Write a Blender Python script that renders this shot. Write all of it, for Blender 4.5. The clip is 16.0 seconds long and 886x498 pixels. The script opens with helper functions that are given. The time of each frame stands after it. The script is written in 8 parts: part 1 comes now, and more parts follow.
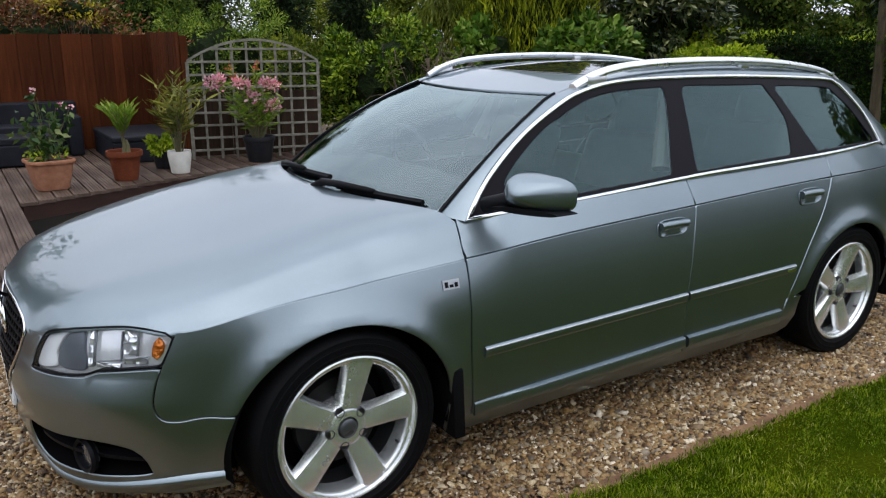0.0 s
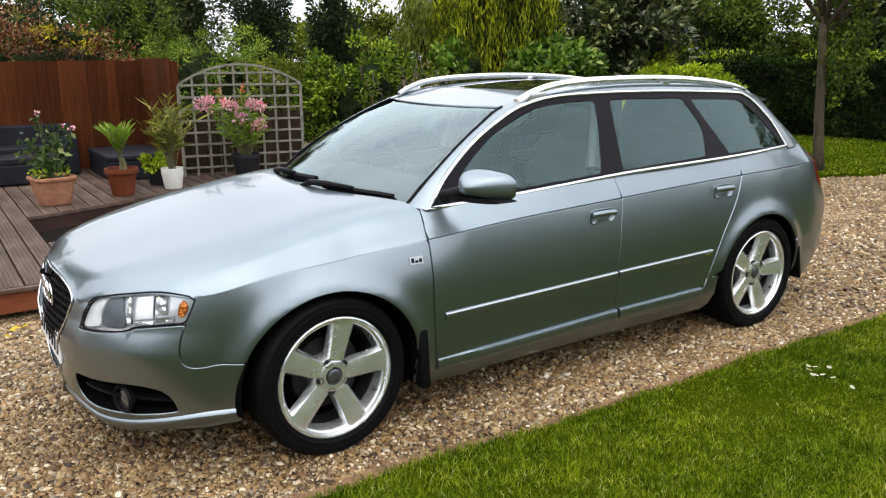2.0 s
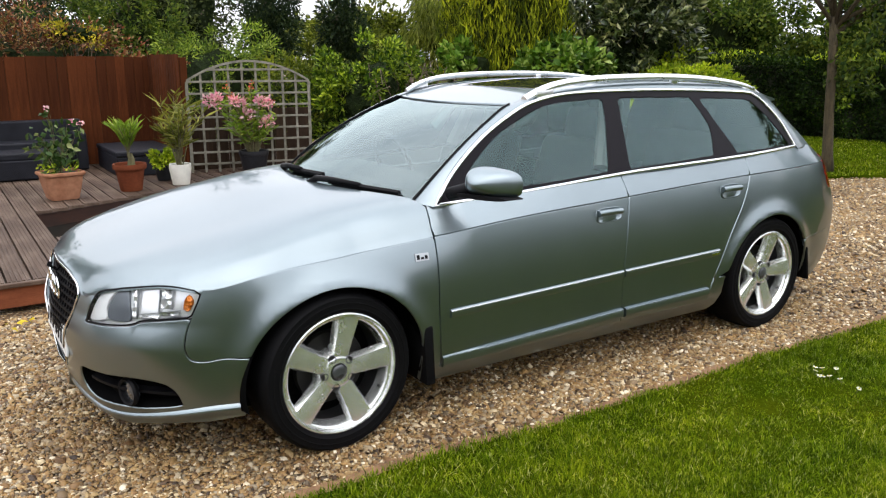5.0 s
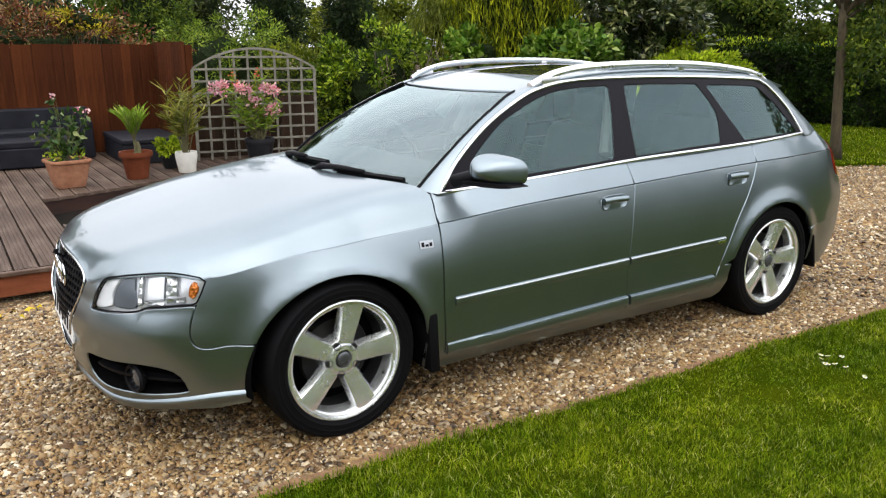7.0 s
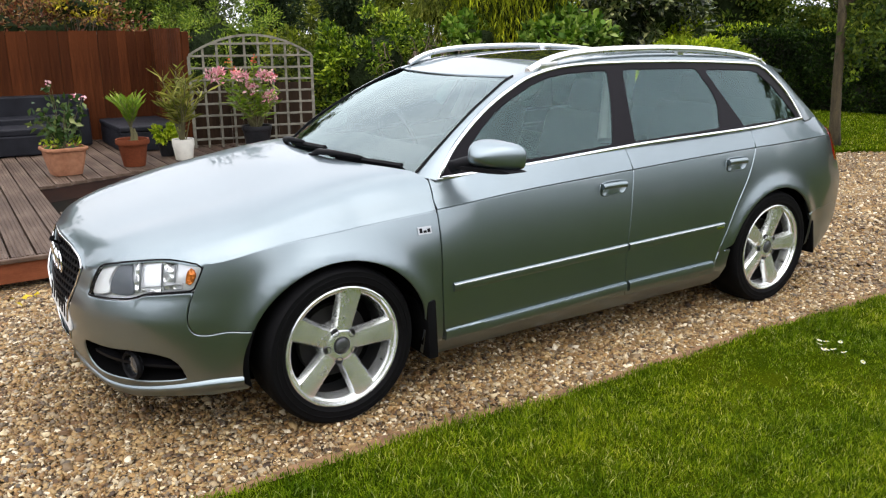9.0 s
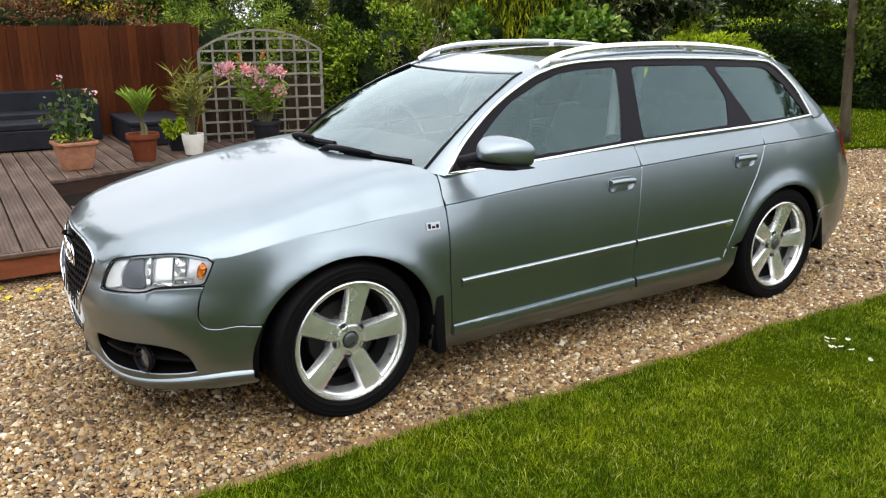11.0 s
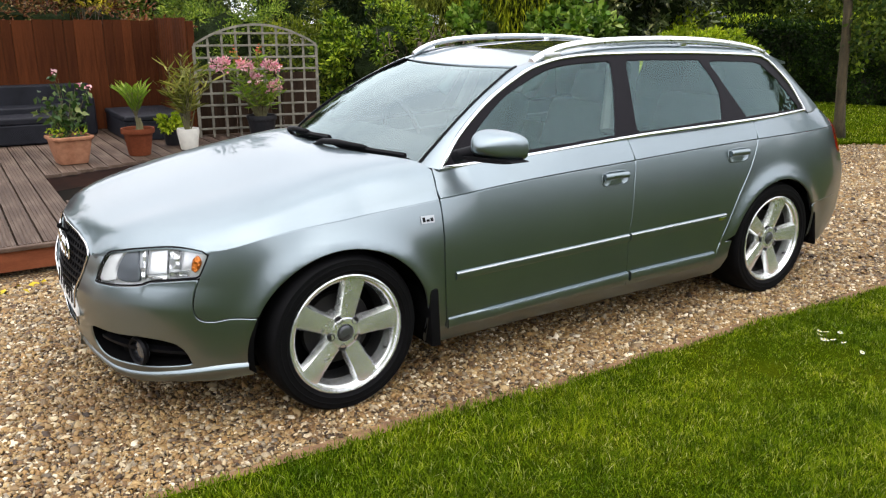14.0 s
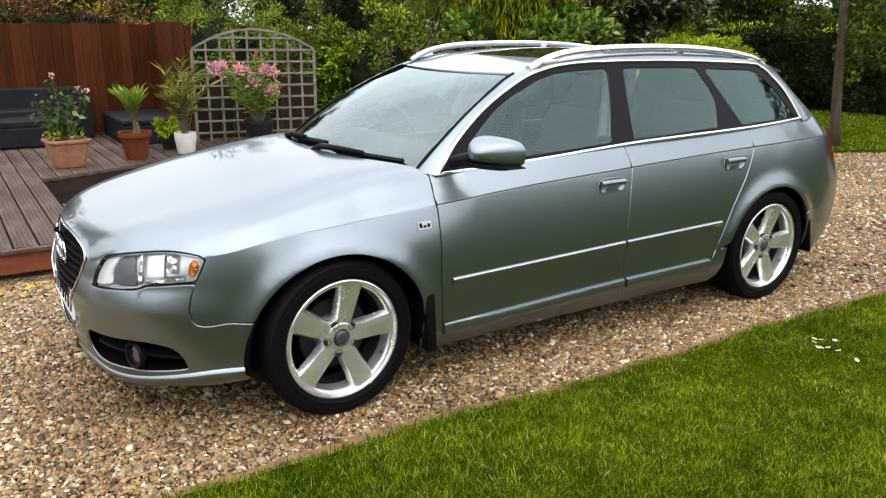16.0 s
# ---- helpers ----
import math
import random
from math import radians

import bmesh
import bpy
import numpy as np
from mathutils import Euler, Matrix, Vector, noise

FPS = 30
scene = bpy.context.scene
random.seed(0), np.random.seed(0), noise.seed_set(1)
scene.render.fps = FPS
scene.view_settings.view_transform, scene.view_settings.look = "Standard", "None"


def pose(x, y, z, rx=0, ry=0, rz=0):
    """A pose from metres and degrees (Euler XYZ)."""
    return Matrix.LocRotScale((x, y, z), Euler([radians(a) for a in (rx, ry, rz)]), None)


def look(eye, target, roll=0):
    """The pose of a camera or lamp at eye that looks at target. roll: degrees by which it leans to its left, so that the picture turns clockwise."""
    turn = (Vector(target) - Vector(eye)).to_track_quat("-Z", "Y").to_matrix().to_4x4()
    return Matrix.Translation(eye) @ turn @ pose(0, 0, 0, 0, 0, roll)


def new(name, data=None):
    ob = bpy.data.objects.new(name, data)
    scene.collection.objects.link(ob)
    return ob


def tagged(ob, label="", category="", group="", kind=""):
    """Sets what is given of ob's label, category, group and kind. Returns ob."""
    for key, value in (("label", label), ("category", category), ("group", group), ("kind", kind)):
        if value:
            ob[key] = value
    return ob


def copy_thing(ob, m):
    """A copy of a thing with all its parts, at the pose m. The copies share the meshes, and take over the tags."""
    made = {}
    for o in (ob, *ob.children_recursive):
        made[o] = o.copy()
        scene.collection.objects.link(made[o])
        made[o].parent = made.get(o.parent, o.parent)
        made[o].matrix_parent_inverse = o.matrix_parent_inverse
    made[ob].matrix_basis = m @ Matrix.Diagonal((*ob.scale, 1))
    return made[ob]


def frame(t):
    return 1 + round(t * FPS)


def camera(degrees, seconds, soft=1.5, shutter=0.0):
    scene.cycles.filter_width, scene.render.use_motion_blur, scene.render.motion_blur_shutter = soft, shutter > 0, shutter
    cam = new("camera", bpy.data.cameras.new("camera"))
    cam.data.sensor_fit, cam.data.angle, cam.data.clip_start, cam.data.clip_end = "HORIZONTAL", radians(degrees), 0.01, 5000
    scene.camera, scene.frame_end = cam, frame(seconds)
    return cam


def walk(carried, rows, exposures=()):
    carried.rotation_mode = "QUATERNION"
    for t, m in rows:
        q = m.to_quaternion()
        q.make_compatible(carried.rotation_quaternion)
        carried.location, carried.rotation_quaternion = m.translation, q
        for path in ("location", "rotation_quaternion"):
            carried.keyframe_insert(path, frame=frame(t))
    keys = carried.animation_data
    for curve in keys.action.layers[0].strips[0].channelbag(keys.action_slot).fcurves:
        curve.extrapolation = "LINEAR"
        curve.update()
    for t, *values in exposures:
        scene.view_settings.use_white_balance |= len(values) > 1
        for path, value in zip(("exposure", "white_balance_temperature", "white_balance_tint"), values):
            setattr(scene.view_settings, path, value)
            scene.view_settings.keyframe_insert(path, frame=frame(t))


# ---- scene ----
cam = camera(59.1, 16.0, soft=1.2)
PATH = [
    (0, (-0.939, -2.869, 1.497), (0.099, -1.241, 0.976), 0.3),
    (0.5, (-1.011, -3.124, 1.491), (-0.003, -1.474, 0.981), 0.3),
    (1, (-1.091, -3.297, 1.508), (-0.04, -1.672, 1.002), -0.4),
    (1.5, (-1.221, -3.35, 1.508), (-0.116, -1.752, 1.034), -1.2),
    (2, (-1.217, -3.423, 1.505), (-0.134, -1.808, 1.035), -0.3),
    (2.5, (-1.176, -3.462, 1.504), (-0.108, -1.833, 1.054), 0.3),
    (3, (-1.186, -3.453, 1.504), (-0.139, -1.809, 1.054), -0.8),
    (3.5, (-1.194, -3.441, 1.507), (-0.122, -1.813, 1.056), -0.7),
    (4, (-1.202, -3.429, 1.504), (-0.129, -1.809, 1.028), -0.2),
    (4.5, (-1.213, -3.424, 1.499), (-0.142, -1.801, 1.028), 0.0),
    (7, (-1.206, -3.428, 1.493), (-0.156, -1.801, 0.991), 0.0),
    (7.5, (-1.207, -3.425, 1.491), (-0.16, -1.798, 0.982), -0.1),
    (8, (-1.201, -3.425, 1.487), (-0.151, -1.804, 0.966), -0.1),
    (8.5, (-1.203, -3.423, 1.487), (-0.148, -1.806, 0.964), 0.2),
    (9, (-1.2, -3.421, 1.483), (-0.151, -1.803, 0.951), -0.1),
    (11.5, (-1.213, -3.439, 1.491), (-0.185, -1.812, 0.947), 0.0),
    (12, (-1.212, -3.443, 1.492), (-0.177, -1.818, 0.955), -0.4),
    (12.5, (-1.219, -3.446, 1.489), (-0.17, -1.826, 0.964), -0.1),
    (13, (-1.214, -3.445, 1.487), (-0.157, -1.841, 0.933), 0.1),
    (13.5, (-1.213, -3.446, 1.483), (-0.163, -1.836, 0.932), -0.1),
    (14, (-1.213, -3.45, 1.483), (-0.176, -1.832, 0.929), 0.1),
    (14.5, (-1.217, -3.448, 1.481), (-0.179, -1.829, 0.932), 0.3),
    (15, (-1.216, -3.451, 1.482), (-0.178, -1.833, 0.933), 0.3),
    (15.5, (-1.217, -3.453, 1.49), (-0.169, -1.836, 0.954), 0.5),
    (16, (-1.218, -3.454, 1.487), (-0.171, -1.838, 0.946), 0.5),
]
walk(cam, [(t, look(eye, target, roll)) for t, eye, target, roll in PATH],
     exposures=[(0, -0.04, 6000, 15), (0.5, 0.08, 6080, 15), (1, 0.28, 6180, 15), (1.5, 0.46, 6300, 14), (2.5, 0.58, 6420, 14), (4.5, 0.60, 6450, 14), (8, 0.63, 6480, 14), (16, 0.67, 6500, 14)])

# ---- light: bright, mostly overcast sky with a weak, soft sun ----
SUN_ELEVATION, SUN_ROTATION = radians(70), radians(208)
world = bpy.data.worlds.new("sky")
scene.world = world
world.use_nodes = True
wt = world.node_tree
wt.nodes.clear()
w_out = wt.nodes.new("ShaderNodeOutputWorld")
w_bg = wt.nodes.new("ShaderNodeBackground")
w_sky = wt.nodes.new("ShaderNodeTexSky")
w_sky.sky_type, w_sky.sun_disc = "NISHITA", False
w_sky.sun_elevation, w_sky.sun_rotation = SUN_ELEVATION, SUN_ROTATION
w_sky.dust_density, w_sky.air_density = 2.5, 1.0
w_co = wt.nodes.new("ShaderNodeTexCoord")
w_map = wt.nodes.new("ShaderNodeMapping")
w_map.inputs["Scale"].default_value = (1.0, 1.0, 2.6)
w_noise = wt.nodes.new("ShaderNodeTexNoise")
w_noise.inputs["Scale"].default_value = 1.7
w_noise.inputs["Detail"].default_value = 5.0
w_noise.inputs["Roughness"].default_value = 0.55
w_ramp = wt.nodes.new("ShaderNodeValToRGB")
w_ramp.color_ramp.elements[0].position, w_ramp.color_ramp.elements[0].color = 0.32, (7.6, 8.0, 8.6, 1)
w_ramp.color_ramp.elements[1].position, w_ramp.color_ramp.elements[1].color = 0.62, (11.2, 11.4, 11.6, 1)
w_mix = wt.nodes.new("ShaderNodeMix")
w_mix.data_type = "RGBA"
w_mix.inputs["Factor"].default_value = 0.92
w_bg.inputs["Strength"].default_value = 0.15
wt.links.new(w_co.outputs["Generated"], w_map.inputs["Vector"])
wt.links.new(w_map.outputs["Vector"], w_noise.inputs["Vector"])
wt.links.new(w_noise.outputs["Fac"], w_ramp.inputs["Fac"])
wt.links.new(w_sky.outputs["Color"], w_mix.inputs["A"])
wt.links.new(w_ramp.outputs["Color"], w_mix.inputs["B"])
# an overcast sky is dimmer towards the horizon than overhead
w_sep = wt.nodes.new("ShaderNodeSeparateXYZ")
w_dim = wt.nodes.new("ShaderNodeMapRange")
w_dim.inputs["From Min"].default_value, w_dim.inputs["From Max"].default_value = 0.0, 1.0
w_dim.inputs["To Min"].default_value, w_dim.inputs["To Max"].default_value = 0.68, 1.32
w_mul = wt.nodes.new("ShaderNodeMix")
w_mul.data_type, w_mul.blend_type = "RGBA", "MULTIPLY"
w_mul.inputs["Factor"].default_value = 1.0
wt.links.new(w_co.outputs["Generated"], w_sep.inputs["Vector"])
wt.links.new(w_sep.outputs["Z"], w_dim.inputs["Value"])
wt.links.new(w_mix.outputs["Result"], w_mul.inputs["A"])
wt.links.new(w_dim.outputs["Result"], w_mul.inputs["B"])
wt.links.new(w_mul.outputs["Result"], w_bg.inputs["Color"])
wt.links.new(w_bg.outputs["Background"], w_out.inputs["Surface"])

sun_data = bpy.data.lights.new("sun", "SUN")
sun_data.energy, sun_data.angle, sun_data.color = 0.55, radians(60), (1.0, 0.95, 0.87)
sun = new("sun", sun_data)
sun.matrix_world = look((0, 0, 30), (0.16, 0.30, 30 - 0.94))

# ---- helpers for meshes and materials ----
from mathutils.geometry import delaunay_2d_cdt

RNG = np.random.default_rng(7)


def mesh_of(name, verts, faces, mat, smooth=False, normals=None):
    """A mesh from vertices and faces (a list, or an array of triangles or quads)."""
    me = bpy.data.meshes.new(name)
    V = np.asarray(verts, dtype=np.float32)
    if isinstance(faces, np.ndarray):
        n, k = faces.shape
        me.vertices.add(len(V))
        me.vertices.foreach_set("co", V.ravel())
        me.loops.add(n * k)
        me.loops.foreach_set("vertex_index", faces.astype(np.int32).ravel())
        me.polygons.add(n)
        me.polygons.foreach_set("loop_start", np.arange(0, n * k, k, dtype=np.int32))
        me.update(calc_edges=True)
    else:
        me.from_pydata([tuple(v) for v in V], [], faces)
        me.update()
    if smooth:
        me.polygons.foreach_set("use_smooth", np.ones(len(me.polygons), dtype=bool))
    if normals is not None:
        me.normals_split_custom_set_from_vertices([tuple(n) for n in normals])
    if mat is not None:
        for m in (mat if isinstance(mat, (list, tuple)) else [mat]):
            me.materials.append(m)
    return me


def piece(name, verts, faces, mat, parent=None, label="", smooth=False, normals=None):
    ob = new(name, mesh_of(name, verts, faces, mat, smooth, normals))
    if parent is not None:
        ob.parent = parent
    if label:
        tagged(ob, label)
    return ob


def part(name, bm, mat, parent=None, label="", smooth=False):
    """Links a bmesh as one mesh object under a thing or a part."""
    me = bpy.data.meshes.new(name)
    bm.normal_update()
    bm.to_mesh(me)
    bm.free()
    if smooth:
        me.polygons.foreach_set("use_smooth", np.ones(len(me.polygons), dtype=bool))
        me.set_sharp_from_angle(angle=radians(38))
    me.materials.append(mat)
    ob = new(name, me)
    if parent is not None:
        ob.parent = parent
    if label:
        tagged(ob, label)
    return ob


def thing(name, label, category, x=0.0, y=0.0, z=0.0, rz=0.0, group=""):
    ob = new(name)
    ob.empty_display_size = 0.1
    ob.matrix_world = pose(x, y, z, 0, 0, rz)
    return tagged(ob, label, category, group)


def box(bm, size, at, bevel=0.0, rz=0.0, segs=2):
    """A bevelled box of that size centred at a place, added to bm."""
    m = Matrix.Translation(at) @ Matrix.Rotation(rz, 4, "Z") @ Matrix.Diagonal((*size, 1))
    r = bmesh.ops.create_cube(bm, size=1, matrix=m)
    if bevel > 0:
        edges = list({e for v in r["verts"] for e in v.link_edges})
        bmesh.ops.bevel(bm, geom=edges, offset=bevel, segments=segs, profile=0.5, affect="EDGES")
    return bm


def box_bm(size, at, bevel=0.0, rz=0.0, segs=2):
    return box(bmesh.new(), size, at, bevel, rz, segs)


def lathe(profile, n=40, axis="Z"):
    """Vertices and quads of a turned profile [(r, z), ...]."""
    P = np.array(profile, float)
    a = np.linspace(0, 2 * math.pi, n, endpoint=False)
    V = np.stack([np.outer(P[:, 0], np.cos(a)), np.outer(P[:, 0], np.sin(a)), np.repeat(P[:, 1:2], n, 1)], 2).reshape(-1, 3)
    if axis == "Y":
        V = np.stack([V[:, 0], -V[:, 2], V[:, 1]], 1)
    F = []
    for i in range(len(P) - 1):
        for j in range(n):
            k = (j + 1) % n
            F.append((i * n + j, i * n + k, (i + 1) * n + k, (i + 1) * n + j))
    return V, np.array(F)


def tube(points, radii, n=8, closed_ends=True):
    """A tapered tube along a polyline."""
    P = np.array(points, float)
    R = np.broadcast_to(np.asarray(radii, float), (len(P),))
    V, F = [], []
    up = np.array([0.13, 0.21, 0.97])
    for i, p in enumerate(P):
        d = P[min(i + 1, len(P) - 1)] - P[max(i - 1, 0)]
        d /= np.linalg.norm(d) + 1e-9
        s = np.cross(d, up if abs(d @ up) < 0.95 else np.array([1.0, 0.1, 0]))
        s /= np.linalg.norm(s)
        q = np.cross(d, s)
        for k in range(n):
            a = 2 * math.pi * k / n
            V.append(p + R[i] * (math.cos(a) * s + math.sin(a) * q))
    for i in range(len(P) - 1):
        for k in range(n):
            l = (k + 1) % n
            F.append((i * n + k, i * n + l, (i + 1) * n + l, (i + 1) * n + k))
    if closed_ends:
        F.append(tuple(range(n - 1, -1, -1)))
        F.append(tuple((len(P) - 1) * n + k for k in range(n)))
    return V, F


def curve(pts, step=0.02, closed=False):
    """A smooth polyline through control points, about one point every step."""
    P = [np.array(p, float) for p in pts]
    out = []
    n = len(P)
    for i in range(n if closed else n - 1):
        a, b = P[i], P[(i + 1) % n]
        p0 = P[i - 1] if (i > 0 or closed) else a * 2 - b
        p3 = P[(i + 2) % n] if (i + 2 < n or closed) else b * 2 - a
        k = max(1, int(np.linalg.norm(b - a) / step))
        for j in range(k):
            t = j / k
            out.append(0.5 * (2 * a + (b - p0) * t + (2 * p0 - 5 * a + 4 * b - p3) * t**2 + (3 * a - p0 - 3 * b + p3) * t**3))
    if not closed:
        out.append(P[-1])
    return out


def joined(chunks):
    """One vertex and face list of several."""
    V, F = [], []
    for v, f in chunks:
        o = len(V)
        V += [tuple(p) for p in v]
        F += [tuple(int(i) + o for i in q) for q in f]
    return V, F


# ---- node materials ----
def nodes_of(name):
    m = bpy.data.materials.new(name)
    m.use_nodes = True
    nt = m.node_tree
    return m, nt, nt.nodes["Principled BSDF"]


def ramp_node(nt, stops):
    r = nt.nodes.new("ShaderNodeValToRGB")
    e = r.color_ramp.elements
    while len(e) < len(stops):
        e.new(0.5)
    for k, (p, c) in zip(e, stops):
        k.position, k.color = p, (*c, 1)
    return r


def noise_node(nt, scale, detail=4, rough=0.55, vec=None, stretch=None):
    n = nt.nodes.new("ShaderNodeTexNoise")
    n.inputs["Scale"].default_value, n.inputs["Detail"].default_value, n.inputs["Roughness"].default_value = scale, detail, rough
    co = nt.nodes.new("ShaderNodeTexCoord")
    src = co.outputs[vec or "Object"]
    if stretch:
        mp = nt.nodes.new("ShaderNodeMapping")
        mp.inputs["Scale"].default_value = stretch
        nt.links.new(src, mp.inputs["Vector"])
        src = mp.outputs["Vector"]
    nt.links.new(src, n.inputs["Vector"])
    return n


def mix_rgb(nt, a, b, fac, mode="MIX"):
    m = nt.nodes.new("ShaderNodeMix")
    m.data_type, m.blend_type = "RGBA", mode
    for sock, v in (("A", a), ("B", b), ("Factor", fac)):
        if isinstance(v, (int, float)):
            m.inputs[sock].default_value = v
        elif isinstance(v, tuple):
            m.inputs[sock].default_value = (*v, 1)
        else:
            nt.links.new(v, m.inputs[sock])
    return m.outputs["Result"]


def bump_of(nt, bsdf, height, strength, dist=0.01):
    b = nt.nodes.new("ShaderNodeBump")
    b.inputs["Strength"].default_value, b.inputs["Distance"].default_value = strength, dist
    nt.links.new(height, b.inputs["Height"])
    nt.links.new(b.outputs["Normal"], bsdf.inputs["Normal"])
    return b


def surface(name, dark, light, scale=6.0, rough=0.6, fine=60.0, bump=0.15, dist=0.004, metal=0.0, stretch=None, spec=0.5, per_piece=0.0):
    """A mottled surface: large stains between two colours, fine grain and relief."""
    m, nt, b = nodes_of(name)
    big = noise_node(nt, scale, 5, 0.6, stretch=stretch)
    small = noise_node(nt, fine, 3, 0.6, stretch=stretch)
    r = ramp_node(nt, [(0.3, dark), (0.7, light)])
    nt.links.new(big.outputs["Fac"], r.inputs["Fac"])
    g = ramp_node(nt, [(0.3, (0.78, 0.78, 0.78)), (0.7, (1.12, 1.12, 1.12))])
    nt.links.new(small.outputs["Fac"], g.inputs["Fac"])
    col = mix_rgb(nt, r.outputs["Color"], g.outputs["Color"], 0.8, "MULTIPLY")
    if per_piece:
        info = nt.nodes.new("ShaderNodeObjectInfo")
        v = ramp_node(nt, [(0.0, (1 - per_piece,) * 3), (1.0, (1 + per_piece,) * 3)])
        nt.links.new(info.outputs["Random"], v.inputs["Fac"])
        col = mix_rgb(nt, col, v.outputs["Color"], 1.0, "MULTIPLY")
    nt.links.new(col, b.inputs["Base Color"])
    b.inputs["Roughness"].default_value, b.inputs["Metallic"].default_value = rough, metal
    b.inputs["Specular IOR Level"].default_value = spec
    bump_of(nt, b, small.outputs["Fac"], bump, dist)
    return m


def leafy(name, stops, rough=0.5, through_light=0.3, spec=0.14, glow=(1.0, 1.15, 0.45)):
    """Leaves: each takes its own shade, and lets some light through."""
    m, nt, b = nodes_of(name)
    geo = nt.nodes.new("ShaderNodeNewGeometry")
    r = ramp_node(nt, stops)
    nt.links.new(geo.outputs["Random Per Island"], r.inputs["Fac"])
    n = noise_node(nt, 1.3, 3)
    g = ramp_node(nt, [(0.35, (0.42, 0.46, 0.38)), (0.65, (1.35, 1.27, 1.0))])
    nt.links.new(n.outputs["Fac"], g.inputs["Fac"])
    col = mix_rgb(nt, r.outputs["Color"], g.outputs["Color"], 1.0, "MULTIPLY")
    nt.links.new(col, b.inputs["Base Color"])
    b.inputs["Roughness"].default_value = rough
    b.inputs["Specular IOR Level"].default_value = spec
    t = nt.nodes.new("ShaderNodeBsdfTranslucent")
    nt.links.new(mix_rgb(nt, col, glow, 1.0, "MULTIPLY"), t.inputs["Color"])
    mx = nt.nodes.new("ShaderNodeMixShader")
    mx.inputs["Fac"].default_value = through_light
    nt.links.new(b.outputs["BSDF"], mx.inputs[1])
    nt.links.new(t.outputs["BSDF"], mx.inputs[2])
    nt.links.new(mx.outputs["Shader"], nt.nodes["Material Output"].inputs["Surface"])
    return m


def plain(name, col, rough, metal=0.0, coat=0.0, spec=0.5):
    m, nt, b = nodes_of(name)
    n = noise_node(nt, 14, 4)
    r = ramp_node(nt, [(0.3, tuple(c * 0.88 for c in col)), (0.7, tuple(min(1, c * 1.08) for c in col))])
    nt.links.new(n.outputs["Fac"], r.inputs["Fac"])
    nt.links.new(r.outputs["Color"], b.inputs["Base Color"])
    q = ramp_node(nt, [(0.3, (rough * 0.85,) * 3), (0.7, (min(1, rough * 1.15),) * 3)])
    nt.links.new(n.outputs["Fac"], q.inputs["Fac"])
    nt.links.new(q.outputs["Color"], b.inputs["Roughness"])
    b.inputs["Metallic"].default_value, b.inputs["Coat Weight"].default_value, b.inputs["Specular IOR Level"].default_value = metal, coat, spec
    return m


# ---- foliage ----
def unit(v):
    return v / (np.linalg.norm(v, axis=-1, keepdims=True) + 1e-9)


def leaves(at, along, length, width, rng, fold=0.25, droop=0.0):
    """Folded leaf blades (four vertices, two triangles), each starting at a place and pointing along a way."""
    n = len(at)
    d = unit(along + np.array([0, 0, -droop]))
    side = unit(np.cross(d, unit(rng.normal(size=(n, 3)))))
    nrm = np.cross(side, d)
    L = (length * rng.uniform(0.65, 1.25, n))[:, None]
    Wd = (width * rng.uniform(0.7, 1.2, n))[:, None]
    mid = at + d * L * 0.45
    V = np.stack([at, mid + side * Wd * 0.5 + nrm * Wd * fold, at + d * L, mid - side * Wd * 0.5 + nrm * Wd * fold], 1).reshape(-1, 3)
    i = np.arange(n)[:, None] * 4
    F = np.concatenate([i + [0, 1, 2], i + [0, 2, 3]], 1).reshape(-1, 3)
    return V, F


def crown_points(n, centre, radii, rng, clumps=60, spread=0.28, floor=None, shell=0.75):
    """Places and outward ways of leaves gathered in clumps about an uneven ellipsoid."""
    c = unit(rng.normal(size=(clumps, 3))) * (shell + (1.05 - shell) * rng.random((clumps, 1)) ** 0.7) * rng.uniform(0.72, 1.06, (clumps, 1))
    inner = rng.random(clumps) < 0.25
    c[inner] *= 0.55
    size = spread * rng.uniform(0.55, 1.3, clumps)
    k = rng.integers(0, clumps, n)
    off = unit(rng.normal(size=(n, 3))) * rng.random((n, 1)) ** 0.5
    p = c[k] + off * size[k][:, None]
    way = unit(off * 0.9 + c[k] * 0.6 + rng.normal(size=(n, 3)) * 0.45)
    P = np.array(centre) + p * np.array(radii)
    if floor is not None:
        keep = P[:, 2] > floor
        P, way = P[keep], way[keep]
    return P, way


def limbs(base, top, r0, rng, count=7, reach=1.0, n=8):
    """A tapered trunk with limbs."""
    b, t = np.array(base, float), np.array(top, float)
    pts = [b + (t - b) * k + np.array([*rng.normal(0, 0.02 * np.linalg.norm(t - b), 2), 0]) * (0 < k < 1) for k in (0, 0.12, 0.3, 0.5, 0.7, 0.85, 1)]
    rad = [r0 * 1.35, r0, r0 * 0.9, r0 * 0.75, r0 * 0.55, r0 * 0.35, r0 * 0.12]
    chunks = [tube(pts, rad, n)]
    for i in range(count):
        k = rng.uniform(0.35, 0.95)
        s = b + (t - b) * k
        a = rng.uniform(0, 2 * math.pi)
        e = s + reach * rng.uniform(0.6, 1.1) * np.array([math.cos(a), math.sin(a), rng.uniform(0.35, 0.9)])
        m = (s + e) / 2 + np.array([0, 0, -0.06 * reach])
        chunks.append(tube([s, m, e], [r0 * 0.42, r0 * 0.28, r0 * 0.08], 6))
    return joined(chunks)

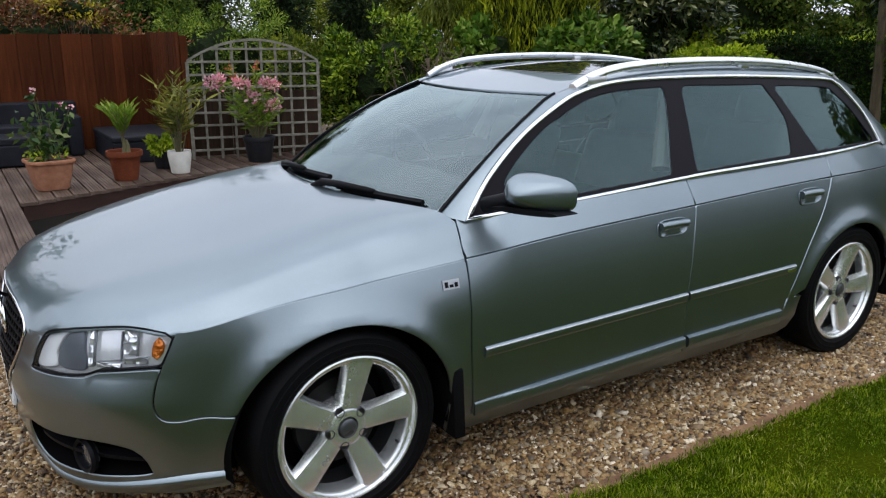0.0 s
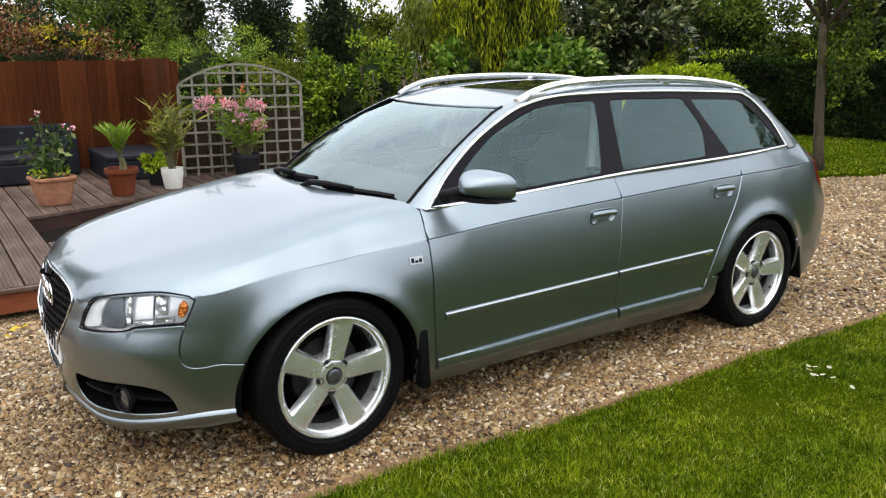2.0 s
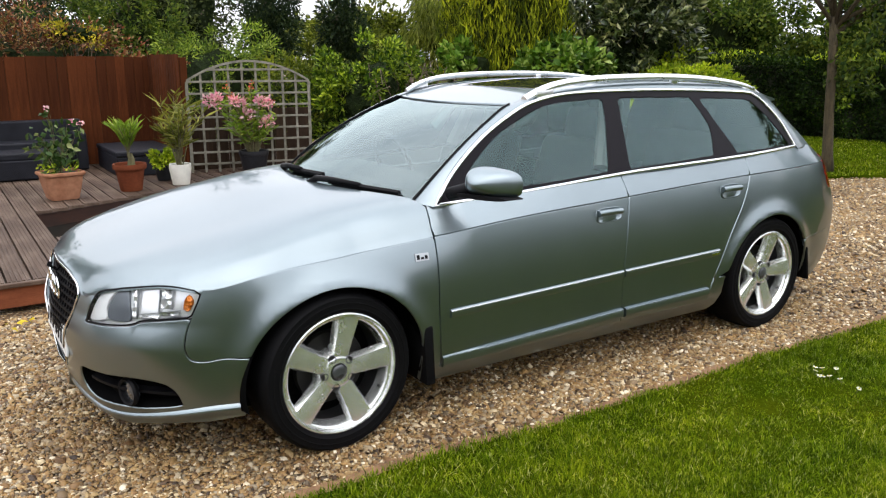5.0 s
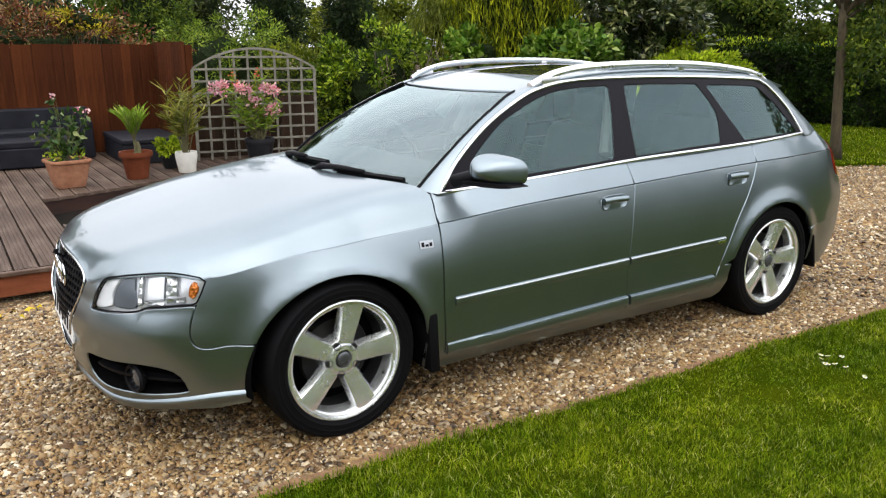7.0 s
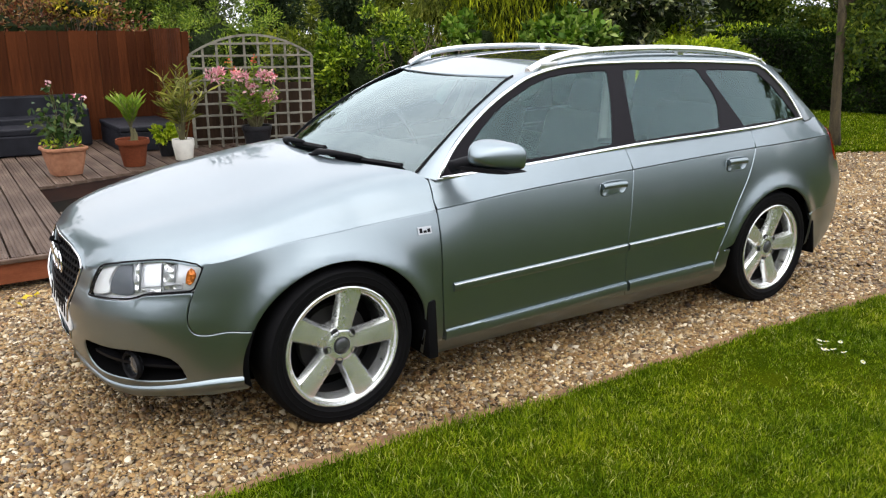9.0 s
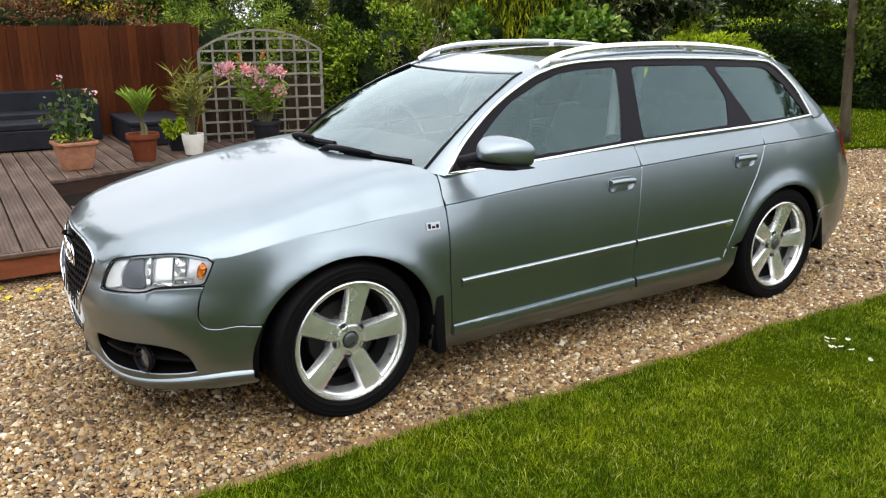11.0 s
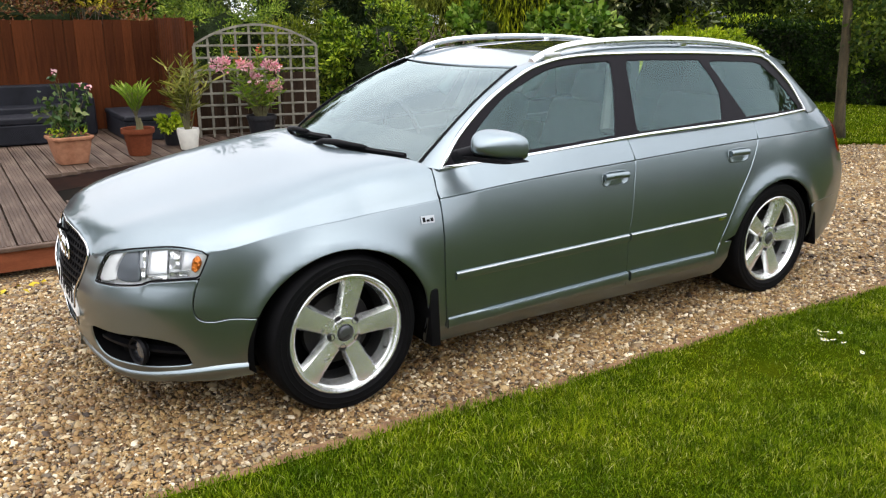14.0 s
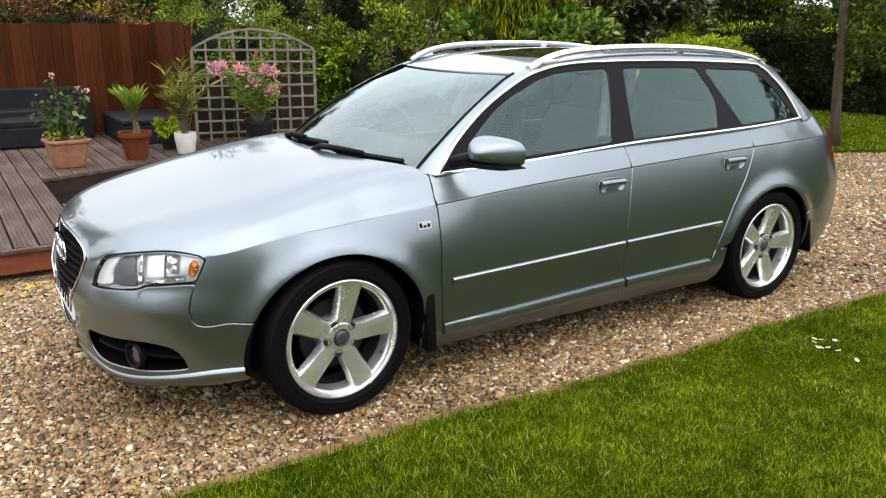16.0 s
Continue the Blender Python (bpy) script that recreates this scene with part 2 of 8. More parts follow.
# ---- materials ----
def gravel_ground():
    m, nt, b = nodes_of("gravel_bed")
    co = nt.nodes.new("ShaderNodeTexCoord")
    v = nt.nodes.new("ShaderNodeTexVoronoi")
    v.inputs["Scale"].default_value = 62.0
    nt.links.new(co.outputs["Object"], v.inputs["Vector"])
    sep = nt.nodes.new("ShaderNodeSeparateColor")
    nt.links.new(v.outputs["Color"], sep.inputs["Color"])
    r = ramp_node(nt, STONES)
    nt.links.new(sep.outputs["Red"], r.inputs["Fac"])
    # cell borders darkened: the shade between stones painted into the bed colour
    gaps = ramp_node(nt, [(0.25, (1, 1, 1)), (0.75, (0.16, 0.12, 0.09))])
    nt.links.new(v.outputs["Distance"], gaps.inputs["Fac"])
    big = noise_node(nt, 0.9, 4)
    g = ramp_node(nt, [(0.3, (0.85, 0.8, 0.74)), (0.7, (1.1, 1.06, 1.0))])
    nt.links.new(big.outputs["Fac"], g.inputs["Fac"])
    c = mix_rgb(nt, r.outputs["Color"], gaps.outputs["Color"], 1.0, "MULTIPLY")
    c = mix_rgb(nt, c, g.outputs["Color"], 1.0, "MULTIPLY")
    nt.links.new(c, b.inputs["Base Color"])
    b.inputs["Roughness"].default_value = 0.75
    inv = nt.nodes.new("ShaderNodeMath")
    inv.operation = "SUBTRACT"
    inv.inputs[0].default_value = 1.0
    nt.links.new(v.outputs["Distance"], inv.inputs[1])
    bump_of(nt, b, inv.outputs["Value"], 0.9, 0.012)
    return m


STONES = [(0.0, (0.030, 0.017, 0.007)), (0.14, (0.150, 0.080, 0.026)), (0.26, (0.330, 0.200, 0.066)), (0.36, (0.100, 0.082, 0.060)), (0.48, (0.360, 0.242, 0.098)), (0.60, (0.190, 0.104, 0.033)), (0.72, (0.420, 0.310, 0.145)), (0.83, (0.240, 0.205, 0.150)), (0.93, (0.560, 0.470, 0.300)), (1.0, (0.720, 0.665, 0.540))]
M_GRAVEL = gravel_ground()


def stone_mat():
    m, nt, b = nodes_of("gravel_stone")
    geo = nt.nodes.new("ShaderNodeNewGeometry")
    r = ramp_node(nt, STONES)
    nt.links.new(geo.outputs["Random Per Island"], r.inputs["Fac"])
    n = noise_node(nt, 220, 3)
    g = ramp_node(nt, [(0.3, (0.75, 0.73, 0.7)), (0.7, (1.15, 1.13, 1.1))])
    nt.links.new(n.outputs["Fac"], g.inputs["Fac"])
    col = mix_rgb(nt, r.outputs["Color"], g.outputs["Color"], 1.0, "MULTIPLY")
    p = noise_node(nt, 1.6, 4, 0.6)
    q = ramp_node(nt, [(0.34, (0.72, 0.66, 0.58)), (0.5, (1.0, 0.97, 0.92)), (0.66, (1.18, 1.18, 1.18))])
    nt.links.new(p.outputs["Fac"], q.inputs["Fac"])
    nt.links.new(mix_rgb(nt, col, q.outputs["Color"], 1.0, "MULTIPLY"), b.inputs["Base Color"])
    b.inputs["Roughness"].default_value = 0.6
    return m


M_STONE = stone_mat()


def lawn_ground():
    m, nt, b = nodes_of("lawn_turf")
    n = noise_node(nt, 1.6, 5, 0.6)
    r = ramp_node(nt, [(0.25, (0.018, 0.034, 0.0012)), (0.5, (0.040, 0.060, 0.002)), (0.75, (0.080, 0.088, 0.004))])
    nt.links.new(n.outputs["Fac"], r.inputs["Fac"])
    f = noise_node(nt, 90, 4, 0.7)
    g = ramp_node(nt, [(0.3, (0.45, 0.45, 0.4)), (0.7, (1.25, 1.25, 1.2))])
    nt.links.new(f.outputs["Fac"], g.inputs["Fac"])
    nt.links.new(mix_rgb(nt, r.outputs["Color"], g.outputs["Color"], 1.0, "MULTIPLY"), b.inputs["Base Color"])
    b.inputs["Roughness"].default_value = 0.9
    b.inputs["Specular IOR Level"].default_value = 0.0
    bump_of(nt, b, f.outputs["Fac"], 0.8, 0.02)
    return m


M_LAWN = lawn_ground()


def blade_mat():
    m, nt, b = nodes_of("grass_blade")
    geo = nt.nodes.new("ShaderNodeNewGeometry")
    r = ramp_node(nt, [(0.0, (0.026, 0.058, 0.002)), (0.45, (0.100, 0.152, 0.0035)), (0.8, (0.190, 0.245, 0.008)), (0.93, (0.27, 0.30, 0.030)), (1.0, (0.42, 0.42, 0.16))])
    nt.links.new(geo.outputs["Random Per Island"], r.inputs["Fac"])
    n = noise_node(nt, 1.7, 5, 0.65)
    g = ramp_node(nt, [(0.3, (0.50, 0.66, 0.5)), (0.5, (0.95, 0.97, 0.9)), (0.72, (1.42, 1.30, 1.1))])
    nt.links.new(n.outputs["Fac"], g.inputs["Fac"])
    col = mix_rgb(nt, r.outputs["Color"], g.outputs["Color"], 1.0, "MULTIPLY")
    k = noise_node(nt, 17, 3, 0.6)
    q = ramp_node(nt, [(0.36, (0.60, 0.66, 0.6)), (0.52, (0.97, 0.98, 0.97)), (0.68, (1.36, 1.30, 1.3))])
    nt.links.new(k.outputs["Fac"], q.inputs["Fac"])
    col = mix_rgb(nt, col, q.outputs["Color"], 1.0, "MULTIPLY")
    nt.links.new(col, b.inputs["Base Color"])
    b.inputs["Roughness"].default_value, b.inputs["Specular IOR Level"].default_value = 0.6, 0.02
    t = nt.nodes.new("ShaderNodeBsdfTranslucent")
    nt.links.new(col, t.inputs["Color"])
    mx = nt.nodes.new("ShaderNodeMixShader")
    mx.inputs["Fac"].default_value = 0.3
    nt.links.new(b.outputs["BSDF"], mx.inputs[1])
    nt.links.new(t.outputs["BSDF"], mx.inputs[2])
    nt.links.new(mx.outputs["Shader"], nt.nodes["Material Output"].inputs["Surface"])
    return m


M_BLADE = blade_mat()
M_SOIL = surface("soil_edge", (0.13, 0.065, 0.03), (0.30, 0.17, 0.08), 9, 0.95, 70, 0.6, 0.01)


def deck_mat():
    m, nt, b = nodes_of("deck_board")
    big = noise_node(nt, 2.2, 5, 0.6, stretch=(3, 0.7, 1))
    r = ramp_node(nt, [(0.28, (0.038, 0.022, 0.014)), (0.5, (0.080, 0.052, 0.036)), (0.72, (0.148, 0.108, 0.080))])
    nt.links.new(big.outputs["Fac"], r.inputs["Fac"])
    info = nt.nodes.new("ShaderNodeObjectInfo")
    v = ramp_node(nt, [(0.0, (0.8, 0.78, 0.76)), (1.0, (1.15, 1.13, 1.12))])
    nt.links.new(info.outputs["Random"], v.inputs["Fac"])
    nt.links.new(mix_rgb(nt, r.outputs["Color"], v.outputs["Color"], 1.0, "MULTIPLY"), b.inputs["Base Color"])
    b.inputs["Roughness"].default_value, b.inputs["Specular IOR Level"].default_value = 0.68, 0.25
    f = noise_node(nt, 40, 4, 0.6, stretch=(6, 0.5, 1))
    bump_of(nt, b, f.outputs["Fac"], 0.35, 0.003)
    return m


M_DECK = deck_mat()
M_FASCIA = surface("stained_fascia", (0.16, 0.045, 0.018), (0.27, 0.085, 0.035), 3, 0.65, 40, 0.2, 0.003, stretch=(1, 1, 5), spec=0.2)
M_FENCE = surface("stained_fence_board", (0.038, 0.0102, 0.003), (0.096, 0.0275, 0.0085), 2.8, 0.8, 34, 0.5, 0.003, stretch=(6, 6, 0.6), spec=0.08, per_piece=0.26)
M_DARKBOARD = surface("dark_stained_board", (0.020, 0.012, 0.007), (0.045, 0.027, 0.016), 3, 0.8, 30, 0.3, 0.003, stretch=(6, 6, 0.6), spec=0.12, per_piece=0.2)
M_TRELLIS = surface("weathered_lattice", (0.125, 0.118, 0.092), (0.265, 0.25, 0.20), 12, 0.8, 80, 0.3, 0.002, spec=0.15)


def rattan_mat():
    m, nt, b = nodes_of("dark_woven_rattan")
    n = noise_node(nt, 5, 4)
    r = ramp_node(nt, [(0.3, (0.0062, 0.0066, 0.0095)), (0.7, (0.0135, 0.0145, 0.020))])
    nt.links.new(n.outputs["Fac"], r.inputs["Fac"])
    nt.links.new(r.outputs["Color"], b.inputs["Base Color"])
    b.inputs["Roughness"].default_value, b.inputs["Specular IOR Level"].default_value = 0.55, 0.2
    co = nt.nodes.new("ShaderNodeTexCoord")
    w = nt.nodes.new("ShaderNodeTexChecker")
    w.inputs["Scale"].default_value = 90
    nt.links.new(co.outputs["Object"], w.inputs["Vector"])
    bump_of(nt, b, w.outputs["Fac"], 0.5, 0.004)
    return m


M_RATTAN = rattan_mat()
M_TERRA_PALE = surface("pale_terracotta", (0.29, 0.125, 0.066), (0.40, 0.195, 0.112), 5, 0.85, 25, 0.1, 0.002, spec=0.15)
M_TERRA = surface("terracotta", (0.125, 0.031, 0.012), (0.185, 0.052, 0.021), 6, 0.85, 60, 0.2, 0.003, spec=0.15)
M_WHITEPOT = plain("cream_glazed_pot", (0.70, 0.68, 0.60), 0.35)
M_BLACKPOT = surface("black_plastic_pot", (0.010, 0.010, 0.012), (0.02, 0.02, 0.022), 8, 0.5, 60, 0.05, 0.001, spec=0.2)
M_BARK = surface("bark", (0.055, 0.042, 0.028), (0.13, 0.105, 0.07), 8, 0.9, 45, 0.8, 0.02, stretch=(3, 3, 0.7))
M_STEM = surface("green_brown_stem", (0.07, 0.06, 0.025), (0.14, 0.13, 0.05), 10, 0.7, 60, 0.3, 0.003)
M_POTSOIL = surface("potting_soil", (0.02, 0.014, 0.009), (0.05, 0.035, 0.022), 25, 0.95, 90, 0.8, 0.01)


def water_mat():
    m, nt, b = nodes_of("dark_pond_water")
    b.inputs["Base Color"].default_value = (0.006, 0.008, 0.006, 1)
    b.inputs["Roughness"].default_value = 0.04
    n = noise_node(nt, 9, 2)
    bump_of(nt, b, n.outputs["Fac"], 0.06, 0.01)
    return m


M_WATER = water_mat()
# red-brown like the fascia, several times darker
M_PONDWALL = surface("dark_pond_board", (0.020, 0.007, 0.003), (0.045, 0.015, 0.007), 4, 0.5, 40, 0.2, 0.003, stretch=(1, 1, 4))

G = lambda *s: [(p, c) for p, c in s]
M_LEAF_BUSH = leafy("leaf_bright_bush", G((0, (0.012, 0.038, 0.003)), (0.35, (0.055, 0.110, 0.008)), (0.75, (0.175, 0.262, 0.020)), (1, (0.38, 0.47, 0.05))), through_light=0.2)
M_LEAF_FEATHER = leafy("leaf_feathery", G((0, (0.035, 0.075, 0.010)), (0.5, (0.13, 0.21, 0.025)), (1, (0.32, 0.40, 0.07))), through_light=0.25)
M_LEAF_LIME = leafy("leaf_lime", G((0, (0.10, 0.17, 0.008)), (0.5, (0.31, 0.42, 0.02)), (1, (0.56, 0.62, 0.06))))
M_LEAF_THUJA = leafy("leaf_golden_conifer", G((0, (0.012, 0.020, 0.002)), (0.35, (0.075, 0.105, 0.004)), (0.7, (0.235, 0.285, 0.008)), (1, (0.44, 0.47, 0.02))), 0.7, 0.2)
M_LEAF_IVY = leafy("leaf_ivy", G((0, (0.022, 0.065, 0.007)), (0.5, (0.085, 0.175, 0.022)), (0.85, (0.20, 0.30, 0.06)), (1, (0.38, 0.46, 0.17))), 0.4, 0.2)
M_LEAF_DARK = leafy("leaf_dark_glossy", G((0, (0.006, 0.015, 0.005)), (0.40, (0.030, 0.055, 0.014)), (0.68, (0.10, 0.135, 0.045)), (0.90, (0.24, 0.265, 0.13)), (1, (0.46, 0.47, 0.29))), 0.32, 0.10, spec=0.45)
M_LEAF_HEDGE = leafy("leaf_dark_hedge", G((0, (0.005, 0.014, 0.003)), (0.6, (0.016, 0.040, 0.006)), (0.9, (0.045, 0.085, 0.012)), (1, (0.10, 0.15, 0.02))), 0.6, 0.15)
M_LEAF_TREE = leafy("leaf_mid_tree", G((0, (0.024, 0.058, 0.012)), (0.5, (0.070, 0.116, 0.018)), (1, (0.19, 0.235, 0.045))), 0.6, 0.3)
M_LEAF_OLIVE = leafy("leaf_yellow_green", G((0, (0.030, 0.048, 0.006)), (0.5, (0.095, 0.125, 0.012)), (1, (0.23, 0.26, 0.035))), 0.6, 0.25)
M_LEAF_GREY = leafy("leaf_grey_green", G((0, (0.020, 0.032, 0.014)), (0.5, (0.050, 0.070, 0.028)), (1, (0.12, 0.15, 0.06))), 0.6, 0.25)
M_LEAF_PINE = leafy("leaf_dark_conifer", G((0, (0.008, 0.018, 0.010)), (0.6, (0.02, 0.04, 0.018)), (1, (0.05, 0.075, 0.03))), 0.7, 0.15)
M_LEAF_WILLOW = leafy("leaf_pale_willow", G((0, (0.045, 0.066, 0.008)), (0.5, (0.125, 0.158, 0.022)), (1, (0.27, 0.30, 0.07))), 0.6, 0.4)
M_LEAF_PHOTINIA = leafy("leaf_red_photinia", G((0, (0.045, 0.018, 0.012)), (0.3, (0.13, 0.038, 0.026)), (0.55, (0.24, 0.085, 0.055)), (0.72, (0.07, 0.085, 0.018)), (0.86, (0.34, 0.17, 0.11)), (1, (0.52, 0.38, 0.26))), 0.45, 0.3)
M_LEAF_PALM = leafy("leaf_palm", G((0, (0.09, 0.17, 0.015)), (0.6, (0.18, 0.29, 0.03)), (1, (0.32, 0.38, 0.07))), 0.45, 0.3)
M_LEAF_OLEANDER = leafy("leaf_narrow_olive", G((0, (0.07, 0.085, 0.014)), (0.6, (0.20, 0.21, 0.04)), (1, (0.36, 0.34, 0.10))), 0.5, 0.25)
M_LEAF_ROSE = leafy("leaf_rose", G((0, (0.018, 0.045, 0.012)), (0.6, (0.05, 0.095, 0.03)), (0.85, (0.13, 0.18, 0.07)), (1, (0.34, 0.38, 0.20))), 0.45, 0.25)
M_PETAL_PINK = leafy("petal_pink", G((0, (0.70, 0.20, 0.40)), (0.4, (0.86, 0.42, 0.60)), (1, (0.94, 0.76, 0.85))), 0.6, 0.3, glow=(1.0, 0.9, 0.95))
M_PETAL_RED = leafy("bud_red", G((0, (0.45, 0.06, 0.05)), (1, (0.70, 0.18, 0.12))), 0.6, 0.2)
M_PETAL_WHITE = leafy("petal_white", G((0, (0.80, 0.80, 0.78)), (1, (0.88, 0.88, 0.87))), 0.6, 0.2, glow=(1.0, 1.0, 1.0))
M_YELLOW = leafy("flower_yellow", G((0, (0.55, 0.42, 0.03)), (1, (0.75, 0.62, 0.08))), 0.6, 0.2)

M_LEAF_GOLD = leafy("leaf_golden", G((0, (0.10, 0.10, 0.012)), (0.5, (0.30, 0.25, 0.018)), (1, (0.52, 0.44, 0.04))), 0.6, 0.2)

# near-black green that puts the shade inside crowns into a colour
M_INNER = surface("inner_shade_dark", (0.006, 0.010, 0.004), (0.022, 0.034, 0.010), 9, 0.9, 30, 1.0, 0.06, spec=0.05)

# ---- ground ----
DECK_Z = 0.185
LAWN_EDGE = -1.128


def ground_sheet():
    """One sheet to the horizon, with finer cells round the car."""
    xs = np.unique(np.concatenate([np.linspace(-3, 7, 60), np.array([-1500, -300, -60, -15, 12, 20, 40, 90, 400, 1500])]))
    ys = np.unique(np.concatenate([np.linspace(-4, 4, 50), np.array([-1500, -300, -60, -15, 8, 15, 40, 90, 400, 1500])]))
    X, Y = np.meshgrid(xs, ys, indexing="ij")
    Z = np.zeros_like(X)
    for i in range(X.shape[0]):
        for j in range(X.shape[1]):
            if abs(X[i, j]) < 9 and abs(Y[i, j]) < 6:
                Z[i, j] = 0.006 * noise.noise((X[i, j] * 2.2, Y[i, j] * 2.2, 0)) - 0.008
    V = np.stack([X, Y, Z], 2).reshape(-1, 3)
    n = len(ys)
    F = np.array([(i * n + j, (i + 1) * n + j, (i + 1) * n + j + 1, i * n + j + 1) for i in range(len(xs) - 1) for j in range(n - 1)
                  if not (-0.4 < (xs[i] + xs[i + 1]) / 2 < 1.9 and 3.1 < (ys[j] + ys[j + 1]) / 2 < 4.1)])
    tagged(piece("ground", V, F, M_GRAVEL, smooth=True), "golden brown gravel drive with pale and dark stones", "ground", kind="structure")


ground_sheet()


def edge_wave(x):
    return LAWN_EDGE - 0.022 * np.clip(x, -8, 9) + 0.014 * np.sin(x * 2.6 + 1.9) + 0.009 * np.sin(x * 6.1) + 0.006 * np.sin(x * 14.7)


def near_lawn():
    xs = np.concatenate([[-60, -20, -8], np.linspace(-4, 9, 131), [14, 30, 60]])
    rows = np.array([0.0, 0.012, 0.03, 0.1, 0.3, 0.7, 1.3, 2.2, 3.5, 8, 20, 60])
    V = []
    for x in xs:
        for k, d in enumerate(rows):
            z = -0.012 if k == 0 else 0.018 + 0.01 * noise.noise((x * 1.1, d * 1.1, 3)) if d < 8 else 0.02
            V.append((x, edge_wave(x) - d, z if k != 1 else 0.012))
    n = len(rows)
    F = [(i * n + j, i * n + j + 1, (i + 1) * n + j + 1, (i + 1) * n + j) for i in range(len(xs) - 1) for j in range(n - 1)]
    tagged(piece("lawn", V, np.array(F), M_LAWN, smooth=True), "mown green lawn with a ragged edge along the gravel", "lawn", kind="structure")
    # bare soil along the edge
    V, F = [], []
    for i, x in enumerate(xs):
        w = 0.062 + 0.03 * (0.5 + 0.5 * math.sin(x * 3.7 + 1.2)) + 0.010 * math.sin(x * 17)
        V += [(x, edge_wave(x) + w, -0.006), (x, edge_wave(x) + w * 0.6, 0.0085), (x, edge_wave(x) - 0.03, 0.014)]
        if i:
            a = 3 * i
            F += [(a - 3, a - 2, a + 1, a), (a - 2, a - 1, a + 2, a + 1)]
    tagged(piece("soil_edge", V, F, M_SOIL, smooth=True), "strip of bare reddish soil beside the lawn", "soil", kind="structure")


near_lawn()


def far_lawn():
    a, b = np.array([7.2, 2.63]), np.array([15.5, -0.45])
    P = [a + (b - a) * k for k in np.linspace(0, 1, 40)]
    V = []
    for p in P:
        w = 0.05 * math.sin(p[0] * 4) + 0.03 * math.sin(p[0] * 11)
        for d, z in ((0, -0.012), (0.02, 0.03), (0.3, 0.04), (2.5, 0.04), (14, 0.04)):
            V.append((p[0] + 0.32 * (d + w), p[1] + 0.95 * (d + w), z))
    F = [(i * 5 + j, (i + 1) * 5 + j, (i + 1) * 5 + j + 1, i * 5 + j + 1) for i in range(39) for j in range(4)]
    tagged(piece("far_lawn", V, np.array(F), M_LAWN, smooth=True), "strip of lawn in front of the hedge", "lawn", kind="structure")


far_lawn()


def stones(n, x0, x1, y0, y1, size, rng):
    """Flat-topped angular chips lying on the gravel bed: a four-cornered foot and a smaller, tilted top."""
    c = np.stack([rng.uniform(x0, x1, n), rng.uniform(y0, y1, n), np.zeros(n)], 1)
    s = size * np.exp(rng.normal(0, 0.34, n))
    ang = (np.arange(4) * math.pi / 2)[None] + rng.normal(0, 0.28, (n, 4))
    foot = np.stack([np.cos(ang), np.sin(ang), np.full((n, 4), -0.35)], 2) * rng.uniform(0.75, 1.25, (n, 4, 1))
    top = foot * rng.uniform(0.55, 0.92, (n, 4, 1))
    top[..., 2] = 0.85 + rng.normal(0, 0.22, (n, 4))
    V = np.concatenate([foot, top], 1)
    F0 = np.array([(4, 5, 6), (4, 6, 7)] + [f for k in range(4) for f in ((k, (k + 1) % 4, 4 + (k + 1) % 4), (k, 4 + (k + 1) % 4, 4 + k))])
    V = V * np.stack([s * rng.uniform(0.95, 1.45, n), s * rng.uniform(0.65, 1.0, n), s * rng.uniform(0.30, 0.60, n)], 1)[:, None]
    a = rng.uniform(0, 2 * math.pi, n)
    ti = rng.normal(0, 0.34, n)
    ca, sa, ct, st = np.cos(a), np.sin(a), np.cos(ti), np.sin(ti)
    x, y, z = V[..., 0], V[..., 1], V[..., 2]
    x, z = x * ct[:, None] - z * st[:, None], x * st[:, None] + z * ct[:, None]
    x, y = x * ca[:, None] - y * sa[:, None], x * sa[:, None] + y * ca[:, None]
    V = np.stack([x, y, z], 2) + c[:, None]
    V[..., 2] += (s * 0.2 + rng.uniform(-0.006, 0.007, n))[:, None]
    F = (np.arange(n)[:, None, None] * 8 + F0).reshape(-1, 3)
    return V.reshape(-1, 3), F


def gravel():
    rng = np.random.default_rng(11)
    parts = [stones(40000, -1.9, 0.6, LAWN_EDGE + 0.06, 0.2, 0.0074, rng), stones(22000, -1.9, -0.2, 0.2, 1.62, 0.0082, rng),
             stones(30000, 0.6, 3.4, LAWN_EDGE + 0.0, -0.3, 0.0078, rng), stones(18000, 3.0, 6.6, LAWN_EDGE - 0.02, 1.6, 0.0105, rng), stones(27000, 5.5, 10.5, LAWN_EDGE - 0.05, 3.0, 0.0104, rng)]
    V = np.concatenate([p[0] for p in parts])
    o = np.cumsum([0] + [len(p[0]) for p in parts[:-1]])
    F = np.concatenate([p[1] + k for p, k in zip(parts, o)])
    tagged(piece("gravel_stones", V, F, M_STONE), "loose golden brown gravel stones", "gravel", kind="stuff")


gravel()


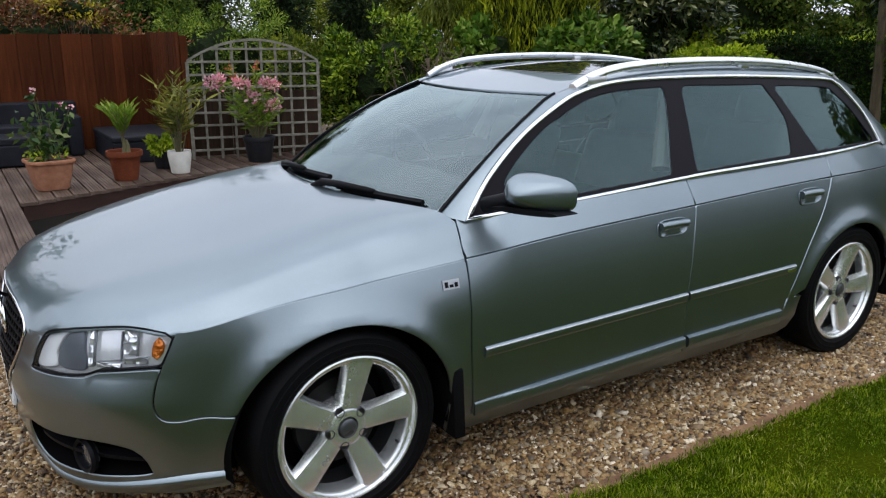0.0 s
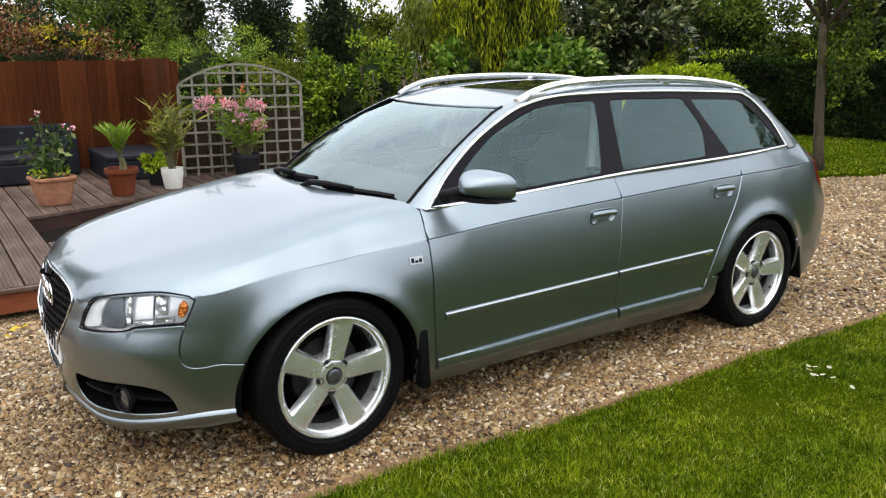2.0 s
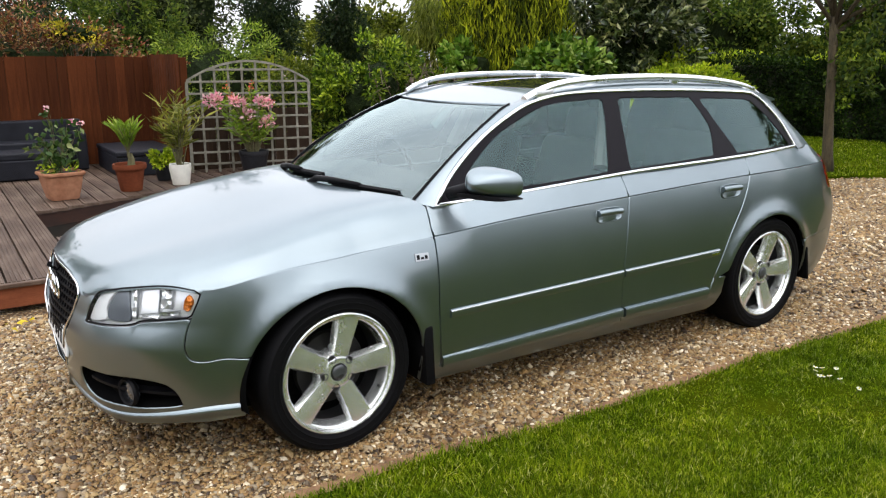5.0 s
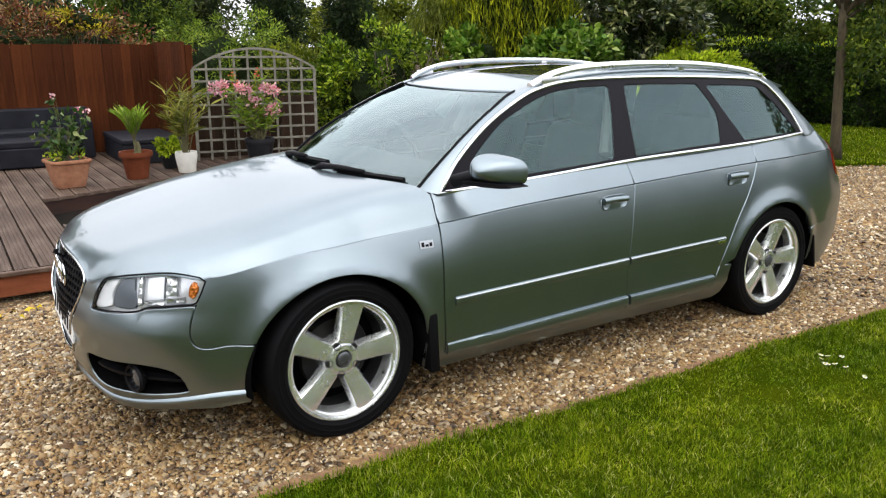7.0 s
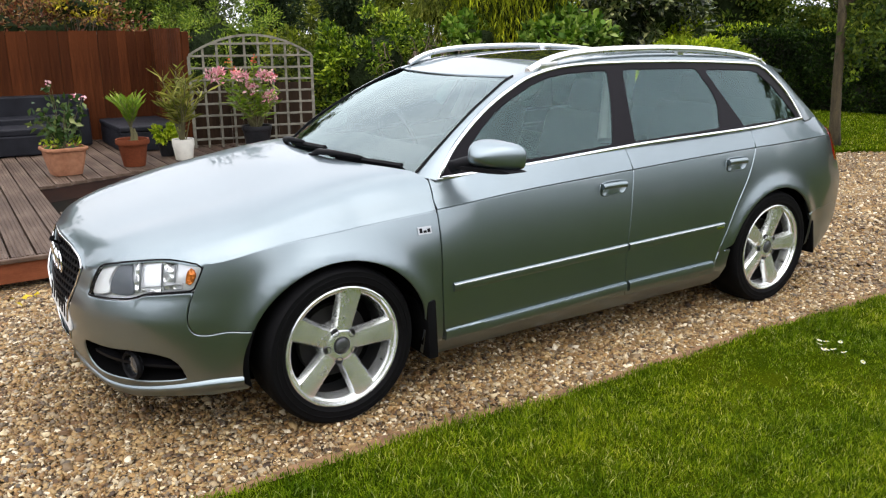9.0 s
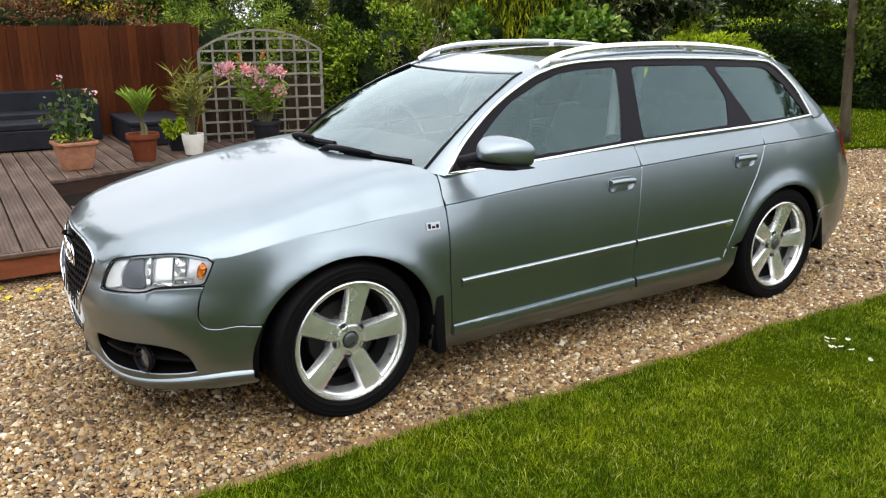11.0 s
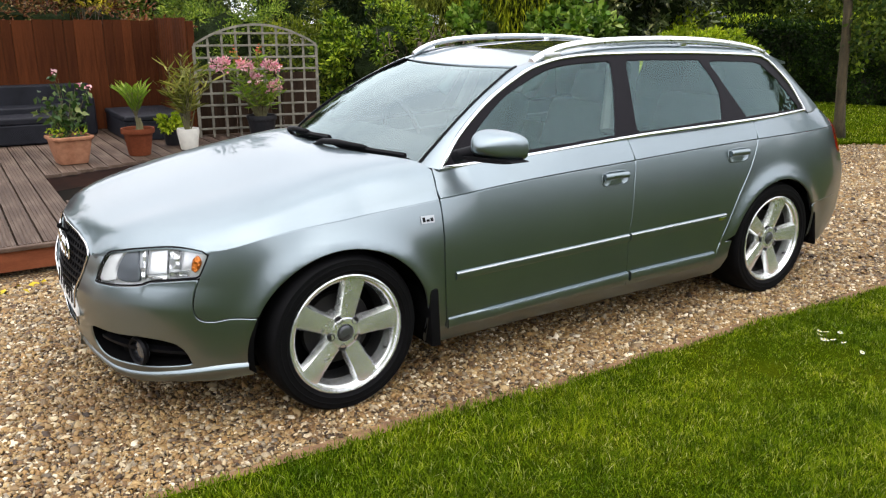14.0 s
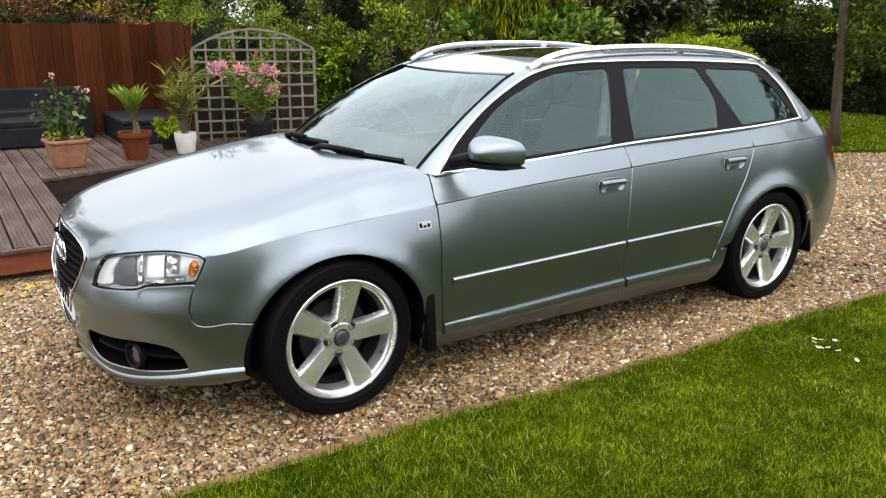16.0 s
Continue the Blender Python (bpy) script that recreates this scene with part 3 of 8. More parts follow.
def grass():
    rng = np.random.default_rng(12)
    # dense, fine blades on the stretch beside the drive
    n = 300000
    x = rng.uniform(-1.3, 4.2, n)
    y = edge_wave(x) - rng.random(n) ** 0.9 * 1.45 + rng.normal(0, 0.010, n)
    near = (y > -1.25 - 0.62 * (x + 0.9)) & (y > -2.62 + 0.50 * (x - 1.19))
    x, y = x[near], y[near]
    n = len(x)
    tuft = np.sin(x * 9.1 + 2.0 * np.sin(y * 7.3)) * np.sin(y * 11.7 + 1.7 * np.sin(x * 5.1))
    h = rng.uniform(0.012, 0.028, n) * (1 + 0.35 * np.sin(x * 2.1 + 1.0) * np.sin(y * 3.3) + 0.35 * tuft) + 0.018 * (rng.random(n) < 0.025)
    a = rng.uniform(0, 2 * math.pi, n)
    lean = rng.uniform(0.2, 1.3, n)
    dx, dy = np.cos(a), np.sin(a)
    w = rng.uniform(0.0010, 0.0022, n)
    b = np.stack([x, y, np.full(n, 0.012)], 1)
    side = np.stack([-dy, dx, np.zeros(n)], 1) * w[:, None]
    mid = b + np.stack([dx * lean * h * 0.35, dy * lean * h * 0.35, h * 0.62], 1)
    tip = b + np.stack([dx * lean * h, dy * lean * h, h], 1)
    V = np.stack([b - side, b + side, mid - side * 0.8, mid + side * 0.8, tip], 1).reshape(-1, 3)
    i = np.arange(n)[:, None] * 5
    F = np.concatenate([i + [0, 1, 3], i + [0, 3, 2], i + [2, 3, 4]], 1).reshape(-1, 3)
    # coarser blades over the rest of the lawn
    n2 = 60000
    x2, d2 = rng.uniform(-7, 10, n2), rng.random(n2) * 6.5
    far = (x2 < -1.3) | (x2 > 3.6) | (edge_wave(x2) - d2 < -1.25 - 0.62 * (x2 + 0.9)) | (edge_wave(x2) - d2 < -2.62 + 0.50 * (x2 - 1.19))
    x2, d2 = x2[far], d2[far]
    n2 = len(x2)
    a2, h2, w2 = rng.uniform(0, 2 * math.pi, n2), rng.uniform(0.02, 0.04, n2), rng.uniform(0.004, 0.007, n2)
    b2 = np.stack([x2, edge_wave(x2) - d2, np.full(n2, 0.012)], 1)
    s2 = np.stack([-np.sin(a2), np.cos(a2), np.zeros(n2)], 1) * w2[:, None]
    t2 = b2 + np.stack([np.cos(a2) * h2, np.sin(a2) * h2, h2], 1)
    F = np.concatenate([F, len(V) + np.arange(3 * n2).reshape(-1, 3)])
    V = np.concatenate([V, np.stack([b2 - s2, b2 + s2, t2], 1).reshape(-1, 3)])
    tagged(piece("grass_blades", V, F, M_BLADE), "short mown grass with lighter tufts", "grass", kind="stuff")


grass()


def daisy_mesh():
    n = 14
    V, F = [(0, 0, 0.004)], []
    for k in range(n * 2):
        a = math.pi * k / n
        r = 0.0135 if k % 2 else 0.009
        V.append((r * math.cos(a), r * math.sin(a), 0.006 if k % 2 else 0.003))
    for k in range(n * 2):
        F.append((0, 1 + k, 1 + (k + 1) % (n * 2)))
    return V, F


def daisies():
    spots = [(2.246, -1.452), (2.262, -1.478), (2.204, -1.479), (2.313, -1.518), (2.161, -1.524), (2.172, -1.535), (2.200, -1.553), (2.209, -1.601), (2.172, -1.709)]
    V, F = daisy_mesh()
    sv, sf = tube([(0, 0, -0.03), (0.002, 0, -0.015), (0, 0, 0.003)], 0.001, 5)
    yv, yf = lathe([(0.0, 0.0085), (0.002, 0.008), (0.0034, 0.006), (0.0032, 0.003)], 10)
    proto = None
    for k, (x, y) in enumerate(spots):
        m = pose(x, y, 0.044, RNG.uniform(-25, 5), RNG.uniform(-15, 15), RNG.uniform(0, 360))
        if proto is None:
            proto = thing("daisy", "small white daisy growing in the lawn", "flower", group="daisies in the lawn")
            piece("petals", V, F, M_PETAL_WHITE, proto)
            piece("stalk", sv, sf, M_STEM, proto)
            piece("centre", yv, yf, M_YELLOW, proto, "yellow centre")
            proto.matrix_world = m
        else:
            copy_thing(proto, m)


daisies()


def far_grass():
    rng = np.random.default_rng(13)
    n = 42000
    k = rng.random(n)
    d = rng.random(n) ** 1.2 * 5.5
    x, y = 7.6 + 6.5 * k + 0.32 * d, 2.48 - 2.41 * k + 0.95 * d
    a = rng.uniform(0, 2 * math.pi, n)
    h, w = rng.uniform(0.02, 0.045, n), rng.uniform(0.004, 0.008, n)
    b = np.stack([x, y, np.full(n, 0.035)], 1)
    side = np.stack([-np.sin(a), np.cos(a), np.zeros(n)], 1) * w[:, None]
    tip = b + np.stack([np.cos(a) * h * 0.7, np.sin(a) * h * 0.7, h], 1)
    V = np.stack([b - side, b + side, tip], 1).reshape(-1, 3)
    tagged(piece("far_grass", V, np.arange(3 * n).reshape(-1, 3), M_BLADE), "short grass in front of the hedge", "grass", kind="stuff")


far_grass()


def fallen_leaves():
    """A few yellow leaves blown against the deck."""
    rng = np.random.default_rng(14)
    n = 26
    at = np.stack([rng.normal(-1.12, 0.16, n), rng.normal(1.50, 0.09, n), rng.uniform(0.010, 0.022, n)], 1)
    way = np.concatenate([rng.normal(0, 1, (n, 2)), rng.normal(0, 0.12, (n, 1))], 1)
    V, F = leaves(at, way, 0.06, 0.038, rng, 0.15)
    tagged(piece("fallen_leaves", V, F, M_YELLOW), "small drift of fallen yellow leaves on the gravel", "leaves", kind="stuff")


fallen_leaves()


# ---- deck with a pond ----
def deck():
    d = thing("deck", "raised deck of weathered brown grooved boards round a pond", "deck")
    tagged(d, kind="structure")
    W = 0.142

    def spans(x):
        """Stretches of a board along y at x, leaving out the pond."""
        if x < -0.46 or x > 1.95:
            return [(1.80, 7.5)]
        far = 4.20 + (x + 0.46) * 0.44
        return [(1.80, 3.0), (far, 7.5)]

    prof = []
    for k in range(5):
        u0 = -W / 2 + 0.005 + k * (W - 0.010) / 5
        u1 = u0 + (W - 0.010) / 5
        prof += [(u0 + 0.002, -0.001), (u0 + 0.005, 0.0), (u1 - 0.009, 0.0), (u1 - 0.006, -0.005), (u1, -0.005)]
    prof += [(W / 2 - 0.005, -0.028), (-W / 2 + 0.005, -0.028)]
    x = -2.7
    shared = {}
    while x < 3.4:
        for y0, y1 in spans(x):
            key = (round(y0, 3), round(y1, 3))
            if key not in shared:
                n = len(prof)
                V = [(u, yy, z) for yy in (y0, y1) for u, z in prof]
                F = [(k, (k + 1) % n, n + (k + 1) % n, n + k) for k in range(n)] + [tuple(range(n - 1, -1, -1)), tuple(range(n, 2 * n))]
                shared[key] = mesh_of("board", V, F, M_DECK)
            o = new("board", shared[key])
            o.parent = d
            o.location = (x, 0, DECK_Z + RNG.uniform(-0.0015, 0.0015))
        x += W
    part("fascia", box_bm((6.2, 0.025, 0.125), (0.36, 1.788, DECK_Z - 0.032 - 0.0625), 0.004), M_FASCIA, d, "reddish brown stained fascia board")
    part("edge_board", box_bm((6.2, 0.04, 0.028), (0.36, 1.772, DECK_Z - 0.016), 0.006), M_DECK, d)
    # pond walls under the boards
    part("pond_wall", box_bm((0.025, 1.3, 0.26), (-0.515, 3.6, DECK_Z - 0.165), 0.003), M_PONDWALL, d)
    a, b = np.array([-0.48, 4.20]), np.array([2.0, 5.27])
    c, l = (a + b) / 2, np.linalg.norm(b - a)
    part("pond_wall", box_bm((l, 0.025, 0.24), (c[0], c[1] + 0.02, DECK_Z - 0.15), 0.003, math.atan2(b[1] - a[1], b[0] - a[0])), M_PONDWALL, d)
    part("pond_wall", box_bm((2.4, 0.025, 0.26), (0.75, 2.98, DECK_Z - 0.16), 0.003), M_PONDWALL, d)
    bm = bmesh.new()
    bmesh.ops.create_grid(bm, x_segments=1, y_segments=1, size=1, matrix=Matrix.Translation((0.76, 4.05, 0.03)) @ Matrix.Diagonal((1.22, 1.25, 1, 1)))
    tagged(part("pond_water", bm, M_WATER), "still dark water of a garden pond in the deck", "water", kind="structure")


deck()


# ---- fence and trellis ----
def fence():
    f = thing("fence", "tall reddish brown stained fence of vertical boards", "fence")
    tagged(f, kind="structure")
    def mesh(h, w=0.1085):
        # feather-edge board, thin on one side
        V = [(-w / 2, 0, 0), (w / 2, 0, 0), (w / 2, 0.015, 0), (-w / 2, 0.005, 0)]
        V = [(x, -y, z) for x, y, z in V] + [(x, -y, h) for x, y, z in V]
        return mesh_of("board", V, [(0, 1, 2, 3), (7, 6, 5, 4), (0, 4, 5, 1), (1, 5, 6, 2), (2, 6, 7, 3), (3, 7, 4, 0)], M_FENCE)
    back = mesh(1.335)
    h = 1.36
    V = [(a, b, c) for c in (0, h) for a, b in ((-0.0525, 0), (0.0525, 0), (0.0525, -0.012), (-0.0525, -0.010))]
    side = mesh_of("board", V, [(0, 1, 2, 3), (7, 6, 5, 4), (0, 4, 5, 1), (1, 5, 6, 2), (2, 6, 7, 3), (3, 7, 4, 0)], M_FENCE)
    x = -3.2
    while x < 1.33:
        o = new("board", back)
        o.parent = f
        o.matrix_local = pose(x, 7.32 + RNG.uniform(-0.003, 0.003), DECK_Z + RNG.uniform(-0.006, 0.006), 0, RNG.uniform(-0.2, 0.2), RNG.uniform(-0.5, 0.5))
        x += 0.112
    y = 7.28
    while y > 5.88:
        o = new("board", side)
        o.parent = f
        o.matrix_local = pose(1.295, y, DECK_Z + RNG.uniform(-0.005, 0.005), 0, RNG.uniform(-0.2, 0.2), -90 + RNG.uniform(-0.5, 0.5))
        y -= 0.112
    # dark sheets added behind the boards, so their joints read as shade
    part("backing", box_bm((4.52, 0.012, 1.28), (-0.98, 7.329, DECK_Z + 0.65), 0.002), M_DARKBOARD, f)
    part("backing", box_bm((0.012, 1.38, 1.28), (1.301, 6.6, DECK_Z + 0.65), 0.002), M_DARKBOARD, f)
    for z in (0.45, 1.32):
        part("rail", box_bm((4.5, 0.04, 0.07), (-0.99, 7.345, z), 0.004), M_FENCE, f)
        part("rail", box_bm((0.04, 1.30, 0.07), (1.328, 6.66, z), 0.004), M_FENCE, f)
    for px, py in ((1.34, 7.37), (1.345, 5.93), (-0.55, 7.39), (-2.4, 7.39)):
        part("post", box_bm((0.08, 0.08, 1.50), (px, py, 0.76), 0.005), M_FENCE, f)


fence()


def trellis():
    a, b = np.array([1.36, 5.865]), np.array([2.755, 5.597])
    w = float(np.linalg.norm(b - a))
    t = thing("trellis", "weathered grey wooden lattice trellis with an arched top", "trellis", a[0], a[1], DECK_Z, math.degrees(math.atan2(b[1] - a[1], b[0] - a[0])))
    side, mid = 1.06, 1.285
    top = lambda u: side + (mid - side) * (1 - ((u - w / 2) / (w / 2)) ** 2)
    for k in range(10):
        u = k * w / 9
        h = top(u) - 0.012
        part("upright", box_bm((0.026 if 0 < k < 9 else 0.034, 0.014, h), (u, 0, h / 2), 0.002), M_TRELLIS, t)
    z = 0.10
    while z < mid - 0.05:
        if z <= side - 0.01:
            u0, u1 = 0.0, w
        else:
            s = w / 2 * math.sqrt(max(0.0, 1 - (z - side) / (mid - side)))
            u0, u1 = w / 2 - s + 0.01, w / 2 + s - 0.01
        part("crossbar", box_bm((u1 - u0, 0.012, 0.024), ((u0 + u1) / 2, -0.0135, z), 0.002), M_TRELLIS, t)
        z += 0.136
    n = 28
    V, F = [], []
    for i in range(n + 1):
        u = w * i / n
        for dy, dz in ((-0.016, -0.012), (0.016, -0.012), (0.016, 0.014), (-0.016, 0.014)):
            V.append((u, dy, top(u) + dz))
    for i in range(n):
        for k in range(4):
            F.append((i * 4 + k, i * 4 + (k + 1) % 4, i * 4 + 4 + (k + 1) % 4, i * 4 + 4 + k))
    F += [(3, 2, 1, 0), (n * 4, n * 4 + 1, n * 4 + 2, n * 4 + 3)]
    piece("arched_rail", V, F, M_TRELLIS, t)


trellis()


def low_screen():
    """Dark boards standing behind the trellis."""
    f = thing("low_screen", "low dark brown board screen behind the trellis", "fence", 1.45, 6.12, DECK_Z, -10)
    tagged(f, kind="structure")
    for k in range(10):
        part("board", box_bm((0.138, 0.016, 0.72), (0.07 + k * 0.143, 0, 0.36), 0.003), M_DARKBOARD, f)
    part("rail", box_bm((1.42, 0.03, 0.06), (0.71, 0.024, 0.55), 0.003), M_DARKBOARD, f)


low_screen()


# ---- garden seating ----
def sofa():
    s = thing("garden_sofa", "dark grey woven rattan garden sofa with a low back", "sofa", -1.28, 6.72, DECK_Z)
    part("base", box_bm((2.75, 0.98, 0.215), (0, 0, 0.118), 0.015), M_RATTAN, s)
    for k in range(3):
        part("seat_cushion", box_bm((0.90, 0.48, 0.08), (-0.912 + 0.912 * k, -0.24, 0.262), 0.02, segs=3), M_RATTAN, s)
        part("back_cushion", box_bm((0.90, 0.38, 0.14), (-0.912 + 0.912 * k, 0.20, 0.296), 0.02, segs=3), M_RATTAN, s)
    part("backrest", box_bm((3.05, 0.15, 0.58), (0.15, 0.485, 0.30), 0.02), M_RATTAN, s)
    part("armrest", box_bm((0.15, 0.30, 0.44), (1.60, 0.25, 0.225), 0.02), M_RATTAN, s)


sofa()


def bench():
    s = thing("rattan_bench", "low dark grey woven rattan box bench", "bench", 0.885, 6.50, DECK_Z)
    part("body", box_bm((0.68, 1.16, 0.22), (0, 0, 0.115), 0.012), M_RATTAN, s)
    part("lid", box_bm((0.70, 1.18, 0.06), (0, 0, 0.257), 0.018, segs=3), M_RATTAN, s)


bench()


# ---- pots and their plants ----
GROW = 1.02


def pot_round(name, label, mat, x, y, r_top, r_bot, h, rim, group=""):
    r_top, r_bot, h = r_top * GROW, r_bot * GROW, h * GROW
    t = thing(name, label, "plant pot", x, y, DECK_Z + 0.003)
    w = 0.014
    prof = [(0.001, 0), (r_bot * 0.96, 0), (r_bot, 0.012), (r_top - rim * 0.4, h - 0.055)]
    if rim:
        prof += [(r_top, h - 0.052), (r_top + 0.004, h - 0.03), (r_top, h)]
    else:
        prof += [(r_top * 1.0, h - 0.03), (r_top * 0.99, h)]
    prof += [(r_top - w, h - 0.002), (r_top - w - 0.006, h - 0.05)]
    V, F = lathe(prof, 40)
    ob = piece("pot_body", V, F, mat, t, smooth=True)
    ob.data.set_sharp_from_angle(angle=radians(40))
    V, F = lathe([(0.001, h - 0.03), (r_top * 0.5, h - 0.026), (r_top - w - 0.002, h - 0.036)], 24)
    piece("soil", V, F, M_POTSOIL, t, smooth=True)
    return t


def pot_square(x, y, rz):
    t = thing("square_pot", "large pale terracotta square planter with a rolled rim", "plant pot", x, y, DECK_Z + 0.003, rz)
    t.scale = (GROW * 0.85,) * 3
    def ring(a, z, c=0.16, n=6):
        # a rounded square
        P = []
        r = a * c * 2
        for q in range(4):
            cx, cy = [(1, 1), (-1, 1), (-1, -1), (1, -1)][q]
            for k in range(n):
                ang = math.pi / 2 * (q + k / (n - 1))
                P.append((cx * (a - r) + r * math.cos(ang), cy * (a - r) + r * math.sin(ang), z))
        return P
    rows = [(0.14, 0.0), (0.145, 0.012), (0.165, 0.10), (0.185, 0.20), (0.195, 0.262), (0.212, 0.268), (0.219, 0.285), (0.214, 0.303), (0.198, 0.306), (0.190, 0.296), (0.184, 0.25)]
    V = [p for a, z in rows for p in ring(a, z)]
    n = 24
    F = [(i * n + k, i * n + (k + 1) % n, (i + 1) * n + (k + 1) % n, (i + 1) * n + k) for i in range(len(rows) - 1) for k in range(n)]
    F += [tuple(range(n - 1, -1, -1))]
    ob = piece("pot_body", V, F, M_TERRA_PALE, t, smooth=True)
    ob.data.set_sharp_from_angle(angle=radians(40))
    S = ring(0.188, 0.275)
    piece("soil", S + [(0, 0, 0.285)], [(k, (k + 1) % n, n) for k in range(n)], M_POTSOIL, t)
    return t


def plant(name, label, x, y, z, stems, leaf_sets, extra=(), grow=1.0):
    t = thing(name, label, "plant", x, y, DECK_Z + z * GROW)
    t.scale = (GROW * grow,) * 3
    if stems:
        V, F = joined(stems)
        tagged(piece("stem_growth", V, F, M_STEM, t), kind="stuff")
    for nm, (V, F), mat in leaf_sets:
        tagged(piece(nm, V, F, mat, t), kind="stuff")
    for nm, V, F, mat in extra:
        piece(nm, V, F, mat, t)
    return t


def petals_at(centres, n, size, rng, spread):
    at = np.repeat(centres, n, 0) + rng.normal(0, spread, (len(centres) * n, 3))
    way = unit(at - np.repeat(centres, n, 0) + rng.normal(0, spread * 0.4, at.shape) + np.array([0, -spread * 0.3, spread * 0.5]))
    return leaves(at, way, size, size * 0.9, rng, 0.3)


def rose():
    rng = np.random.default_rng(21)
    x, y = -0.19, 4.79
    pot_square(x, y, 8)
    stems, pts, ways = [], [], []
    for k in range(9):
        a = rng.uniform(0, 2 * math.pi)
        h = rng.uniform(0.22, 0.45)
        r = rng.uniform(0.06, 0.2)
        e = np.array([r * math.cos(a), r * math.sin(a), h])
        stems.append(tube([(e[0] * 0.15, e[1] * 0.15, 0), e * np.array([0.5, 0.5, 0.55]), e], [0.006, 0.005, 0.003], 5))
        for j in range(20):
            s = rng.uniform(0.3, 1.05)
            pts.append(e * np.array([s, s, s]) + rng.normal(0, 0.05, 3) * np.array([1, 1, 0.8]))
            ways.append(rng.normal(0, 1, 3) + np.array([e[0] * 3, e[1] * 3, -0.1]))
    tops = np.array([(-0.06, -0.03, 0.58), (-0.03, 0.0, 0.54), (0.21, -0.02, 0.44), (0.10, -0.05, 0.46)])
    for p in tops:
        stems.append(tube([(0, 0, 0.1), p * np.array([0.6, 0.6, 0.6]), p], [0.005, 0.004, 0.002], 5))
        for j in range(9):
            pts.append(p * rng.uniform(0.72, 0.98) + rng.normal(0, 0.025, 3))
            ways.append(rng.normal(0, 1, 3))
    low = rng.uniform(-0.17, 0.17, (80, 3)) * np.array([1, 1, 0.2]) + np.array([0, 0, 0.05])
    plant("rose_bush", "small rose with pink buds growing in a square pot", x, y, 0.245, stems,
          [("foliage", leaves(np.array(pts), np.array(ways), 0.082, 0.048, rng), M_LEAF_ROSE),
           ("underplanting", leaves(low, rng.normal(0, 1, (80, 3)) + np.array([0, 0, 0.6]), 0.05, 0.022, rng), M_LEAF_LIME),
           ("flowers", petals_at(np.array([(-0.06, -0.03, 0.60), (0.215, -0.02, 0.46), (0.13, -0.05, 0.475)]), 12, 0.022, rng, 0.010), M_PETAL_PINK)])


rose()


def palm():
    rng = np.random.default_rng(22)
    x, y = 0.47, 4.93
    pot_round("terracotta_pot", "round terracotta pot with a broad rim", M_TERRA, x, y, 0.158, 0.105, 0.27, 0.05)
    at, way, stems = [], [], []
    for k in range(17):
        a = 2.4 * k + rng.uniform(-0.3, 0.3)
        tilt = rng.uniform(0.04, 0.46)
        L = rng.uniform(0.30, 0.42)
        spine = []
        for j in range(14):
            s = j / 13
            rr = L * s * math.sin(tilt) * (0.7 + 0.5 * s)
            spine.append(np.array([rr * math.cos(a), rr * math.sin(a), 0.11 + L * s * math.cos(tilt) * (1 - 0.18 * s * s)]))
            if j > 2:
                side = np.array([-math.sin(a), math.cos(a), 0])
                d = spine[-1] - spine[-2]
                for sg in (-1, 1):
                    at.append(spine[-1])
                    way.append(d / np.linalg.norm(d) * 1.1 + side * sg * 0.75)
        stems.append(tube([spine[0] * np.array([1, 1, 0]), *spine[::4], spine[-1]], 0.0035, 5))
    stems.append(tube([(0, 0, -0.02), (0.01, 0, 0.06), (0, 0, 0.13)], [0.024, 0.020, 0.016], 8))
    stems.append(tube([(0.03, -0.02, -0.02), (0.035, -0.02, 0.06), (0.02, -0.01, 0.12)], [0.022, 0.018, 0.014], 8))
    plant("palm", "small feathery palm growing in a terracotta pot", x, y, 0.25, stems, [("fronds", leaves(np.array(at), np.array(way), 0.10, 0.015, rng, 0.15), M_LEAF_PALM)])


palm()


def oleander():
    rng = np.random.default_rng(23)
    x, y = 1.01, 5.07
    pot_round("white_pot", "round cream white glazed plant pot", M_WHITEPOT, x, y, 0.112, 0.088, 0.215, 0.0)
    stems, at, way = [], [], []
    for k in range(12):
        a = rng.uniform(0, 2 * math.pi)
        e = np.array([math.cos(a) * rng.uniform(0.06, 0.27), math.sin(a) * rng.uniform(0.05, 0.24), rng.uniform(0.32, 0.54)])
        stems.append(tube([(e[0] * 0.1, e[1] * 0.1, 0), e * np.array([0.35, 0.35, 0.5]), e], [0.006, 0.005, 0.003], 5))
        for j in range(34):
            s = rng.uniform(0.35, 1.05)
            at.append(e * np.array([s * s, s * s, s]) + rng.normal(0, 0.012, 3))
            b = rng.uniform(0, 2 * math.pi)
            way.append(np.array([math.cos(b), math.sin(b), rng.uniform(0.2, 1.3)]))
    plant("oleander", "narrow-leaved olive green shrub growing in a white pot", x, y, 0.19, stems, [("foliage", leaves(np.array(at), np.array(way), 0.14, 0.015, rng, 0.15, 0.1), M_LEAF_OLEANDER)], grow=1.32)


oleander()


def lime_plant():
    rng = np.random.default_rng(24)
    x, y = 0.93, 5.45
    pot_round("black_pot", "small black plastic plant pot", M_BLACKPOT, x, y, 0.09, 0.07, 0.17, 0.0)
    at, way = crown_points(420, (0, 0, 0.07), (0.13, 0.13, 0.09), rng, 20, 0.4)
    stems = [tube([(0, 0, -0.02), (0.02 * k, 0.01, 0.03), (0.04 * k, 0.02 * k, 0.08)], 0.004, 5) for k in (-1, 0, 1)]
    plant("leafy_plant", "low lime green leafy plant growing in a black pot", x, y, 0.16, stems, [("foliage", leaves(at, way, 0.055, 0.035, rng), M_LEAF_LIME)])


lime_plant()


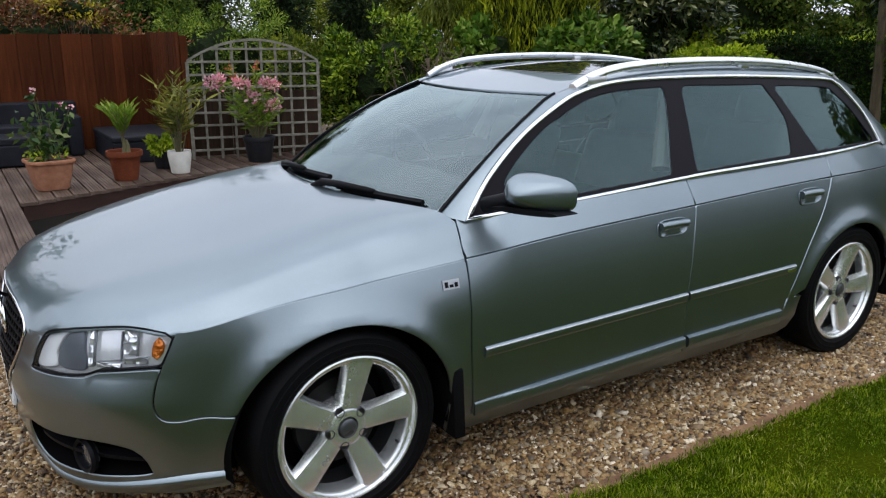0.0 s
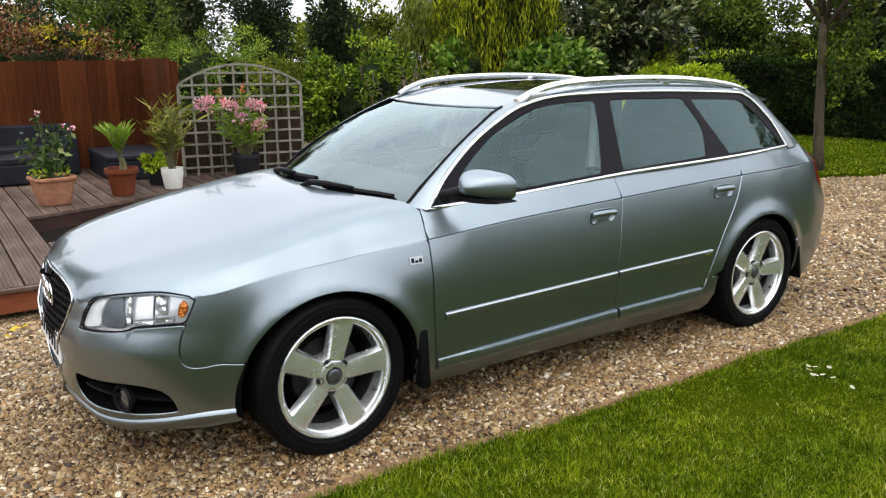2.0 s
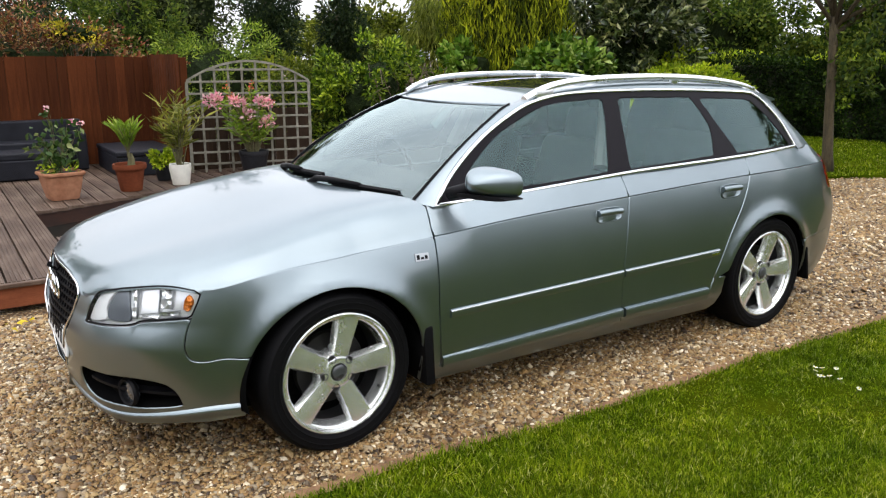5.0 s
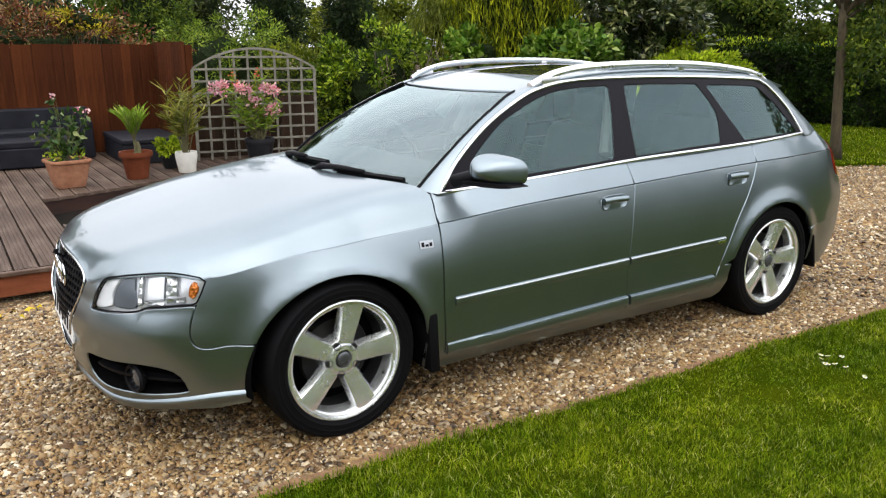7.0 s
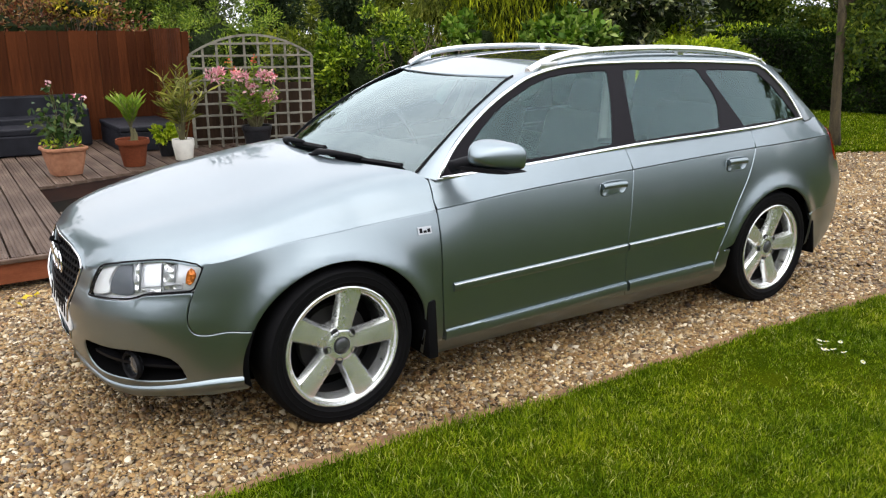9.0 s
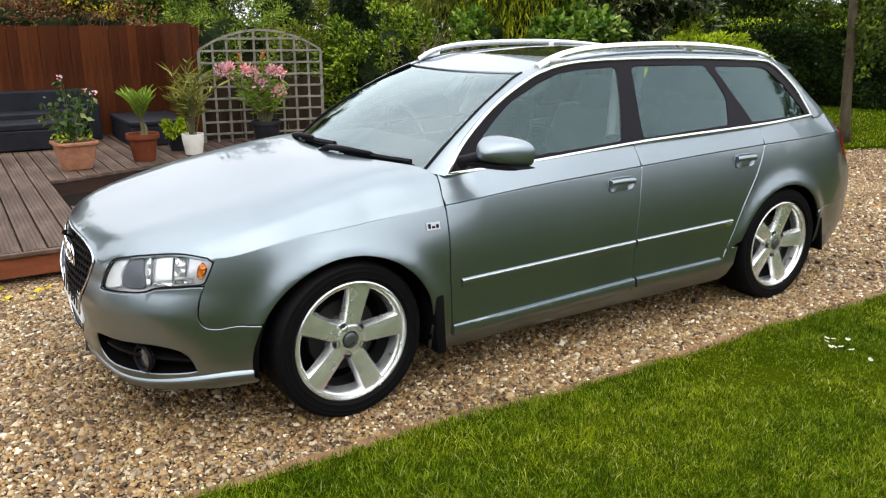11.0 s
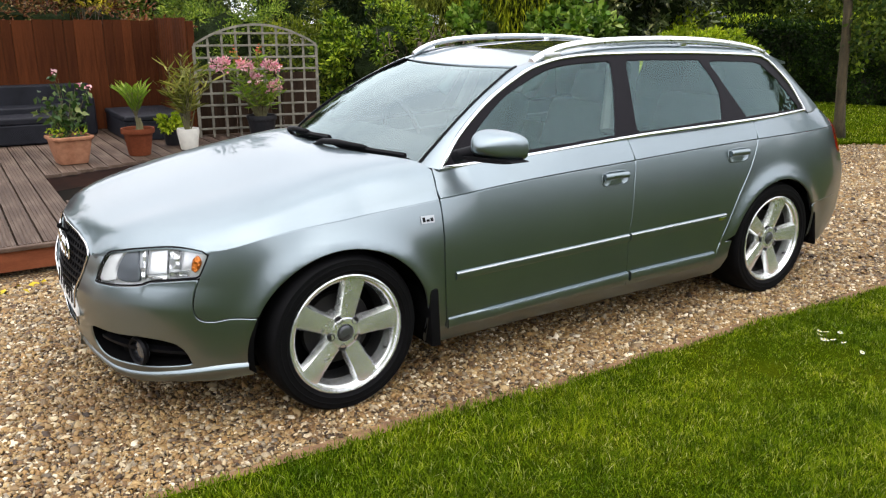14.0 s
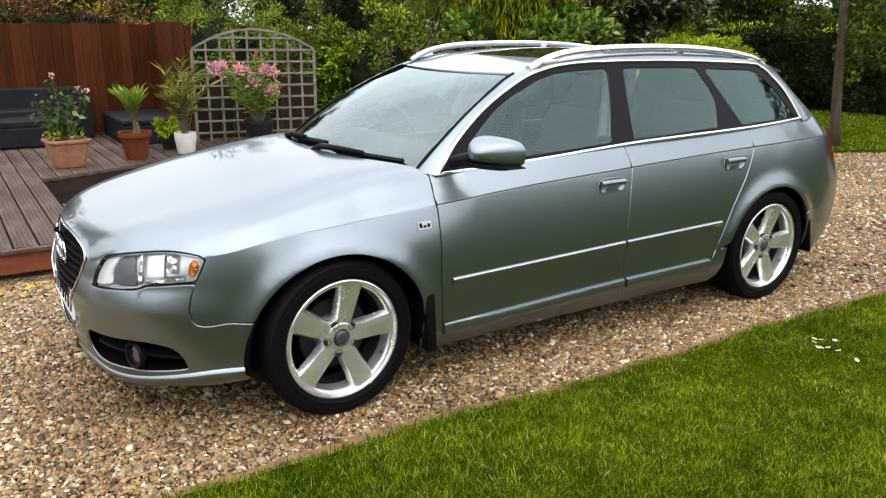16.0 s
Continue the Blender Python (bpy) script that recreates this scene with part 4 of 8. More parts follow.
def rhododendron():
    rng = np.random.default_rng(25)
    x, y = 1.95, 5.40
    pot_round("black_tub", "large black plastic plant tub", M_BLACKPOT, x, y, 0.165, 0.125, 0.27, 0.02)
    heads = np.array([(-0.47, -0.02, 0.60), (-0.38, 0.02, 0.61), (-0.20, -0.03, 0.60), (-0.11, 0.0, 0.56), (0.10, -0.02, 0.58), (0.17, -0.03, 0.57), (0.12, -0.04, 0.33), (0.20, 0.0, 0.36), (-0.04, -0.05, 0.45)])
    buds = np.array([(-0.27, 0.0, 0.75), (0.0, 0.0, 0.77), (0.02, 0.02, 0.72), (0.26, 0.0, 0.56), (-0.24, 0, 0.66)])
    stems, at, way = [], [], []
    ends = list(heads) + list(buds) + [np.array([rng.uniform(-0.4, 0.3), rng.uniform(-0.15, 0.15), rng.uniform(0.25, 0.55)]) for _ in range(16)]
    for e in ends:
        stems.append(tube([(e[0] * 0.12, e[1] * 0.2, 0), (e[0] * 0.45, e[1] * 0.6, e[2] * 0.5), e], [0.007, 0.005, 0.003], 5))
        for j in range(17):
            s = rng.uniform(0.4, 0.98)
            p = np.array([e[0] * s * (0.55 + 0.45 * s), e[1] * s, e[2] * s]) + rng.normal(0, 0.018, 3)
            at.append(p)
            b = rng.uniform(0, 2 * math.pi)
            way.append(np.array([math.cos(b), math.sin(b), rng.uniform(-0.1, 1.0)]))
    plant("flowering_shrub", "leggy shrub with clusters of pink blossom growing in a black tub", x, y, 0.24, stems,
          [("foliage", leaves(np.array(at), np.array(way), 0.12, 0.022, rng), M_LEAF_PALM), ("blossom", petals_at(heads, 70, 0.036, rng, 0.023), M_PETAL_PINK), ("buds", petals_at(buds, 10, 0.026, rng, 0.012), M_PETAL_RED)])


rhododendron()


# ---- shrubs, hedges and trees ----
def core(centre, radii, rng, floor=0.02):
    """An uneven dark lump well within the leaves, standing in for a crown's shade."""
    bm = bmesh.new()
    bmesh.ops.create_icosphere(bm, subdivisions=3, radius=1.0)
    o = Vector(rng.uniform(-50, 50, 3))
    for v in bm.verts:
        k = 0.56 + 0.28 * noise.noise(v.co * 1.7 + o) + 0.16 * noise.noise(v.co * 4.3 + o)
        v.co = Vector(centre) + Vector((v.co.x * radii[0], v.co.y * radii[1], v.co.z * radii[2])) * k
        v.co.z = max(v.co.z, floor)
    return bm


def shrub(name, label, centre, radii, n, leaf, mat, seed, clumps=70, spread=0.28, trunk=0.05, base=0.0, droop=0.0, category="shrub", aspect=0.5, shell=0.75):
    rng = np.random.default_rng(seed)
    t = thing(name, label, category, centre[0], centre[1], base)
    c = np.array([0, 0, centre[2] - base])
    P, way = crown_points(n, c, radii, rng, clumps, spread, 0.02, shell)
    V, F = leaves(P, way, leaf, leaf * aspect, rng, 0.25, droop)
    piece("foliage", V, F, mat, t)
    part("shade_core", core(c, radii, rng), M_INNER, t)
    chunks = [tube([(0, 0, 0), (rng.normal(0, 0.04), rng.normal(0, 0.04), c[2] * 0.6), (0, 0, c[2] + radii[2] * 0.6)], [trunk, trunk * 0.8, trunk * 0.2], 7)]
    for k in range(9):
        e = unit(rng.normal(size=3)) * np.array(radii) * 0.75
        e[2] = abs(e[2]) * 0.8
        chunks.append(tube([(0, 0, c[2] * rng.uniform(0.1, 0.6)), c * 0.7 + e * 0.5, c + e], [trunk * 0.5, trunk * 0.35, trunk * 0.1], 5))
    V, F = joined(chunks)
    piece("branches", V, F, M_BARK, t)
    return t


shrub("round_bush", "dense bright green leafy bush beside the trellis", (4.2, 6.75, 0.87), (1.0, 0.97, 0.92), 19500, 0.078, M_LEAF_BUSH, 31, 170, 0.125)
shrub("low_green_bush", "yellow green bush behind the trellis", (3.9, 8.6, 0.70), (1.1, 0.8, 0.85), 7000, 0.075, M_LEAF_OLIVE, 32, 110, 0.15)
shrub("feathery_bush", "tall feathery green shrub behind the trellis", (3.2, 10.4, 0.98), (1.42, 1.1, 1.15), 19000, 0.075, M_LEAF_FEATHER, 33, 170, 0.14, aspect=0.28)
shrub("ivy_bush", "pale green broad-leaved ivy at the foot of the conifer", (7.55, 6.5, 1.15), (1.05, 0.65, 0.75), 4200, 0.14, M_LEAF_IVY, 34, 80, 0.17, aspect=0.75)
shrub("ivy_bush", "pale green broad-leaved ivy at the foot of the conifer", (6.4, 7.35, 1.05), (0.6, 0.5, 0.8), 2400, 0.14, M_LEAF_IVY, 44, 50, 0.18, aspect=0.75)
shrub("dark_evergreen", "large evergreen shrub with dark glossy leaves", (10.4, 7.65, 2.1), (1.35, 1.3, 2.1), 19000, 0.15, M_LEAF_DARK, 35, 260, 0.14, aspect=0.45)
shrub("lime_shrub", "clipped lime green shrub in front of the hedge", (10.25, 6.05, 0.70), (1.55, 0.85, 0.74), 17000, 0.085, M_LEAF_LIME, 36, 200, 0.13)
shrub("lime_shrub", "taller lime green shrub with upright shoots", (10.9, 6.95, 0.95), (0.75, 0.6, 0.95), 8000, 0.085, M_LEAF_LIME, 38, 70, 0.22)
shrub("photinia", "red-leaved shrub rising behind the fence", (0.0, 8.9, 1.35), (1.75, 0.85, 0.85), 15000, 0.075, M_LEAF_PHOTINIA, 37, 150, 0.2, aspect=0.4)
shrub("golden_shrub", "yellow-leaved sprays among the red leaves behind the fence", (0.62, 8.25, 1.80), (0.44, 0.2, 0.17), 620, 0.055, M_LEAF_GOLD, 39, 30, 0.3, trunk=0.015)


def bare_climber():
    """Brown leafless stems tangled beside the bush."""
    rng = np.random.default_rng(46)
    t = thing("bare_climber", "tangle of brown leafless stems beside the green bush", "shrub", 4.40, 5.80, 0)
    chunks = []
    for k in range(90):
        a = np.array([rng.normal(0.12, 0.20), rng.normal(0, 0.12), rng.uniform(0.2, 0.85)])
        e = a + np.array([rng.normal(0.15, 0.35), rng.normal(0, 0.2), rng.uniform(0.15, 0.7)])
        m = (a + e) / 2 + rng.normal(0, 0.12, 3) + np.array([0, 0, 0.1])
        chunks.append(tube(curve([a, a + (m - a) * 0.5 + rng.normal(0, 0.06, 3), m, m + (e - m) * 0.6 + rng.normal(0, 0.06, 3), e], 0.05), 0.006, 5))
    for k in range(6):
        x = rng.normal(0, 0.2)
        chunks.append(tube([(x * 0.4, 0, 0), (x, rng.normal(0, 0.1), 0.6), (x * 1.6, rng.normal(0, 0.15), 1.25)], [0.03, 0.022, 0.010], 6))
    V, F = joined(chunks)
    tagged(piece("stem_mass", V, F, M_CLIMBER, t, smooth=True), kind="stuff")


M_CLIMBER = surface("dry_brown_stem", (0.045, 0.034, 0.023), (0.15, 0.115, 0.08), 9, 0.85, 60, 0.3, 0.003, spec=0.15)
bare_climber()


def conifer_gold():
    rng = np.random.default_rng(41)
    t = thing("golden_conifer", "tall column-shaped golden green conifer", "tree", 7.45, 7.75, 0)
    n = 34000
    z = rng.uniform(0.1, 5.2, n)
    a = rng.uniform(0, 2 * math.pi, n)
    lump = 1 + 0.10 * np.sin(a * 7 + z * 1.2) + 0.07 * np.sin(a * 13 - z * 3)
    r = 1.12 * (1 - (z / 5.6) ** 2.2) * lump * rng.uniform(0.72, 1.04, n) ** 0.8
    P = np.stack([r * np.cos(a), r * np.sin(a), z], 1)
    way = np.stack([np.cos(a) * 0.28, np.sin(a) * 0.28, rng.choice([1.0, -0.8], n, p=[0.55, 0.45])], 1) + rng.normal(0, 0.22, (n, 3))
    V, F = leaves(P, way, 0.17, 0.026, rng, 0.3)
    piece("foliage", V, F, M_LEAF_THUJA, t)
    # an added dark spindle stands in for the shade inside the conifer
    V, F = lathe([(0.001, 0.0), (0.72, 0.05), (0.76, 1.5), (0.66, 3.2), (0.36, 4.5), (0.001, 5.1)], 20)
    piece("shade_core", V, F, M_INNER, t, smooth=True)
    V, F = limbs((0, 0, 0), (0, 0, 4.9), 0.12, rng, 8, 0.6)
    piece("trunk", V, F, M_BARK, t)


conifer_gold()


def hedge_dark():
    rng = np.random.default_rng(42)
    t = thing("hedge", "long clipped dark green hedge with pale new tips", "hedge", 0, 0, 0)
    a, b = np.array([14.6, 0.6]), np.array([12.5, 10.4])
    d = (b - a) / np.linalg.norm(b - a)
    nn = np.array([-d[1], d[0]])
    if nn @ (np.array([-1.3, -3.5]) - a) < 0:
        nn = -nn
    n = 52000
    u = rng.uniform(0, np.linalg.norm(b - a), n)
    face = rng.random(n)
    z = np.where(face < 0.72, rng.uniform(0.05, 1.50, n), 1.46 + 0.06 * np.sin(u * 3.1) + rng.normal(0, 0.05, n))
    off = np.where(face < 0.72, 0.45 + 0.10 * np.sin(u * 2.3 + z * 3) + 0.07 * np.sin(u * 6.1 - z * 5.3) + rng.normal(0, 0.07, n), rng.uniform(-0.5, 0.5, n))
    P = np.stack([a[0] + d[0] * u + nn[0] * off, a[1] + d[1] * u + nn[1] * off, z], 1)
    way = rng.normal(0, 0.6, (n, 3)) + np.concatenate([np.tile(nn * 0.8, (n, 1)), np.where(face < 0.72, 0.3, 1.0)[:, None]], 1)
    V, F = leaves(P, way, 0.08, 0.034, rng, 0.25)
    piece("foliage", V, F, M_LEAF_HEDGE, t)
    P2 = P[(P[:, 2] > 1.44) & (rng.random(n) < 0.28 + 0.36 * np.sin(u * 1.9))]
    V, F = leaves(P2 + rng.normal(0, 0.03, P2.shape), rng.normal(0, 0.5, P2.shape) + np.array([0, 0, 1.0]), 0.10, 0.03, rng)
    piece("new_growth", V, F, M_LEAF_LIME, t)
    # an added dark box stands in for the shade behind the hedge leaves
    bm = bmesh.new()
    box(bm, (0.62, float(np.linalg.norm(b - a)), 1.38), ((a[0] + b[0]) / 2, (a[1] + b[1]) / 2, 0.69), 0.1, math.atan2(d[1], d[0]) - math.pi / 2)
    part("inner_shade_box", bm, M_HEDGE_SHADE, t)


M_HEDGE_SHADE = surface("hedge_inner_shade", (0.010, 0.012, 0.006), (0.03, 0.03, 0.016), 10, 0.9, 40, 1.0, 0.05)
hedge_dark()


M_DARKBARK = surface("dark_bark", (0.030, 0.023, 0.010), (0.085, 0.064, 0.030), 8, 0.9, 45, 0.8, 0.02, stretch=(3, 3, 0.7))


def garden_tree():
    rng = np.random.default_rng(43)
    t = thing("garden_tree", "young tree with a slim bare trunk on the lawn", "tree", 8.79, 2.45, 0.03)
    chunks = [tube([(0, 0, -0.03), (-0.015, 0.01, 0.25), (-0.05, 0.035, 0.8), (-0.07, 0.055, 1.45), (-0.11, 0.08, 2.0)], [0.095, 0.068, 0.060, 0.056, 0.050], 12)]
    tips = []
    for a, l, up in ((2.5, 1.1, 1.0), (3.3, 0.9, 1.5), (0.3, 1.2, 0.9), (5.0, 1.1, 1.2), (1.3, 0.9, 1.3), (4.1, 0.8, 1.6), (5.8, 1.4, 0.8), (5.4, 1.6, 0.7)):
        s = np.array([-0.10, 0.07, 1.70 + 0.3 * rng.random()])
        e = s + np.array([math.cos(a) * l * 0.65, math.sin(a) * l * 0.65, up * 1.25])
        m = (s + e) / 2 + np.array([math.cos(a) * 0.08, math.sin(a) * 0.08, -0.1])
        chunks.append(tube([s, m, e], [0.032, 0.024, 0.010], 7))
        tips.append(e)
        for j in range(4):
            e2 = e + rng.normal(0, 0.35, 3)
            chunks.append(tube([m + (e - m) * rng.random(), (m + e2) / 2, e2], [0.014, 0.01, 0.004], 5))
            tips.append(e2)
    V, F = joined(chunks)
    piece("trunk", V, F, M_DARKBARK, t, smooth=True)
    n = 7500
    k = rng.integers(0, len(tips), n)
    P = np.array(tips)[k] + rng.normal(0, 0.24, (n, 3))
    V, F = leaves(P, rng.normal(0, 1, (n, 3)) + np.array([0, 0, -0.5]), 0.10, 0.055, rng)
    piece("foliage", V, F, M_LEAF_DARK, t)
    # twigs that hang beside the trunk
    at = []
    for k in range(60):
        a0 = rng.uniform(-1.6, 0.6)
        e = np.array([0.42 * math.cos(a0), 0.42 * math.sin(a0), 0]) * rng.uniform(0.15, 1.3) + np.array([-0.07, 0.05, rng.uniform(1.05, 2.2)])
        at += [e + rng.normal(0, 0.05, 3) for _ in range(22)]
    P = np.array(at)
    V, F = leaves(P, rng.normal(0, 1, P.shape) + np.array([0, 0, -0.4]), 0.085, 0.045, rng)
    tagged(piece("hanging_growth", V, F, M_LEAF_TREE, t), kind="stuff")
    P = np.stack([rng.normal(0.10, 0.07, 70), rng.normal(-0.08, 0.06, 70), rng.uniform(0.85, 1.30, 70)], 1)
    V, F = leaves(P, rng.normal(0, 1, P.shape), 0.09, 0.045, rng)
    tagged(piece("side_growth", V, F, M_LEAF_BUSH, t), kind="stuff")


garden_tree()


def tree(name, label, x, y, h, r, n, leaf, mat, seed, clumps=90, low=0.25, spread=0.22, droop=0.0, aspect=0.5, heart=0.62):
    rng = np.random.default_rng(seed)
    t = thing(name, label, "tree", x, y, 0)
    V, F = limbs((0, 0, 0), (rng.normal(0, 0.2), rng.normal(0, 0.2), h * 0.92), 0.035 * h if r > 1.5 else 0.022 * h, rng, 9, r * 0.55)
    piece("trunk", V, F, M_BARK, t, smooth=True)
    P, way = crown_points(n, (0, 0, h * (0.5 + low / 2)), (r, r, h * (0.5 - low / 2)), rng, clumps, spread, 0.2, 0.6)
    V, F = leaves(P, way, leaf, leaf * aspect, rng, 0.25, droop)
    piece("crown", V, F, mat, t)
    part("shade_core", core((0, 0, h * (0.46 + low / 2)), (r * heart, r * heart, h * (0.5 - low / 2) * heart), rng, 0.2), M_INNER, t)
    return t


mid = "leafy green tree in the distance"
tree("distant_tree", mid, 3.3, 17.0, 4.0, 1.05, 10000, 0.11, M_LEAF_TREE, 51, low=0.0, heart=0.85)
tree("distant_tree", "grey green tree in the distance", 5.3, 20.5, 5.7, 2.1, 19000, 0.13, M_LEAF_GREY, 71, low=0.0, heart=0.85, clumps=120)
tree("dark_pine", "dark conifer in the distance", 0.15, 16.5, 3.9, 0.85, 7000, 0.13, M_LEAF_PINE, 72, low=0.0, aspect=0.35)
tree("dark_pine", "dark conifer in the distance", 7.6, 19.2, 4.9, 1.05, 9500, 0.15, M_LEAF_PINE, 52, low=0.0, aspect=0.35)
tree("dark_pine", "dark conifer in the distance", 10.0, 19.4, 4.5, 0.8, 8000, 0.15, M_LEAF_PINE, 67, low=0.0, aspect=0.35)
tree("distant_tree", "yellow green tree in the distance", 11.3, 22.5, 3.3, 2.2, 8000, 0.17, M_LEAF_OLIVE, 53, low=0.0, aspect=0.35)
tree("distant_tree", "thin dark tree in the distance", 2.0, 20.5, 3.7, 1.0, 4200, 0.15, M_LEAF_PINE, 54, clumps=40, low=0.15, aspect=0.35, heart=0.35)
tree("willow", "pale drooping willow in the distance", 12.9, 17.6, 5.2, 2.1, 15000, 0.24, M_LEAF_WILLOW, 55, low=0.0, droop=1.5, aspect=0.16)
tree("willow", "pale drooping willow in the distance", 16.2, 18.5, 5.6, 2.4, 15000, 0.24, M_LEAF_WILLOW, 56, low=0.0, droop=1.5, aspect=0.16)
tree("distant_tree", mid, 20.5, 16.5, 6.2, 2.7, 12350, 0.18, M_LEAF_TREE, 57, low=0.0, heart=0.85)
tree("distant_tree", mid, 22.3, 14.1, 4.8, 2.7, 13500, 0.18, M_LEAF_TREE, 58, low=0.0, heart=0.85)
tree("distant_tree", mid, 27.5, 8.2, 6.5, 3.2, 12350, 0.21, M_LEAF_TREE, 59, low=0.05)
tree("distant_tree", mid, 25.0, 3.0, 6.5, 3.2, 12350, 0.21, M_LEAF_TREE, 60, low=0.05)
tree("distant_tree", mid, 14.0, 26.0, 3.9, 3.2, 11400, 0.22, M_LEAF_OLIVE, 61, low=0.05)
tree("distant_tree", mid, 19.0, 23.5, 7.0, 3.2, 11400, 0.22, M_LEAF_PINE, 62, low=0.05)
tree("distant_tree", mid, 4.0, 27.0, 3.7, 3.4, 11400, 0.22, M_LEAF_TREE, 63, low=0.05)
tree("distant_tree", mid, -2.3, 23.0, 4.6, 2.0, 8000, 0.20, M_LEAF_TREE, 64, low=0.0, heart=0.45)
tree("distant_tree", mid, -5.4, 23.0, 8.2, 3.0, 9500, 0.20, M_LEAF_TREE, 65, low=0.0)
tree("distant_tree", mid, -10.5, 21.0, 6.6, 3.2, 9500, 0.20, M_LEAF_TREE, 66, low=0.0)

tree("distant_tree", mid, 24.6, 12.0, 2.8, 2.2, 8000, 0.17, M_LEAF_TREE, 68, low=0.0, heart=0.9)
tree("distant_tree", mid, 25.6, 10.8, 5.4, 1.9, 9000, 0.18, M_LEAF_PINE, 69, low=0.0, heart=0.85)

oak = "tall leafy tree beyond the fence, mirrored in the bonnet"
tree("garden_oak", oak, -6.4, 15.5, 10.2, 4.0, 18000, 0.24, M_LEAF_TREE, 97, low=0.0, heart=1.1)
tree("garden_oak", oak, -1.9, 16.2, 4.4, 2.1, 6500, 0.24, M_LEAF_TREE, 98, low=0.1, heart=0.8)

# trees behind the lawn, mirrored in the car
back = "leafy tree behind the lawn, mirrored in the car"
for k in range(17):
    a = radians(152 + 14.5 * k)
    d = 27 + 3 * math.sin(k * 2.1)
    tree("lawn_tree", back, 1.0 + d * math.cos(a), -3.0 + d * math.sin(a), 4.6 + 1.2 * math.sin(k * 1.7), 4.4, 3600, 0.5, M_LEAF_TREE, 70 + k, low=-0.1, heart=0.85)
tree("lawn_tree", back, 17.5, -4.2, 8.6, 2.4, 5200, 0.34, M_LEAF_TREE, 95, low=0.1)


# ---- the car's outer surfaces ----
def spline(pts, k):
    """Values of a smooth curve through (x, value) points at k (Catmull-Rom in x, straight beyond the ends)."""
    P = np.array(pts, float)
    x, y = P[:, 0], P[:, 1]
    m = np.gradient(y, x) if len(x) > 2 else np.full(len(x), (y[1] - y[0]) / (x[1] - x[0]))
    k = np.asarray(k, float)
    i = np.clip(np.searchsorted(x, k) - 1, 0, len(x) - 2)
    h = x[i + 1] - x[i]
    t = (k - x[i]) / h
    tc = np.clip(t, 0, 1)
    v = (2 * tc**3 - 3 * tc**2 + 1) * y[i] + (tc**3 - 2 * tc**2 + tc) * h * m[i] + (-2 * tc**3 + 3 * tc**2) * y[i + 1] + (tc**3 - tc**2) * h * m[i + 1]
    return v + np.where(t < 0, (k - x[0]) * m[0], 0) + np.where(t > 1, (k - x[-1]) * m[-1], 0)


# plan outline of the flank, front centre to rear centre: x, half width
PLAN = [(-0.880, 0.0), (-0.869, 0.16), (-0.847, 0.32), (-0.815, 0.46), (-0.755, 0.58), (-0.665, 0.68), (-0.55, 0.755), (-0.415, 0.81), (-0.26, 0.848), (-0.05, 0.868), (0.2, 0.872), (0.5, 0.870), (1.0, 0.872), (1.5, 0.874), (2.0, 0.876), (2.4, 0.880), (2.7, 0.880), (2.95, 0.864), (3.16, 0.838), (3.335, 0.798), (3.478, 0.738), (3.578, 0.645), (3.63, 0.52), (3.655, 0.36), (3.665, 0.18), (3.668, 0.0)]
_pl = np.array(curve(PLAN, 0.01))
_s = np.concatenate([[0], np.cumsum(np.linalg.norm(np.diff(_pl, axis=0), axis=1))])
_s -= np.interp(0.2, _pl[60:-60, 0], _s[60:-60]) - 0.2
_t = np.gradient(_pl, _s, axis=0)
_t /= np.linalg.norm(_t, axis=1)[:, None]
S_FRONT, S_REAR = _s[0], _s[-1]
ARCH = ((0.0, 0.372, 0.350), (2.648, 0.372, 0.350))
CREASE = [(-0.9, 0.735), (-0.50, 0.738), (-0.295, 0.752), (0.03, 0.772), (0.44, 0.798), (0.63, 0.815), (1.55, 0.860), (2.48, 0.893), (3.3, 0.905), (3.6, 0.91), (4.4, 0.91)]
BELT = [(0.2, 0.905), (0.48, 0.918), (0.93, 0.932), (1.55, 0.966), (1.88, 0.980), (2.47, 0.998), (2.95, 1.012), (3.6, 1.03)]


def x_of(s):
    return np.interp(s, _s, _pl[:, 0])


